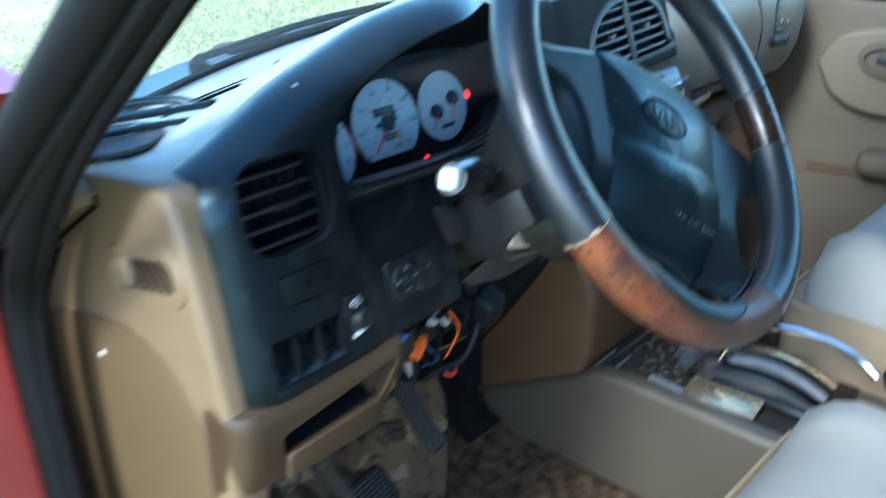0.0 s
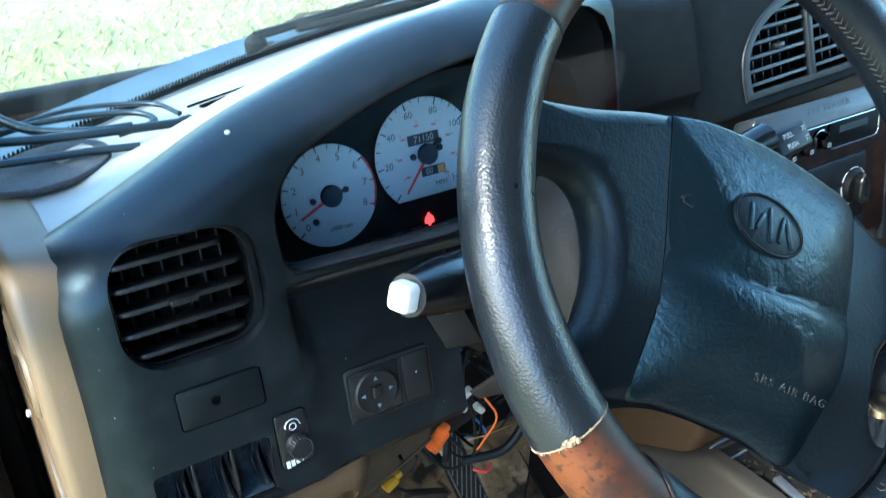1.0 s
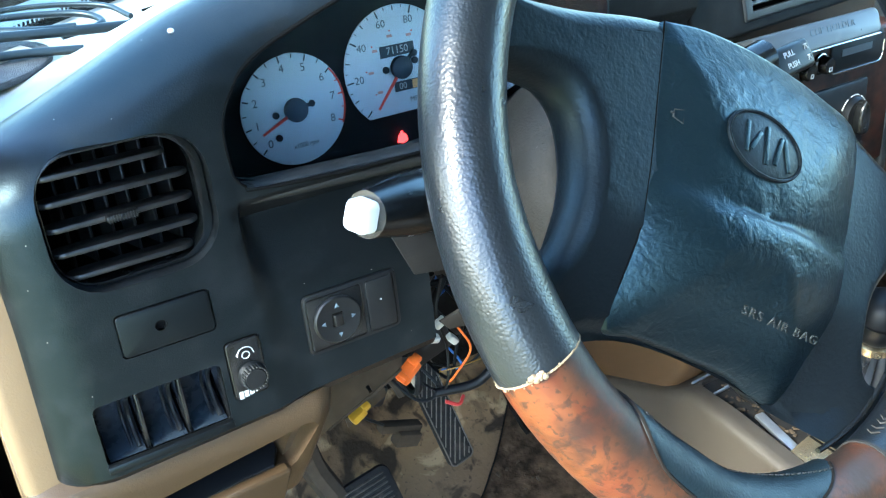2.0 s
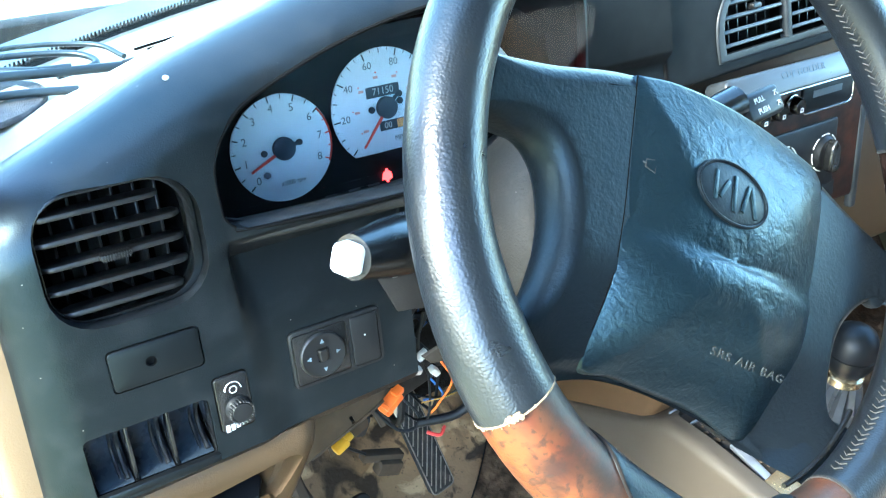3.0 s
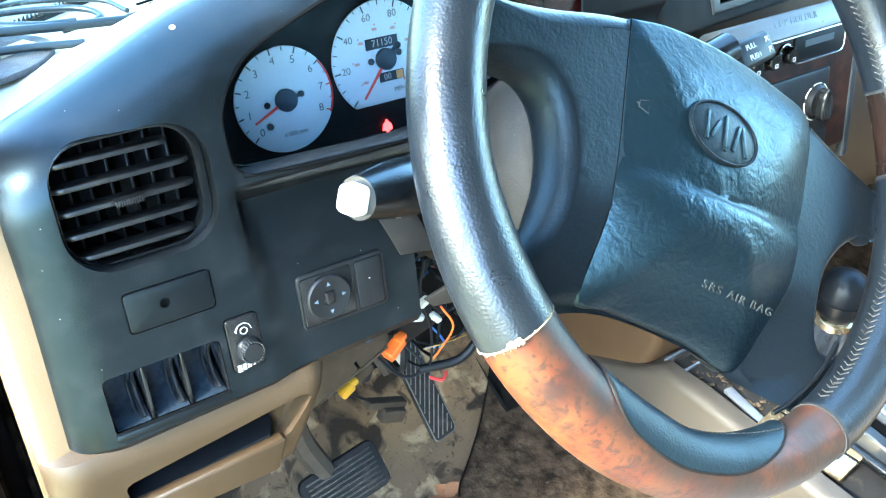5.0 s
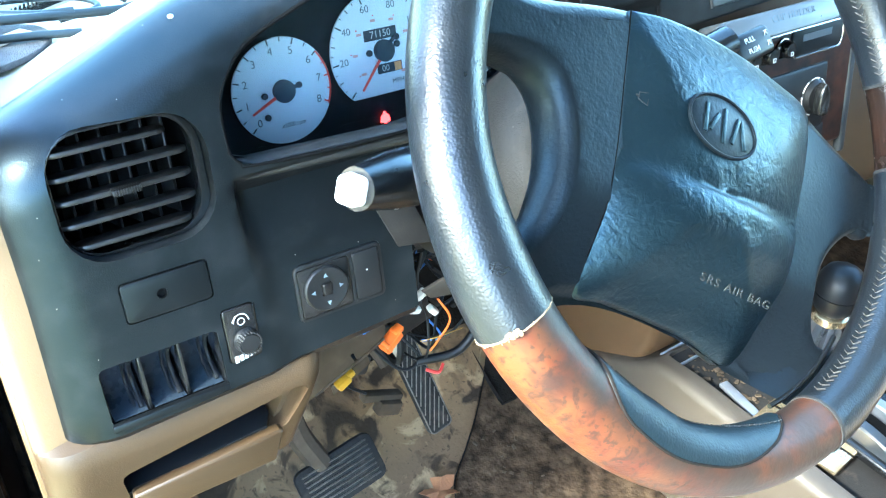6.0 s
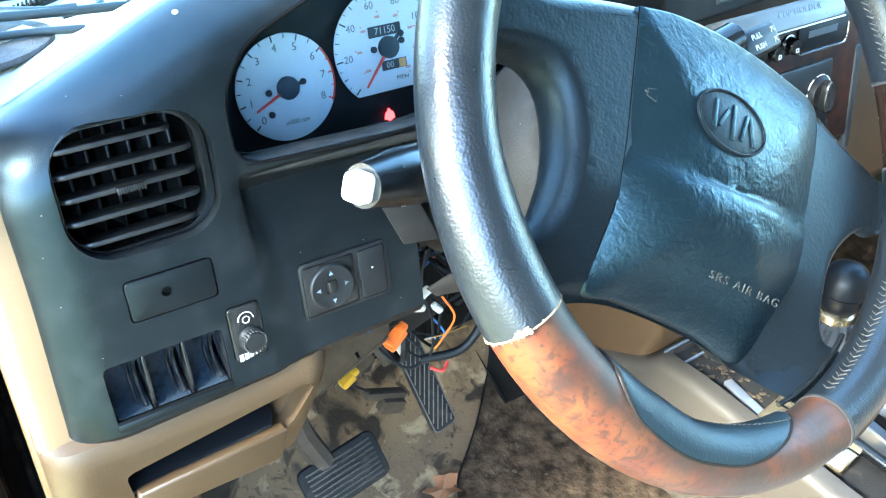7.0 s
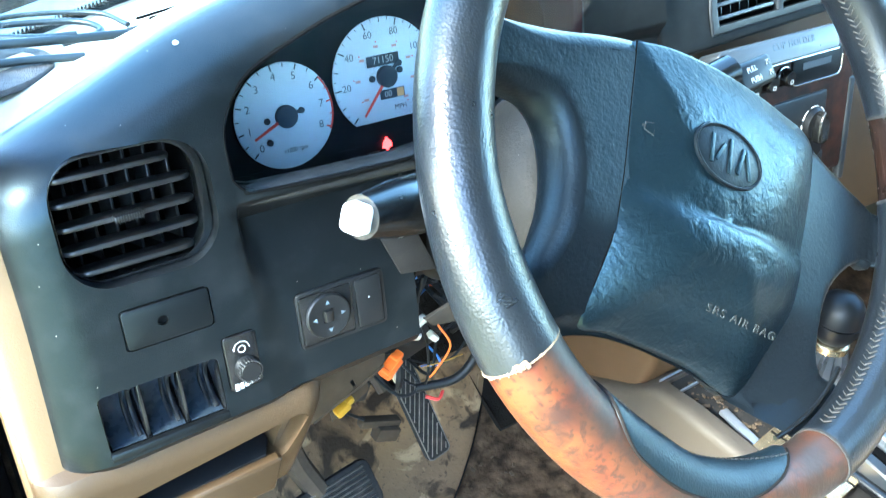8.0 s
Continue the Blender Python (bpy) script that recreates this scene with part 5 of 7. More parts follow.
    # hub moulding with its four spokes: one sheet of rubber, openings left and right
    out = [(-0.170, 0.012), (-0.145, 0.0215), (-0.11, 0.0335), (-0.0754, 0.0470), (-0.034, 0.0575), (0.0133, 0.0615), (0.066, 0.0590), (0.115, 0.047), (0.1625, 0.029), (0.172, 0.022),
           (0.171, -0.004), (0.156, -0.008), (0.142, -0.020), (0.131, -0.036), (0.126, -0.052), (0.1254, -0.070), (0.130, -0.085), (0.142, -0.095),
           (0.134, -0.118), (0.120, -0.139), (0.0995, -0.1285), (0.0634, -0.1141), (0.0149, -0.1084), (-0.0282, -0.1085), (-0.0583, -0.116), (-0.080, -0.128), (-0.102, -0.150), (-0.126, -0.128),
           (-0.140, -0.102), (-0.120, -0.103), (-0.104, -0.098), (-0.0945, -0.084), (-0.092, -0.066), (-0.094, -0.042), (-0.103, -0.021), (-0.1164, -0.0115), (-0.135, -0.012), (-0.168, -0.014)]
    fine = [(p.x, p.y) for p in spline([(x, y, 0) for x, y in out + out[:1]], 3)][:-1]
    n = len(fine)
    inward = []
    for k in range(n):
        (ax, ay), (bx, by) = fine[k - 2], fine[(k + 2) % n]
        ln = math.hypot(bx - ax, by - ay)
        inward.append(((by - ay) / -ln, (bx - ax) / ln))
    if sum(fine[k][0] * fine[(k + 1) % n][1] - fine[(k + 1) % n][0] * fine[k][1] for k in range(n)) < 0:
        inward = [(-a, -b) for a, b in inward]
    def drop(x, y):
        """How far the face falls back towards the lower edge of the hub."""
        across = max(0.0, min(1.0, (0.150 - abs(x)) / 0.07))
        return 0.0215 * max(0.0, (-0.057 - y) / 0.053) ** 1.35 * across

    def near_rim(x, y):
        return max(0.30, min(1.0, (0.170 - math.hypot(x, y)) / 0.04))

    rings = [[(x + d * near_rim(x, y) * ix, y + d * near_rim(x, y) * iy, z) for (x, y), (ix, iy) in zip(fine, inward)] for d, z in
             ((0.0035, -0.042), (0.0005, -0.037), (0.0, -0.030), (0.0006, -0.0255), (0.0022, -0.0210), (0.0045, -0.0176), (0.0072, -0.0152), (0.0100, -0.0137), (0.0118, -0.0131))]
    bm = loft(rings, caps=False)
    for ring, step in ((rings[-1], 0.007), (rings[0], 0.0)):
        flat = [Vector((x, y)) for x, y, _ in ring]
        m = len(flat)
        if step:
            flat += [Vector((x, y)) for x in np.arange(-0.165, 0.166, step) for y in np.arange(-0.15, 0.050, step)]
        vs, _, fs, *_ = geometry.delaunay_2d_cdt(flat, [], [list(range(m))], 1, 0.0005)
        new_vs = [bm.verts.new((v.x, v.y, ring[0][2])) for v in vs]
        for f in fs:
            bm.faces.new([new_vs[k] for k in f])
    bmesh.ops.remove_doubles(bm, verts=bm.verts, dist=0.0002)
    for v in bm.verts:
        if v.co.z > -0.04:
            v.co.z = max(-0.0395, v.co.z - drop(v.co.x, v.co.y))
        # the spokes thin out where they run into the rim
        v.co.z = max(v.co.z, -0.042 + 0.032 * max(0.0, min(1.0, (math.hypot(v.co.x, v.co.y) - 0.140) / 0.030)))
    part("spoke_moulding", bm, SPOKE, w, "black rubber hub and four spokes", angle=60)
    # airbag cover, domed, with a crease across it
    edge = [(-0.0660, 0.0450), (-0.036, 0.0535), (0.008, 0.0580), (0.055, 0.0560), (0.0895, 0.0465), (0.0935, 0.0), (0.0925, -0.045), (0.084, -0.085), (0.078, -0.1145), (0.04, -0.1085), (0.005, -0.1065), (-0.028, -0.1060), (-0.0505, -0.1075), (-0.0565, -0.082), (-0.0585, -0.03), (-0.0620, 0.005)]
    edge = [(p.x, p.y) for p in spline([(x, y, 0) for x, y in edge + edge[:1]], 5)][:-1]
    cx, cy = 0.010, -0.032

    def height(x, y, t):
        d = drop(x, y)
        h = 0.0165 * (1 - t ** 2.3) - 0.0136 - d
        crease = -0.0340 + 0.0010 * math.sin(x * 60) + 0.12 * max(0.0, x - 0.02)
        f = 1 - t ** 12
        if y > crease:
            h -= 0.0042 * math.exp(-(y - crease) / 0.015) * f
        else:
            h += (0.0026 * math.exp(-((crease - y) / 0.032) ** 2) - 0.0068 * math.exp((y - crease) / 0.0032)) * f
        h += 0.0006 * f * noise.noise(Vector((x * 55, y * 90, 1.3)))
        return h
    rings = []
    for t in [1.0, 0.985] + list(np.arange(0.96, 0.02, -0.03)):
        rings.append([(cx + (x - cx) * t, cy + (y - cy) * t, height(cx + (x - cx) * t, cy + (y - cy) * t, t)) for x, y in edge])
    pad = part("airbag_cover", loft([[(x, y, -0.022 - drop(x, y)) for x, y in edge]] + rings), PADSKIN, w, "softly creased black vinyl airbag cover", angle=70)
    for line, thick in ((edge[64:] + edge[:1], 0.0005), (edge[20:36], 0.0003)):
        part("pad_seam", tube([(x, y, height(x, y, 1.0) + 0.0002) for x, y in line], thick, 6, 1), DARK, pad)
    # emblem kept as plain shapes: an oval ring and three bars
    ring = [[((0.0265 + 0.0010 * math.cos(p)) * math.cos(a), (0.0166 + 0.0010 * math.cos(p)) * math.sin(a), 0.0012 * math.sin(p)) for p in np.linspace(0, 5.5, 8)] for a in np.linspace(0, 2 * math.pi, 49)]
    tip = pose(0.0006, 0.0014, EMBLEMZ, -4, -1, 0)
    part("emblem", loft(ring, True, False), SPOKE, pad, "raised oval ring emblem", at=tip)
    part("emblem_field", prism(ellipse(0.0255, 0.0156, 40), -0.003, 0.0002, 0.0004), SPOKE, pad, at=tip)
    for x, sl, hh in ((-0.0140, 0, 0.017), (-0.0075, -30, 0.013), (0.0005, 0, 0.021), (0.0092, -15, 0.017), (0.0155, 15, 0.018)):
        part("emblem_bar", rbox(0.0026, hh, 0.0012, 0.0004), PADSKIN, pad, at=tip @ pose(x, 0, 0.0006, 0, 0, sl))
    part("lettering", letters("SRS AIR BAG", 0.0070, 0.0003, LETTERM, squeeze=1.42, space=1.22, heavy=0.002, slant=0.42), LETTERM, pad, "pale moulded lettering", at=pose(0.0405, -0.0810, LETTERZ, 36, 5, 1.5))
    for x, y in ((-0.051, -0.001), (0.0515, -0.001)):
        part("horn_mark", join(tube([(-0.003, -0.002, 0), (-0.003, 0.002, 0), (0.003, 0.0035, 0), (0.003, -0.0035, 0), (-0.003, -0.002, 0)], 0.0004, 5, 1), tube([(-0.0048, 0, 0), (-0.003, 0, 0)], 0.0006, 5, 1)), LETTERM, pad, at=pose(x, y, height(x, y, math.hypot(x - cx, (y - cy) * 1.6) / 0.085) + 0.0030, 0, 10 if x > 0 else -10, 0))
    # piping where the lower spokes tuck under the rim leather
    for a0, a1 in ((-57, -30), (210, 238)):
        part("spoke_piping", tube([(0.1612 * math.cos(radians(a)), 0.1612 * math.sin(radians(a)), -0.0125 + 0.0012 * math.sin(math.pi * (a - a0) / (a1 - a0))) for a in np.linspace(a0, a1, 10)], 0.0016, 8, 2), GLOSS, w, "glossy black piping at the rim")
    # side covers of the spokes at the rim
    for s in (-1, 1):
        part("spoke_cap", rbox(0.016, 0.030, 0.012, 0.004, 3, at=pose(s * 0.160, 0.006, -0.020, 0, 0, s * -8)), SPOKE, w)


THREADDARK = material("dark_seam_thread", (0.02, 0.018, 0.016), 0.8)
LETTERM = material("faded_grey_lettering", (0.026, 0.030, 0.031), 0.6)
INLAY = material("smooth_inlay_leather", (0.0055, 0.0130, 0.0180), 0.46, spec=0.4, second=(0.0042, 0.0095, 0.0135), scale=20, bump=0.0002, bump_scale=800, grain="leather", wrinkle=0.00035, wrinkle_scale=90)
EDGEDARK = material("worn_inlay_edge", (0.012, 0.009, 0.007), 0.8, spec=0.15, second=(0.006, 0.005, 0.004), scale=150)
build_wheel()


CREAM = material("pale_bare_metal", (0.34, 0.29, 0.21), 0.45, second=(0.22, 0.19, 0.14), scale=60)


def build_column():
    inv0 = WHEEL.inverted()
    c = thing("steering_column", "dark plastic steering column shroud with stalks and its lower cover missing", "steering column", WHEEL)
    # the boss cover behind the wheel and the shroud; both lie along the column's axis
    part("boss_cover", lathe([(0.086, -0.130), (0.091, -0.092), (0.089, -0.068), (0.078, -0.056), (0.05, -0.050), (0.0, -0.049)], 40, at=Matrix.Translation((-0.004, -0.004, 0)) @ Matrix.Diagonal((1, 0.92, 1, 1))), COLUMN, c, "dusty grey-beige boss cover behind the wheel")
    rings = []
    for z, w, h, dy in ((-0.078, 0.165, 0.078, -0.012), (-0.084, 0.178, 0.086, -0.012), (-0.092, 0.184, 0.090, -0.012), (-0.13, 0.180, 0.088, -0.012), (-0.165, 0.165, 0.080, -0.012), (-0.20, 0.150, 0.070, -0.012)):
        rings.append([(x, y + dy, z) for x, y in rounded(w, h, 0.034, 6)])
    low = rbox(0.3, 0.10, 0.3, 0, at=pose(0, -0.092, -0.25))
    part("upper_shroud", cut(loft(rings), low), SHROUD, c, "dark column shroud")
    part("column_tube", lathe([(0.026, -0.30), (0.026, -0.06)], 20, at=pose(0, -0.022, 0)), STEEL, c, "bare steel column tube")
    part("lock_housing", rbox(0.042, 0.040, 0.062, 0.006, at=pose(-0.028, -0.036, -0.155)), STEEL, c, "cast lock housing")
    part("bracket", rbox(0.095, 0.004, 0.045, 0.001, at=pose(-0.02, -0.052, -0.14, 8, 0, 0)), STEEL, c, "bare metal bracket")
    part("bracket", rbox(0.05, 0.030, 0.004, 0.001, at=pose(-0.045, -0.045, -0.105, 0, 0, 10)), STEEL, c, "dull metal bracket")
    lever = prism([(-0.033, -0.003), (-0.029, -0.006), (0.019, -0.018), (0.025, -0.013), (0.007, 0.016), (0.002, 0.017)], -0.002, 0.002, 0.001)
    part("tilt_lever", lever, CREAM, c, "pale bare metal bracket ear", at=inv0 @ pose(-0.0665, 0.742, 1.060, 78, 0, 0))
    plate = cut(prism([(-0.097, 1.006), (-0.048, 1.019), (0.010, 1.006), (0.014, 0.990), (-0.039, 0.988), (-0.090, 0.998)], -0.0015, 0.0015, 0.0005), *[rbox(0.006, 0.010, 0.02, 0.001, at=pose(-0.03 + 0.022 * k, 1.003, 0, 0, 0, -12)) for k in range(2)])
    part("bracket", plate, STEEL, c, "dull steel column bracket with slots", at=inv0 @ pose(0, 0.795, 0, 90, 0, 0))
    part("switch_block", rbox(0.060, 0.034, 0.040, 0.004, at=pose(-0.082, -0.010, -0.105)), SHROUD, c, "square stalk switch block")
    part("cover_tab", prism([(-0.134, 1.090), (-0.105, 1.081), (-0.088, 1.045), (-0.1155, 1.0505)], -0.0015, 0.0015, 0.0006), SHROUD, c, "torn grey corner of the column cover", at=inv0 @ pose(0, 0.795, 0, 90, 0, 0))
    # light stalk on the left
    inv = WHEEL.inverted()

    def loc(*p):
        return tuple(inv @ Vector(p))
    a, b, m = (-0.1745, 0.7365, 1.1415), (-0.070, 0.790, 1.100), (-0.122, 0.760, 1.123)
    stalk = part("light_stalk", tube([loc(*a), loc(*m), loc(*b)], [0.0118, 0.0160, 0.0175, 0.0165, 0.014], 18), GLOSS, c, "glossy black light stalk")
    d = (Vector(a) - Vector(m)).normalized()
    e0, e1 = Vector(a), Vector(a) + d * 0.009
    sec = rounded(0.0145, 0.0160, 0.0035, 4)
    side = d.cross(Vector((0, 0, 1))).normalized()
    up = side.cross(d)
    rings = []
    for t, s in ((-0.06, 0.9), (0.0, 1.0), (0.8, 0.97), (0.95, 0.88), (1.0, 0.7)):
        o = e0 + (e1 - e0) * t
        rings.append([loc(*(o + s * (x * side + y * up))) for x, y in sec])
    part("stalk_knob", loft(rings), STALKTIP, stalk, "white square stalk end")
    for k in range(3):
        o = Vector((-0.116 + 0.014 * k, 0.7505 + 0.006 * k, 1.128 - 0.005 * k))
        part("stalk_icon", lathe([(0.0022, 0), (0.0022, 0.0003)], 10), WHITE, stalk, at=inv @ (Matrix.Translation(o) @ Matrix.Rotation(radians(90), 4, "X")))
    # wiper stalk on the right
    s0, s1 = Vector((0.085, 0.795, 1.115)), Vector((0.175, 0.800, 1.128))
    st = part("wiper_stalk", tube([loc(*s0), loc(*((s0 + s1) / 2)), loc(*s1)], [0.009, 0.012, 0.013], 14), GLOSS, c, "black wiper stalk with white legends")
    paddle = part("paddle", rbox(0.046, 0.012, 0.022, 0.004, 3), PLATE, st, "flat dark grey stalk paddle", at=inv @ pose(0.196, 0.795, 1.123, -38, -2, 8))
    part("legend", letters("PULL", 0.0058, 0.0001, WHITE, heavy=0.01), WHITE, paddle, at=pose(-0.005, -0.0063, 0.0040, 90, 0, 0))
    part("legend", letters("PUSH", 0.0058, 0.0001, WHITE, heavy=0.01), WHITE, paddle, at=pose(-0.004, -0.0063, -0.0042, 90, 0, 0))
    for z in (0.0040, -0.0042):
        part("wash_icon", join(tube([(-0.002, 0, -0.0015), (0, 0, 0.002), (0.002, 0, -0.0015)], 0.00035, 5, 1), tube([(-0.002, 0, 0.002), (0.002, 0, 0.002)], 0.00035, 5, 1)), WHITE, paddle, at=pose(0.016, -0.0063, z))


build_column()


# ---- centre stack ----
def upright(y):
    return lambda x, z, out=0.0: Matrix.Translation((x, y, z)) @ Matrix.Rotation(radians(80), 4, "X") @ pose(0, 0, out)


def build_stack():
    s = thing("centre_stack", "black centre stack with twin vents, cup holder strip and heater controls", "centre stack")
    # upper panel with the twin vent, leaning back and turned a little
    vat = Matrix.Translation((0.413, 0.950, 1.134)) @ Matrix.Rotation(radians(5), 4, "Z") @ Matrix.Rotation(radians(73), 4, "X")
    out = [(-0.182, -0.056), (0.128, -0.056), (0.134, -0.030), (0.130, 0.020), (0.118, 0.048), (0.085, 0.062), (0.03, 0.0665), (-0.05, 0.0670), (-0.12, 0.0660), (-0.182, 0.0640)]
    vw = [(-0.104, -0.041), (0.104, -0.041), (0.107, -0.024), (0.103, 0.004), (0.088, 0.026), (0.055, 0.041), (0.010, 0.046), (-0.040, 0.042), (-0.078, 0.026), (-0.100, 0.004), (-0.106, -0.018)]
    vw = [(p.x, p.y) for p in spline([(x, y, 0) for x, y in vw + vw[:1]], 4)][:-1]
    face = cut(prism(out, -0.03, 0.0, 0.005, 3), prism(vw, -0.06, 0.05))
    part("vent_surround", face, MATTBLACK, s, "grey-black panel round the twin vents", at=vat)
    v = part("centre_vent", cut(prism(vw, -0.05, 0.002, 0.001), prism([(x * 0.955, y * 0.93) for x, y in vw], -0.04, 0.05)), DARK, s, "twin centre air vent with grey slats", at=vat @ pose(0, 0, -0.004))
    part("vent_rim", cut(prism([(x * 1.045, y * 1.09) for x, y in vw], 0.0, 0.0062, 0.0025, 3), prism([(x * 0.950, y * 0.90) for x, y in vw], -0.05, 0.05)), VENTPANEL, v)
    part("mullion", rbox(0.0095, 0.084, 0.010, 0.003, 3, at=pose(0.002, 0.002, 0.001)), VENTPANEL, v)

    def half_width(y):
        """How far the vent's opening reaches from its middle at this height."""
        return 0.100 - (0.0 if y < 0.002 else 0.052 * ((y - 0.002) / 0.038) ** 1.7)
    for k in range(6):
        y = -0.0315 + 0.0128 * k
        for sx in (-1, 1):
            half = half_width(y) - 0.005
            part("slat", prism(rounded(half, 0.014, 0.003, 3), -0.0017, 0.0017, 0.0008), SLATGREY, v, at=pose(sx * (half / 2 + 0.006), y, -0.003, 76, 0, 0))
    for sx in (-1, 1):
        for k in range(6):
            x = sx * (0.014 + 0.0145 * k)
            top = 0.036 - 0.040 * max(0.0, (abs(x) - 0.045) / 0.05) ** 1.5
            part("vane", rbox(0.0018, top + 0.036, 0.014, 0.0004, 1), SLAT, v, at=pose(x, (top - 0.036) / 2, -0.018))
        part("vent_knob", rbox(0.013, 0.0055, 0.008, 0.0015), SLAT, v, "ribbed vent slider", at=pose(sx * 0.050, 0.0005, 0.003))
    # cup holder strip, rounded at its ends, proud of the face
    strip = prism(rounded(0.176, 0.026, 0.008, 4), -0.024, 0.004, 0.003, 3)
    c = part("cup_holder", strip, CUPTRIM, s, "satin grey cup holder door", at=upright(0.902)(0.378, 1.0735) @ pose(0, 0, 0, -20, 0, 0))
    part("legend", letters("CUP HOLDER", 0.0094, 0.0002, INK, squeeze=1.0, space=1.15), INK, c, at=pose(0.018, 0.0035, 0.0042))
    part("bright_edge", rbox(0.166, 0.0018, 0.0022, 0.0008), CHROME, c, at=pose(0.002, -0.0128, 0.0030))
    # wood faced control plate
    f = part("faceplate", rbox(0.262, 0.150, 0.03, 0.006, 3), WOODTRIM, s, "dark glossy wood faceplate", at=upright(0.918)(0.402, 0.983))
    d = part("clock", prism(rounded(0.082, 0.034, 0.009, 4), -0.004, 0.0035, 0.002, 2), PLATE, f, "black clock window with a bright lower rim", at=pose(0.060, 0.055, 0.014))
    part("clock_bar", rbox(0.046, 0.007, 0.0006, 0), PANELMARK, d, at=pose(-0.002, 0.002, 0.0036))
    rim = [(-0.0405, 0.002, 0.003), (-0.0405, -0.008, 0.003), (-0.038, -0.0145, 0.003), (-0.032, -0.0170, 0.003), (0.0, -0.0172, 0.003), (0.032, -0.0170, 0.003), (0.038, -0.0145, 0.003), (0.0405, -0.008, 0.003), (0.0405, 0.004, 0.003)]
    part("clock_edge", tube(rim, 0.0011, 6, 3), CHROME, d)
    for k in range(3):
        b = part("push_button", lathe([(0.0105, 0), (0.0105, 0.004), (0.0085, 0.0065), (0.0085, 0.012), (0.0070, 0.0145), (0, 0.015)], 24), GLOSS, f, "round black push button", at=pose(-0.047 + 0.0262 * k, 0.049 + 0.0015 * k, 0.013))
        part("button_ring", loft([[((0.0100 + 0.0007 * math.cos(p)) * math.cos(a), (0.0100 + 0.0007 * math.cos(p)) * math.sin(a), 0.0045 + 0.0009 * math.sin(p)) for p in np.linspace(0, 5.4, 7)] for a in np.linspace(0.6, 3.4, 19)], True, True), CHROME, b)
        part("button_mark", cut(rbox(0.0042, 0.0042, 0.0004, 0), rbox(0.0026, 0.0026, 0.01, 0)), WHITE, b, at=pose(0, -0.0035, 0.0151))
    part("heater_plate", rbox(0.172, 0.074, 0.01, 0.004), PLATE, f, "black heater control plate", at=pose(-0.003, -0.012, 0.013))
    for k in range(3):
        # a pointed grip on a low round skirt, with white marks round it
        kb = part("heater_knob", lathe([(0.0185, 0), (0.0185, 0.002), (0.0165, 0.004), (0.0150, 0.006), (0, 0.0065)], 28), PLATE, f, "black heater knob with a pointed grip", at=pose(-0.067 + 0.064 * k, -0.010, 0.018))
        grip = prism([(p.x, p.y) for p in spline([(0, 0.0165, 0), (0.0062, 0.008, 0), (0.0085, -0.006, 0), (0.0055, -0.0175, 0), (-0.0055, -0.0175, 0), (-0.0085, -0.006, 0), (-0.0062, 0.008, 0), (0, 0.0165, 0)], 4)][:-1], 0.004, 0.017, 0.004, 4)
        part("knob_grip", grip, GLOSS, kb, "glossy black grip")
        for a in range(-60, 241, 50):
            aa = [radians(a + 9 * q) for q in range(-2, 3)]
            part("knob_mark", tube([(0.0200 * math.cos(q), 0.0200 * math.sin(q), 0.0008) for q in aa], 0.0006, 5, 1), WHITE, kb)
    part("radio", rbox(0.19, 0.052, 0.012, 0.004), PLATE, f, "dark radio unit", at=pose(-0.005, -0.070, 0.010))
    part("side_strip", rbox(0.010, 0.120, 0.010, 0.003, 3), VENTPANEL, f, "grey strip beside the wood", at=pose(0.126, -0.030, 0.012))
    # lower stack and its brown flank down to the console
    rings = []
    for z, y0, x0, x1 in ((1.09, 0.950, 0.250, 0.540), (0.98, 0.942, 0.258, 0.525), (0.90, 0.935, 0.266, 0.515), (0.84, 0.918, 0.280, 0.500), (0.80, 0.900, 0.286, 0.482), (0.70, 0.905, 0.290, 0.470), (0.58, 0.95, 0.292, 0.470)):
        rings.append([(x0, y0, z), (x1, y0, z), (x1, 1.16, z - 0.02), (x0, 1.16, z - 0.02)])
    bm = loft(rings)
    bmesh.ops.bevel(bm, geom=[e for e in bm.edges if abs(e.verts[0].co.z - e.verts[1].co.z) > 0.02], offset=0.012, segments=3, profile=0.5, affect="EDGES")
    part("stack_body", bm, BROWN, s, "brown plastic stack body")
    # added dark panel for the black gap behind the flank, its edge leaning back
    box = prism([(1.107, 0.565), (1.105, 0.649), (1.048, 0.724), (0.999, 0.795), (0.955, 0.858), (0.935, 0.895), (0.935, 1.03), (1.20, 1.03), (1.20, 0.565)], -0.02, 0.028, 0.004, 2)
    box.transform(Matrix(((0, 0, 1, 0.278), (1, 0, 0, 0), (0, 1, 0, 0), (0, 0, 0, 1))))
    part("dark_gap_panel", box, WIRE, s, "added dark panel filling the black gap behind the flank")


SLATGREY = material("grey_vent_slats", (0.028, 0.032, 0.036), 0.4, second=(0.020, 0.023, 0.026), scale=60, dust=0.35, dust_colour=(0.07, 0.067, 0.06), dust_scale=60)
build_stack()


# ---- passenger side ----
def taper(x):
    """The padded dashboard recedes towards the centre stack."""
    return 0.036 * min(1.0, max(0.0, (1.0 - x) / 0.47))


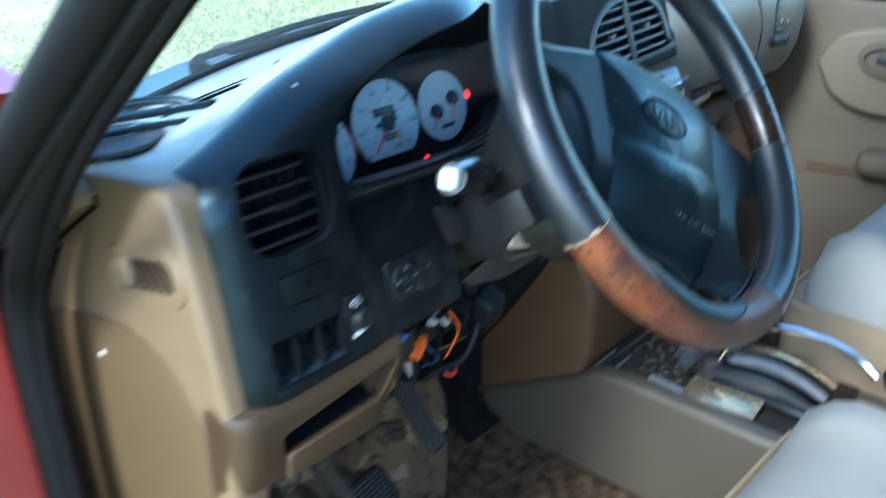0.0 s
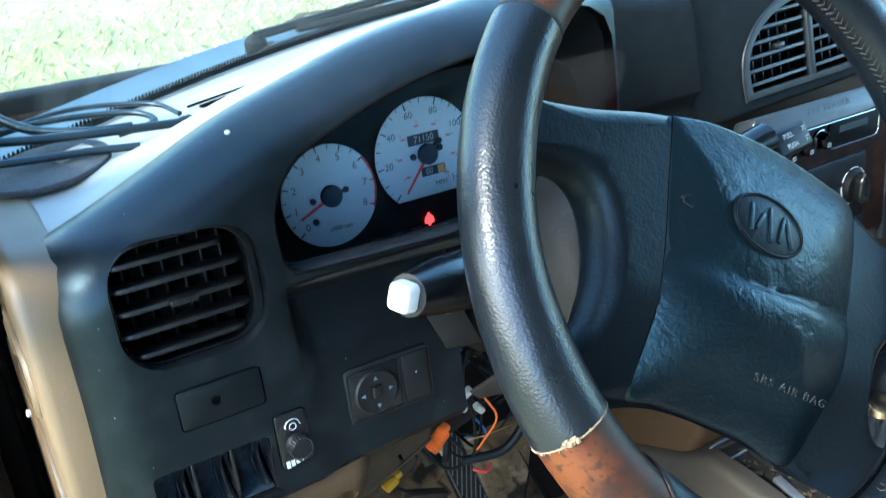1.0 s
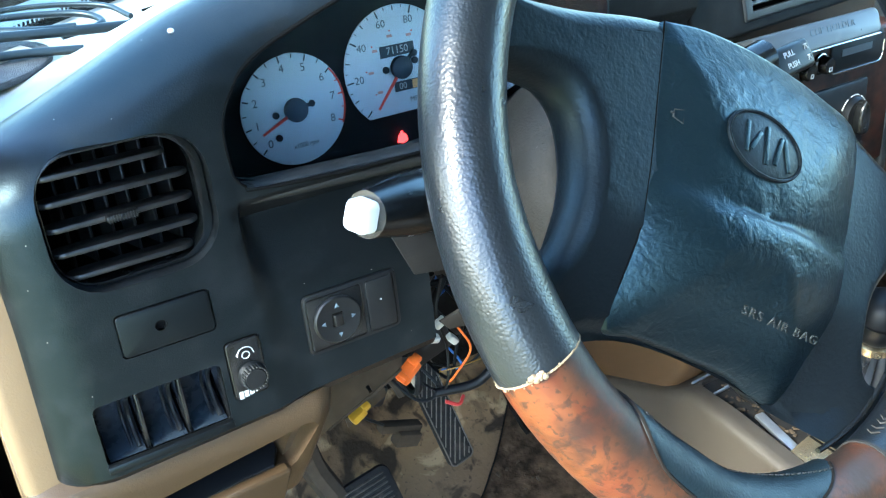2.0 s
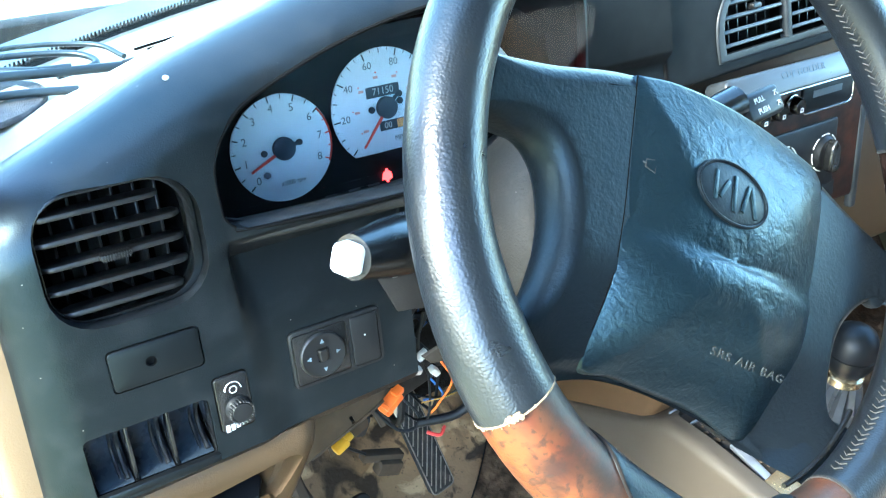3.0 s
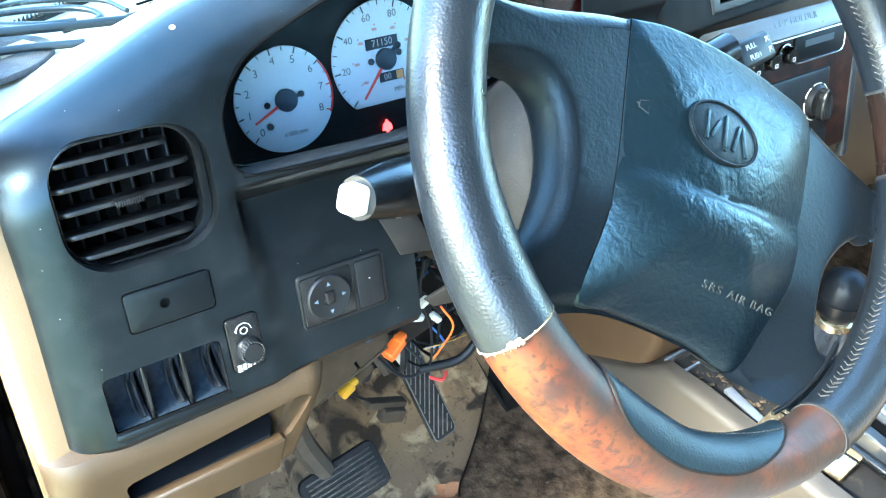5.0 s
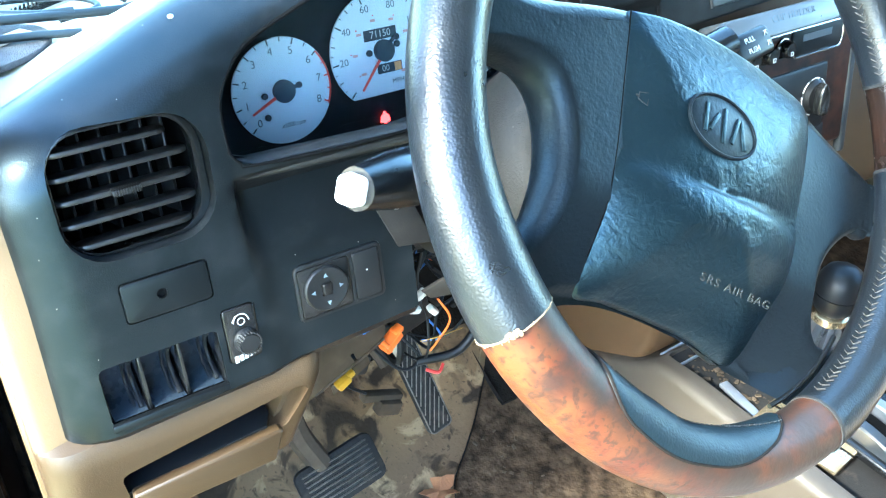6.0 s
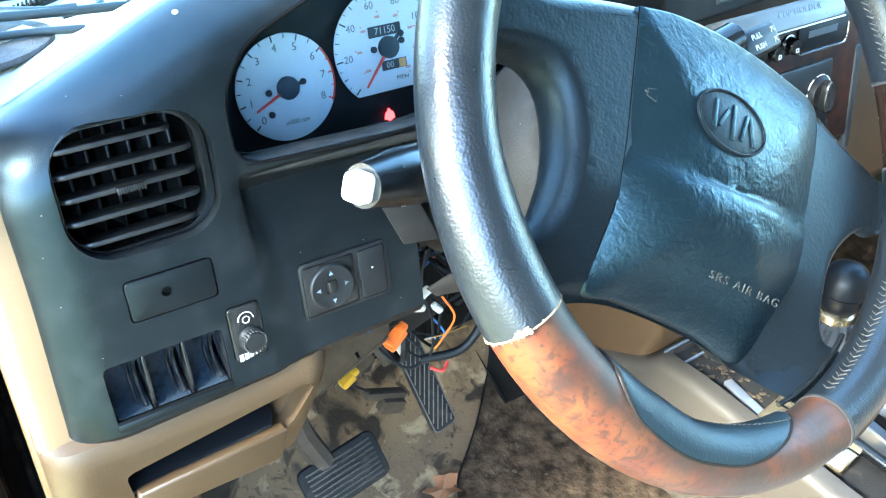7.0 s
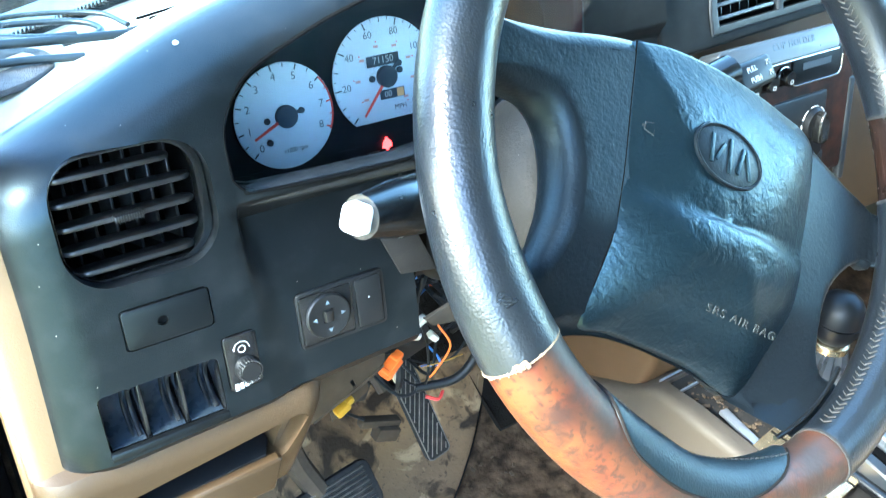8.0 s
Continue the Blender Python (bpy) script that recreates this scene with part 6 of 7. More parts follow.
def build_passenger_dash():
    p = thing("passenger_dash", "grey-tan padded passenger dashboard with airbag lid and side vent", "dashboard")
    rings = []
    xs = np.linspace(0.532, 1.030, 28)
    for x in xs:
        e = max(0.0, (x - 0.905) / 0.125)
        push = 0.075 * e * e + taper(x)
        dz = -0.035 * e * e
        zt = 1.188 - 0.03 * max(0, (x - 0.75) / 0.3) ** 2
        prof = [(1.02, zt - 0.008), (0.985, zt), (0.955, zt - 0.006), (0.935, zt - 0.022), (0.922, zt - 0.05), (0.917, 1.09), (0.922, 1.04), (0.935, 1.005), (0.95, 0.985), (0.985, 0.965), (1.06, 0.955), (1.06, 1.1)]
        rings.append([(x, y + push, z + dz) for y, z in prof])
    part("padded_body", loft(rings), PAXDASH, p, "grey-tan padded dashboard body", angle=60)
    # airbag lid outline, a fine groove
    skin_y = [(1.005, 0.935), (1.04, 0.922), (1.09, 0.917), (1.138, 0.922), (1.166, 0.935), (1.182, 0.955)]
    lid = [(x, interp(z, skin_y) - 0.0003 + taper(x), z) for x, z in ((0.545, 1.160), (0.57, 1.169), (0.62, 1.173), (0.68, 1.170), (0.735, 1.157), (0.770, 1.135), (0.785, 1.110), (0.792, 1.08), (0.796, 1.05), (0.797, 1.03), (0.796, 1.012))]
    part("lid_groove", tube(lid, 0.0010, 6, 6), DARK, p)
    part("lid_edge", tube([(x, 0.9335 + taper(x), 1.006) for x in (0.56, 0.68, 0.79)], 0.002, 6, 4), DARK, p)
    v = part("side_vent", cut(prism(rounded(0.076, 0.086, 0.020, 6), -0.02, 0.003, 0.0025, 3), prism(rounded(0.064, 0.072, 0.015, 6), -0.03, 0.03)), VENTPANEL, p, "narrow passenger air vent", at=upright(0.934)(0.866, 1.083, 0.0) @ pose(0, 0, 0.002, 6, 2, -6))
    part("vent_back", rbox(0.060, 0.082, 0.006, 0.001), DARK, v, at=pose(0, 0, -0.010))
    for k in range(4):
        part("slat", rbox(0.058, 0.0125, 0.0028, 0.001), SLATGREY, v, at=pose(0, -0.0265 + 0.0172 * k, -0.001, -38, 0, 0))
    for x in (-0.014, 0.014):
        part("vent_knob", rbox(0.006, 0.011, 0.007, 0.002), CUPTRIM, v, at=pose(x, -0.002, 0.004))
    # glove box below
    g = part("glove_box", rbox(0.50, 0.04, 0.20, 0.02, 3), BROWN, p, "brown glove box front", at=pose(0.77, 0.985, 0.855, -12, 0, 0))
    part("catch", rbox(0.06, 0.012, 0.018, 0.003), GLOSS, g, at=pose(0, -0.023, 0.06))
    part("bright_strip", rbox(0.11, 0.006, 0.010, 0.002), CHROME, p, "thin bright trim strip", at=pose(0.60, 0.945, 0.992, 0, -8, 0))


PAXDASH = material("grey_tan_padding", (0.165, 0.148, 0.122), 0.36, second=(0.11, 0.092, 0.07), scale=9, bump=0.00015, bump_scale=900, dust=0.3, dust_colour=(0.18, 0.155, 0.12), dust_scale=20)
build_passenger_dash()


def build_passenger_door():
    d = thing("passenger_door", "closed passenger door with tan trim panel and window", "door")
    skin = cut(rbox(0.05, 1.28, 0.635, 0.02, 3, at=pose(1.085, 0.46, 0.7875)), rbox(0.2, 0.10, 0.30, 0.01, at=pose(1.085, 1.08, 0.5)))
    part("trim_panel", skin, DOORTRIM, d, "tan vinyl door trim panel")
    rings = []
    for t in np.linspace(0, 1, 3):
        rings.append([(1.085 - 0.06 * t, y, 1.095 + 0.53 * t) for y in (1.19 - 0.50 * t, -0.15)] + [(1.089 - 0.06 * t, y, 1.095 + 0.53 * t) for y in (-0.15, 1.19 - 0.50 * t)])
    gl = part("window", loft(rings), GLASS, d, "clear door window")
    gl.visible_shadow = False
    part("window_frame", tube([(1.082, 1.195, 1.10), (1.055, 0.955, 1.36), (1.03, 0.70, 1.60), (1.03, 0.40, 1.635), (1.03, -0.17, 1.635), (1.085, -0.17, 1.10)], 0.013, 8, 4), SEAL, d, "black window frame")
    part("sill_strip", rbox(0.022, 1.40, 0.016, 0.005), SEAL, d, at=pose(1.068, 0.50, 1.108))
    sail = prism([(1.205, 1.112), (1.075, 1.112), (1.070, 1.130), (1.085, 1.20), (1.100, 1.235), (1.130, 1.235), (1.205, 1.150)], -0.008, 0.008, 0.004, 3)
    sail.transform(Matrix(((0, 0, -1, 1.072), (1, 0, 0, 0), (0, 1, 0, 0), (0, 0, 0, 1))))
    part("sail_panel", sail, SEAL, d, "dark corner panel at the mirror mount")
    # oval moulded pull with its handle cup
    oval = prism([(p.x, p.y) for p in spline([(x, y, 0) for x, y in ((0.13, 0.0), (0.09, 0.055), (0.0, 0.075), (-0.14, 0.075), (-0.24, 0.05), (-0.26, 0.0), (-0.22, -0.06), (0.0, -0.085), (0.09, -0.06), (0.13, 0.0))], 5)][:-1], 0, 0.03, 0.012, 4)
    part("pull_panel", oval, TANDOOR, d, "rounded tan pull panel", at=Matrix(((0, 0, -1, 1.062), (1, 0, 0, 0.80), (0, 1, 0, 0.985), (0, 0, 0, 1))))
    h = part("door_handle", cut(prism(ellipse(0.052, 0.032, 36), 0, 0.012, 0.004), prism(ellipse(0.040, 0.021, 36), 0.004, 0.03)), DOORTRIM, d, "oval inner door handle cup", at=Matrix(((0, 0, -1, 1.034), (1, 0, 0, 0.80), (0, 1, 0, 1.005), (0, 0, 0, 1))))
    part("lever", rbox(0.050, 0.014, 0.006, 0.003), CUPTRIM, h, at=pose(-0.006, 0, 0.010))
    part("armrest", rbox(0.065, 0.55, 0.05, 0.02, 3), DOORTRIM, d, "padded door armrest", at=pose(1.045, 0.55, 0.825, -3, 0, 0))
    for z in (0.800, 0.788):
        part("trim_line", rbox(0.008, 0.95, 0.005, 0.002), BROWN, d, at=pose(1.059, 0.45, z, -2, 0, 0))
    m = thing("door_mirror", "black-framed passenger door mirror outside the glass", "mirror", pose(1.205, 1.075, 1.158, 0, 0, -17))
    part("housing", rbox(0.21, 0.07, 0.135, 0.03, 4), SEAL, m, "black mirror housing")
    part("mirror_glass", prism(rounded(0.18, 0.105, 0.025), 0, 0.003, 0.001), MIRROR, m, at=pose(0, -0.0365, 0, 90, 0, 0))
    part("mount", rbox(0.09, 0.05, 0.06, 0.015, 3), SEAL, m, at=pose(-0.12, 0.01, -0.055))


TANDOOR = material("tan_door_moulding", (0.1122, 0.085, 0.05576), 0.65, second=(0.0952, 0.07208, 0.0476), scale=10, bump=0.0002, bump_scale=600)
build_passenger_door()


# ---- console ----
SATIN = material("satin_bright_metal", (0.34, 0.36, 0.38), 0.35, metal=0.6, second=(0.22, 0.23, 0.25), scale=50)
VINYLGREY = material("shiny_grey_vinyl", (0.045, 0.050, 0.056), 0.2, spec=0.8, second=(0.025, 0.028, 0.032), scale=40, wrinkle=0.0003, bump=0.0001, bump_scale=300)
BRASS = material("polished_selector_metal", (0.72, 0.58, 0.36), 0.25, metal=0.9, second=(0.55, 0.42, 0.25), scale=30)


def build_console():
    c = thing("centre_console", "tan centre console with gear selector plate", "console")
    prof = [(-0.40, 0.692), (0.60, 0.692), (0.84, 0.691), (0.892, 0.686), (0.906, 0.676), (1.10, 0.566), (1.10, 0.505), (0.95, 0.505), (-0.40, 0.505)]
    bm = prism(prof, 0.0, 0.198, 0.012, 4)
    bm.transform(Matrix(((0, 0, 1, 0.282), (1, 0, 0, 0), (0, 1, 0, 0), (0, 0, 0, 1))))
    tray = rbox(0.152, 0.36, 0.08, 0.008, 2, at=pose(0.383, 0.715, 0.712))
    part("console_body", cut(bm, tray), CONSOLE, c, "smooth tan console body")
    part("console_floor", rbox(0.156, 0.365, 0.008, 0.002), RUBBER, c, "dirty dark tray floor", at=pose(0.383, 0.715, 0.674))
    for k in range(2):
        part("tray_rail", rbox(0.052, 0.0026, 0.004, 0.001), SATIN, c, "thin bright rail", at=pose(0.332, 0.903 - 0.026 * k, 0.680, 0, 0, 2))
    part("bright_bar", rbox(0.012, 0.062, 0.006, 0.002), SATIN, c, "bright metal strip", at=pose(0.326, 0.797, 0.681, 0, 0, -8))
    part("selector_bezel", rbox(0.046, 0.100, 0.006, 0.002), BRASS, c, "polished metal selector insert", at=pose(0.336, 0.722, 0.689, 0, -6, 6))
    part("bezel_groove", rbox(0.003, 0.098, 0.004, 0.001), DARK, c, at=pose(0.345, 0.722, 0.6915, 0, -6, 6))
    g = part("selector_plate", rbox(0.112, 0.200, 0.014, 0.006, 3), GLOSS, c, "black gear selector plate", at=pose(0.414, 0.690, 0.690))
    # curved ribs of the selector quadrant
    for k, (m, h) in enumerate(((CUPTRIM, 0.022), (DARK, 0.017), (SATIN, 0.026), (GLOSS, 0.019), (BRASS, 0.024))):
        x = -0.040 + 0.019 * k
        rings = []
        for t in np.linspace(0, 1, 15):
            y, z = -0.080 + 0.165 * t, 0.004 + h * math.sin(math.pi * t) ** 0.8
            rings.append([(x - 0.0075, y, 0.002), (x - 0.0075, y, z - 0.002), (x - 0.0055, y, z), (x + 0.0055, y, z), (x + 0.0075, y, z - 0.002), (x + 0.0075, y, 0.002)])
        part("quadrant_rib", loft(rings), m, g)
    for k in range(4):
        part("gate_mark", rbox(0.004, 0.005, 0.0006, 0), WHITE, g, at=pose(0.050, 0.045 - 0.022 * k, 0.0073))
    lev = thing("gear_lever", "bent bright metal lever with a black knob", "lever", pose(0.37, 0.70, 0.69))
    part("rod", tube([(0.012, 0.062, 0.0), (0.010, 0.040, 0.055), (0.006, 0.005, 0.096), (0.004, -0.036, 0.110), (0.004, -0.089, 0.111), (-0.004, -0.129, 0.105), (-0.008, -0.152, 0.092)], 0.0052, 10), CHROME, lev, "bent chrome rod")
    part("knob", lathe([(0.010, 0), (0.019, 0.008), (0.023, 0.022), (0.021, 0.036), (0.012, 0.044), (0, 0.046)], 24, at=pose(-0.008, -0.168, 0.086, 35, 0, 0)), GLOSS, lev, "glossy black knob")
    part("gaiter", lathe([(0.030, 0), (0.026, 0.010), (0.019, 0.017), (0.013, 0.030), (0.008, 0.034)], 24, at=pose(0.012, 0.062, -0.006)), RUBBER, lev, "black rubber gaiter")
    # second lever: pleated gaiter, collar and a big seamed knob
    sh = thing("shift_lever", "short shift lever with a pleated vinyl gaiter and a glossy knob", "lever", pose(0.425, 0.783, 0.690))
    rings = []
    for i in range(13):
        t = i / 12
        rr = 0.046 - 0.030 * t ** 0.8
        rings.append([((rr + (0.0075 * (1 - t) + 0.0015) * (1 if j % 2 else -1)) * math.cos(2 * math.pi * (j + 1.2 * t) / 28), (rr + (0.0075 * (1 - t) + 0.0015) * (1 if j % 2 else -1)) * math.sin(2 * math.pi * (j + 1.2 * t) / 28), -0.012 + 0.092 * t + 0.004 * math.sin(9 * t)) for j in range(28)])
    part("gaiter", loft(rings), VINYLGREY, sh, "pleated shiny grey vinyl gaiter", angle=20)
    part("collar", lathe([(0.017, 0.074), (0.020, 0.077), (0.020, 0.085), (0.016, 0.088), (0.0, 0.088)], 28), BRASS, sh, "polished metal collar")
    knob = lathe([(0.014, 0.086), (0.020, 0.092), (0.0245, 0.102), (0.0255, 0.113), (0.0245, 0.1135), (0.0245, 0.1155), (0.0255, 0.116), (0.0240, 0.130), (0.019, 0.140), (0.010, 0.146), (0.0, 0.147)], 32)
    part("knob", knob, PLATE, sh, "glossy black knob with a seam")
    # crumbs lying in the tray
    rng = random.Random(8)
    bits = []
    for _ in range(220):
        s = 0.0012 + 0.005 * rng.random() ** 3
        bits.append(rbox(s * 1.6, s, s * 0.4, s * 0.15, 1, at=pose(rng.uniform(0.315, 0.45), rng.uniform(0.78, 0.885), 0.679 + s * 0.2, rng.uniform(-20, 20), rng.uniform(-20, 20), rng.uniform(0, 360))))
    solo("tray_litter", join(*bits), LITTER, "crumbs and dry leaf bits in the console tray", "litter", "stuff")


build_console()


# ---- seats ----
def build_seat(x, y_front, z_top, label):
    s = thing("car_seat", label, "seat", pose(x, y_front, 0.50), group="front seats")
    w, dpt, h = 0.52, 0.52, z_top - 0.50
    rings = []
    n = 22
    for i in range(n + 1):
        t = i / n
        y = -dpt * t
        edge = min(1.0, t / 0.16)
        rnd = math.sqrt(max(0.0, 1 - (1 - edge) ** 2))
        ring = []
        hw = w / 2 * (0.86 + 0.14 * rnd)
        top = h - 0.10 * (1 - rnd) - 0.02 * t
        for k in range(17):
            u = -1 + 2 * k / 16
            bol = 0.018 * math.exp(-((abs(u) - 0.78) / 0.16) ** 2)
            edge_drop = 0.075 * max(0.0, (abs(u) - 0.72) / 0.28) ** 2.4
            ring.append((hw * u, y, top + bol - edge_drop))
        ring += [(hw * 1.0, y, top - 0.12), (hw * 0.97, y, h - 0.20), (-hw * 0.97, y, h - 0.20), (-hw * 1.0, y, top - 0.12)]
        rings.append(ring)
    part("cushion", loft(rings), CLOTH, s, "rounded grey cloth cushion", angle=75)
    part("cushion_skirt", prism(rounded(w + 0.010, dpt + 0.010, 0.055, 8, 0.0, -dpt / 2 + 0.005), h - 0.215, h - 0.088, 0.010, 3), CLOTHTAN, s, "tan cloth skirt round the cushion")
    part("seat_base", rbox(w * 0.8, 0.40, 0.10, 0.02), DOORTRIM, s, at=pose(0, -0.27, 0.07))
    rim = [(x, y, h - 0.087) for x, y in rounded(w + 0.004, dpt + 0.004, 0.055, 5, 0.0, -dpt / 2 + 0.005)]
    part("piping", tube(rim + rim[:1], 0.0035, 6, 2), CLOTHTAN, s)
    rings = []
    for z, yy, ww, dd in ((0.0, -0.50, 0.46, 0.13), (0.1, -0.53, 0.50, 0.14), (0.3, -0.60, 0.50, 0.13), (0.5, -0.67, 0.46, 0.11), (0.60, -0.70, 0.38, 0.09), (0.62, -0.71, 0.30, 0.06)):
        rings.append([(a, yy + b, h - 0.05 + z) for a, b in rounded(ww, dd, dd * 0.45, 5)])
    part("backrest", loft(rings), CLOTH, s, "grey cloth backrest", angle=75)
    return s


build_seat(-0.015, 0.585, 0.845, "driver's seat in grey cloth with a tan front")
build_seat(0.735, 0.715, 0.872, "passenger seat in grey cloth with a tan front")


BRACKETM = material("brown_dirty_bracket", (0.062, 0.042, 0.025), 0.8, spec=0.2, second=(0.034, 0.024, 0.015), scale=50, dust=0.45, dust_colour=(0.092, 0.068, 0.044), dust_scale=60)


# ---- footwell ----
def build_footwell():
    b = thing("brake_pedal", "wide worn rubber brake pedal with raised ribs", "pedal")
    m = pose(-0.083, 0.975, 0.637, 52, 0, 0) @ pose(0, 0, 0, 0, 0, 8)
    pad = part("pad", prism(rounded(0.096, 0.054, 0.010, 4), -0.006, 0.004, 0.003), RUBBER, b, "ribbed black rubber pad", at=m)
    for k in range(8):
        part("rib", rbox(0.080, 0.0018, 0.003, 0.0008, 1), RIBWEAR, pad, at=pose(0, -0.0195 + 0.0056 * k, 0.0048))
    part("arm", tube([(-0.098, 0.99, 0.648), (-0.118, 1.005, 0.70), (-0.128, 1.0, 0.78), (-0.115, 1.0, 0.88), (-0.10, 1.0, 1.0)], [0.013, 0.014, 0.012], 8), STEELDIRTY, b, "bent steel pedal arm")
    a = thing("accelerator_pedal", "long narrow accelerator pedal with slanted ribs", "pedal")
    m = Matrix.Translation((0.0192, 0.9918, 0.7219)) @ Matrix.Rotation(radians(64), 4, "X") @ Matrix.Rotation(radians(11.5), 4, "Z")
    pad = part("pad", prism(rounded(0.030, 0.150, 0.006, 4), -0.006, 0.004, 0.002), RUBBER, a, "ribbed black rubber pad", at=m)
    part("edge", cut(prism(rounded(0.0295, 0.1495, 0.006, 4), 0.003, 0.0052, 0.001), prism(rounded(0.0270, 0.147, 0.005, 4), 0, 0.01)), RIBWEAR, pad)
    w2, h2, sn, cs = 0.0120, 0.0700, math.sin(radians(26.5)), math.cos(radians(26.5))
    for k in range(-7, 8):
        # each rib runs aslant across the pad and ends at its rim
        oy = 0.0125 * k
        t0 = max(-w2 / sn, (-h2 - oy) / cs)
        t1 = min(w2 / sn, (h2 - oy) / cs)
        if t1 - t0 > 0.006:
            part("rib", rbox(0.0011, t1 - t0, 0.0016, 0.0004, 1), RIBWEAR, pad, at=pose(sn * (t0 + t1) / 2, oy + cs * (t0 + t1) / 2, 0.0045, 0, 0, -26.5))
    part("arm", tube([(-0.012, 1.0, 0.74), (-0.03, 1.04, 0.80), (-0.03, 1.06, 0.92)], 0.007, 8), STEELDIRTY, a, "steel pedal rod")
    part("pedal_hinge", rbox(0.050, 0.012, 0.010, 0.002, at=pose(-0.026, 0.985, 0.715, 0, 24, 0)), BRACKETM, a, "bolted steel hinge bracket")
    part("hinge_plate", rbox(0.028, 0.014, 0.016, 0.002, at=pose(-0.022, 0.979, 0.703, 0, 24, 0)), BRACKETM, a)
    # driver's mat, its edge running towards the console
    edge = [(0.60, 0.030), (0.90, 0.042), (0.955, 0.058), (0.996, 0.0818), (1.02, 0.110), (1.052, 0.149), (1.08, 0.178), (1.104, 0.203), (1.16, 0.225), (1.25, 0.228), (1.30, 0.228)]
    base = [(0.60, 0.50), (0.90, 0.50), (1.02, 0.505), (1.08, 0.53), (1.16, 0.62)]
    rings, rim = [], []
    for y in [0.60, 0.75, 0.88] + list(np.arange(0.90, 1.144, 0.011)):
        xr, z = smooth_interp(y, edge), interp(y, base) + 0.002
        row = [(x, y, z + 0.007 + 0.0012 * noise.noise(Vector((x * 14, y * 14, 1.0)))) for x in np.linspace(-0.33, xr - 0.003, 22)]
        rings.append([(-0.33, y, z)] + row + [(xr, y, z + 0.005), (xr, y, z)])
        rim.append((xr, y, z + 0.004))
    mat = thing("floor_mat", "worn brown rubber floor mat with pale dirt smears", "floor mat")
    part("mat_sheet", loft(rings), MATRUB, mat)
    # black cord stands in for the shadow line at the mat's border
    part("mat_edge_shadow", tube(rim, 0.0016, 6, 2), SEAL, mat, "dark cord drawn for the shadow line along the mat")
    # dry leaf and crumbs beside the mat
    bm = bmesh.new()
    cen = bm.verts.new((0, 0, 0.004))
    ring = []
    for k in range(20):
        a2 = 2 * math.pi * k / 20
        rr = 0.030 * (1.0 if k % 4 == 0 else 0.55 if k % 2 == 0 else 0.72)
        ring.append(bm.verts.new((rr * math.cos(a2), rr * math.sin(a2) * 0.8, 0.006 * math.sin(3 * a2) + 0.006)))
    for k in range(20):
        bm.faces.new((cen, ring[k], ring[(k + 1) % 20]))
    geo = bmesh.ops.extrude_face_region(bm, geom=list(bm.faces))
    bmesh.ops.translate(bm, verts=[v for v in geo["geom"] if isinstance(v, bmesh.types.BMVert)], vec=(0, 0, 0.0006))
    solo("dry_leaf", bm, LEAF, "curled brown dry leaf lying on the mat", "leaf", at=pose(0.052, 0.985, 0.511, 0, 0, 20))
    rng = random.Random(21)
    bits = []
    for _ in range(150):
        s = 0.001 + 0.003 * rng.random() ** 3
        bits.append(rbox(s * 1.8, s, s * 0.5, 0, 1, at=pose(rng.uniform(-0.05, 0.20), rng.uniform(0.80, 1.06), 0.512 + s * 0.2, rng.uniform(-25, 25), rng.uniform(-25, 25), rng.uniform(0, 360))))
    sand = bmesh.new()
    for cx0, cy0, rad in ((-0.040, 1.055, 0.040), (-0.080, 1.045, 0.030), (-0.010, 0.93, 0.05)):
        ring = []
        for k in range(28):
            a3 = 2 * math.pi * k / 28
            rr = rad * (0.75 + 0.45 * noise.noise(Vector((math.cos(a3) * 1.3 + cx0 * 9, math.sin(a3) * 1.3, cy0 * 7))))
            ring.append(sand.verts.new((cx0 + rr * math.cos(a3), cy0 + rr * 0.8 * math.sin(a3), 0.5104)))
        top = sand.verts.new((cx0, cy0, 0.5135))
        for k in range(28):
            sand.faces.new((top, ring[k], ring[(k + 1) % 28]))
    solo("spilled_sand", sand, SANDM, "pale sandy dirt spilled on the floor mat", "dirt", "stuff")
    solo("floor_crumbs", join(*bits), LITTER, "leaf crumbs and dirt scattered on the floor", "litter", "stuff", smooth=False)


SANDM = material("pale_sand", (0.36, 0.29, 0.19), 0.95, second=(0.26, 0.205, 0.13), scale=60, bump=0.001, bump_scale=300, spec=0.1)
STEELDIRTY = material("dirty_pedal_steel", (0.075, 0.055, 0.036), 0.8, second=(0.04, 0.03, 0.02), scale=40, spec=0.25, dust=0.45, dust_colour=(0.17, 0.12, 0.072), dust_scale=40)
build_footwell()




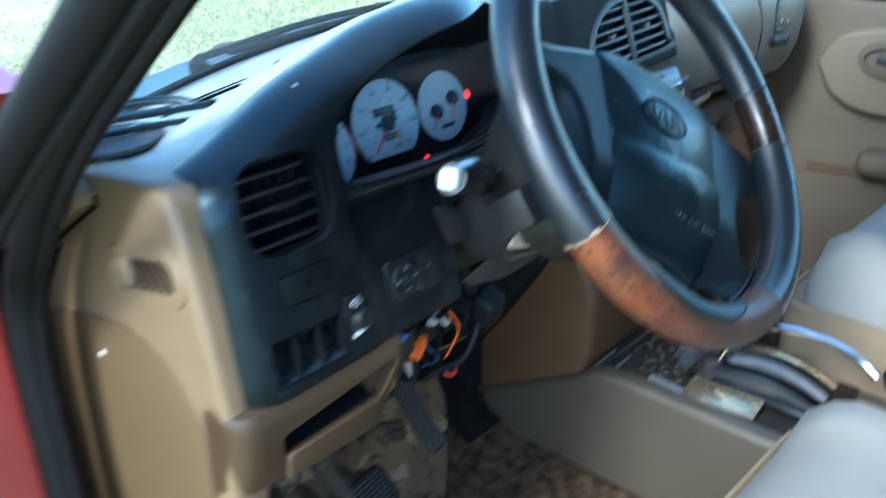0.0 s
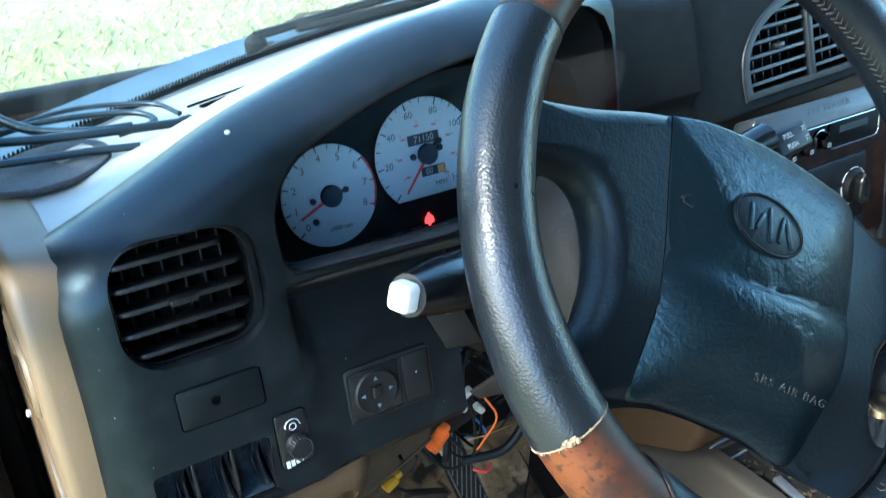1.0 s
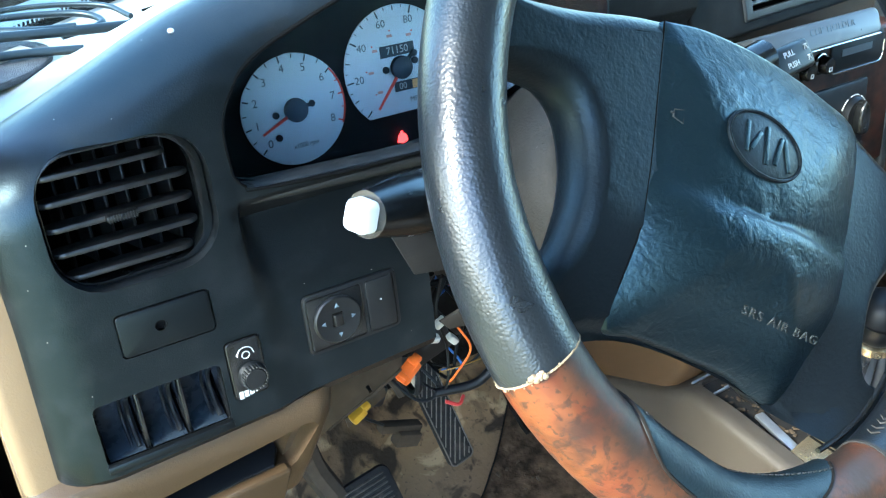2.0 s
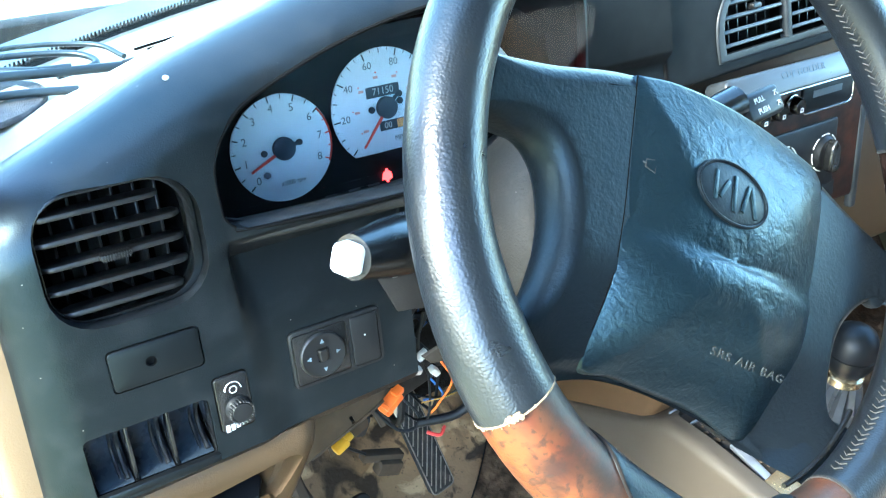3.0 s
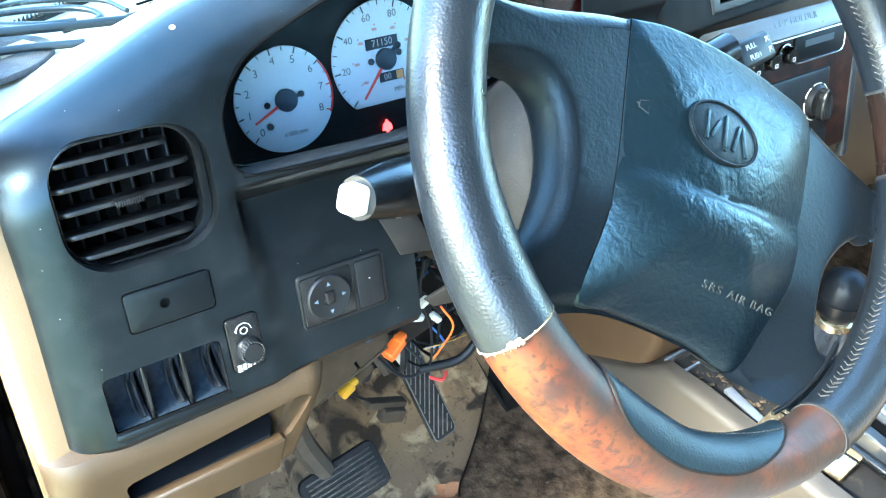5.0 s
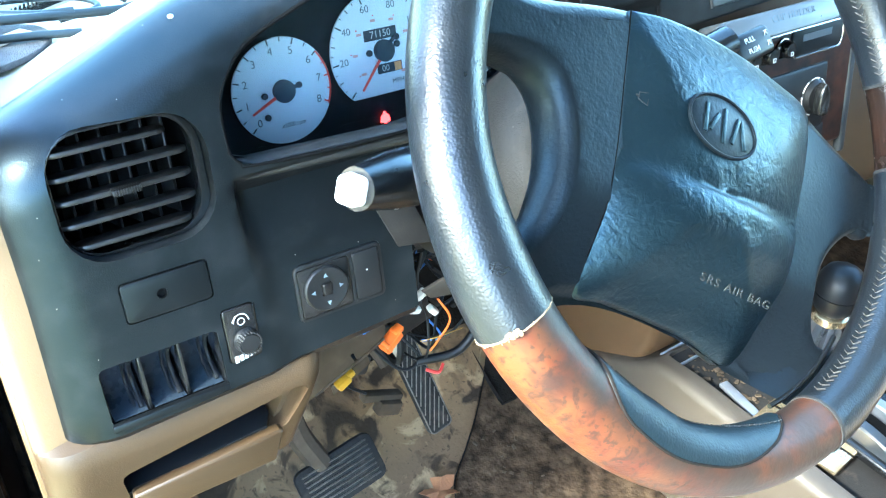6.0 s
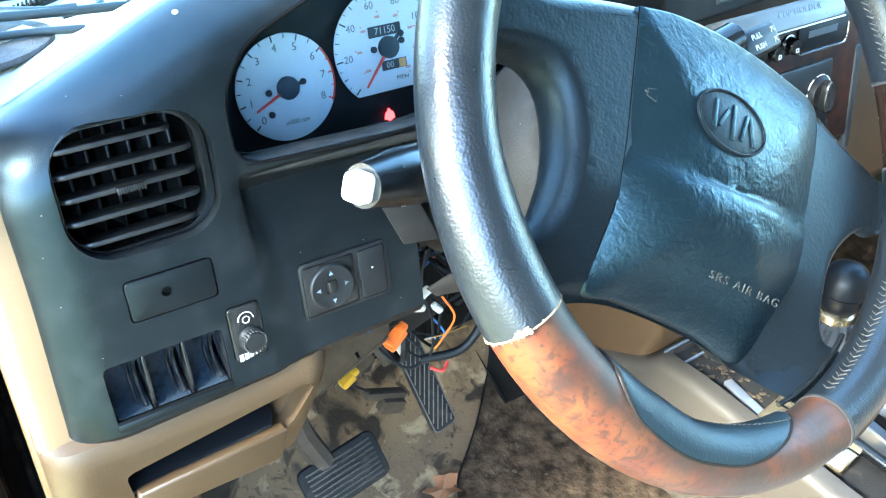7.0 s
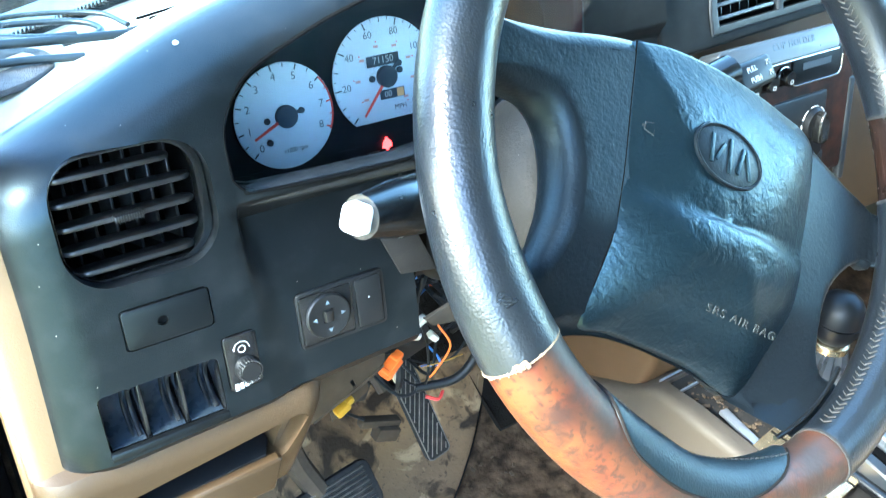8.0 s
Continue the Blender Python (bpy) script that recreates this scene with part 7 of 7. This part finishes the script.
def build_wiring():
    w = thing("wiring_loom", "tangle of loose wires and coloured connectors under the dashboard", "wiring", pose(0.0145, 0.0245, -0.0225))
    out = [(-0.168, 0.881), (-0.150, 0.889), (-0.106, 0.908), (-0.0925, 0.9155), (-0.089, 0.934), (-0.168, 0.934)]
    plate = cut(prism([(x + 0.12, z - 0.90) for x, z in out], -0.0012, 0.0012, 0.0004), *[rbox(0.003, 0.008, 0.01, 0, at=pose(0.004 - 0.003 * k, -0.001 + 0.0085 * (k - 1), 0, 0, 0, 20)) for k in range(3)])
    part("bracket_plate", plate, BRACKETM, w, "slotted dirty metal bracket", at=pose(-0.120, 0.858, 0.900, 84, 0, 0))
    part("bracket_lip", tube([(-0.160, 0.856, 0.8845), (-0.106, 0.857, 0.908), (-0.093, 0.858, 0.915)], 0.0014, 6, 2), BRACKETM, w)
    part("orange_connector", join(rbox(0.021, 0.011, 0.010, 0.0015), rbox(0.010, 0.008, 0.006, 0.0015, at=pose(0.010, 0, 0.003, 0, 20, 0)), rbox(0.004, 0.012, 0.0115, 0.001, at=pose(-0.006, 0, 0.001))), ORANGE, w, "bright orange plastic connector", at=pose(-0.0866, 0.858, 0.9095, 10, -30, 15))
    part("yellow_connector", join(rbox(0.014, 0.009, 0.008, 0.002), rbox(0.007, 0.007, 0.006, 0.0015, at=pose(0.009, 0, 0.002))), YELLOW, w, "yellow plastic connector", at=pose(-0.133, 0.858, 0.8850, 0, -22, 10))
    part("blue_connector", rbox(0.014, 0.010, 0.007, 0.0015), BLUE, w, "small blue connector", at=pose(-0.106, 0.864, 0.930, 0, -15, 0))
    for x, y, z, a in ((-0.062, 0.860, 0.931, 20), (-0.052, 0.866, 0.939, -30), (-0.045, 0.858, 0.925, 50)):
        part("white_connector", rbox(0.011, 0.007, 0.006, 0.0015), PALE, w, "torn white connector", at=pose(x, y, z, 10, a, 0))
    part("metal_tab", prism([(-0.020, -0.008), (0.020, -0.003), (0.022, 0.006), (-0.018, 0.002)], -0.001, 0.001, 0.0004), BRACKETM, w, "brown metal tab", at=pose(-0.122, 0.868, 0.880, 84, -20, 0))
    part("black_box", rbox(0.055, 0.03, 0.026, 0.003), SHROUD, w, "dark relay box", at=pose(-0.055, 0.90, 0.895, 0, -18, 0))
    part("relay", rbox(0.03, 0.02, 0.02, 0.003), WIRE, w, at=pose(-0.112, 0.885, 0.878, 0, 20, 0))
    part("foil_strip", rbox(0.008, 0.004, 0.042, 0.001), PALE, w, at=pose(-0.058, 0.905, 0.858, 0, -24, 0))
    part("column_joint", rbox(0.03, 0.03, 0.05, 0.008, 3), WIRE, w, "dark rounded steering joint", at=pose(0.010, 0.845, 0.925, 25, -20, 0))
    rng = random.Random(5)
    for k in range(30):
        x0 = rng.uniform(-0.13, 0.02)
        p = [(x0, 0.90 + rng.uniform(-0.03, 0.04), rng.uniform(0.94, 0.99))]
        for _ in range(3):
            q = p[-1]
            p.append((q[0] + rng.uniform(-0.03, 0.035), max(0.874, q[1] + rng.uniform(-0.025, 0.02)), q[2] - rng.uniform(0.0, 0.05)))
        p.append((p[-1][0] + rng.uniform(-0.02, 0.03), 0.93, p[-1][2] + rng.uniform(-0.03, 0.03)))
        m = WIRE if k % 5 else (REDWIRE, BLUE, PALE, ORANGE)[(k // 5) % 4]
        part("wire", tube(p, rng.choice((0.0012, 0.0016, 0.0024, 0.0035)) if m is WIRE else 0.0012, 6), m, w)
    part("wire", tube([(-0.040, 0.858, 0.935), (-0.032, 0.85, 0.915), (-0.045, 0.85, 0.895), (-0.050, 0.853, 0.885)], 0.0010, 6), ORANGE, w, "bright orange wire")
    part("wire", tube([(-0.056, 0.86, 0.893), (-0.040, 0.853, 0.897), (-0.015, 0.855, 0.894)], 0.0005, 6), YELLOW, w)
    part("wire", tube([(-0.056, 0.85, 0.868), (-0.046, 0.845, 0.864), (-0.038, 0.85, 0.866)], 0.0016, 6), REDWIRE, w)
    part("wire", tube([(0.0, 0.87, 0.97), (0.012, 0.86, 0.91), (-0.012, 0.86, 0.865), (-0.05, 0.875, 0.855)], 0.0042, 10), WIRE, w, "thick black cable")
    part("cable_sleeve", tube([(-0.16, 0.90, 0.985), (-0.05, 0.91, 0.975), (0.06, 0.91, 0.96), (0.15, 0.93, 0.95)], 0.018, 8), SHROUD, w)
    # dark duct work that closes the space behind
    part("duct", rbox(0.40, 0.12, 0.12, 0.02, 3), WIRE, w, "dark duct behind the wires", at=pose(0.02, 1.02, 0.99))
    part("duct", rbox(0.16, 0.06, 0.08, 0.01, 3), WIRE, w, at=pose(-0.24, 0.93, 1.01))

    d = thing("loose_cables", "loose black cables lying on top of the dashboard", "cable")
    for pts, r in ((((-0.345, 1.03, 1.165), (-0.30, 1.02, 1.162), (-0.25, 1.012, 1.160), (-0.205, 1.008, 1.158)), 0.0033),
                   (((-0.35, 1.00, 1.160), (-0.31, 0.995, 1.158), (-0.275, 0.992, 1.157), (-0.243, 0.985, 1.156)), 0.0028),
                   (((-0.35, 1.09, 1.19), (-0.31, 1.045, 1.165), (-0.27, 1.02, 1.161), (-0.24, 1.012, 1.161)), 0.0035),
                   (((-0.345, 1.045, 1.160), (-0.29, 1.06, 1.160), (-0.235, 1.045, 1.160), (-0.222, 1.022, 1.158), (-0.25, 1.015, 1.156)), 0.0024),
                   (((-0.33, 1.06, 1.158), (-0.27, 1.085, 1.157), (-0.215, 1.065, 1.157), (-0.20, 1.035, 1.155)), 0.002)):
        part("cable", tube(pts, r, 14), CABLE, d)
    part("cable_plug", rbox(0.010, 0.006, 0.012, 0.001, at=pose(-0.203, 1.008, 1.156, 0, 0, 20)), WIRE, d)
    part("foil_scrap", rbox(0.03, 0.014, 0.001, 0.0004), PALE, d, "shiny pale scrap", at=pose(-0.285, 1.005, 1.1535, 0, 0, 30))


build_wiring()
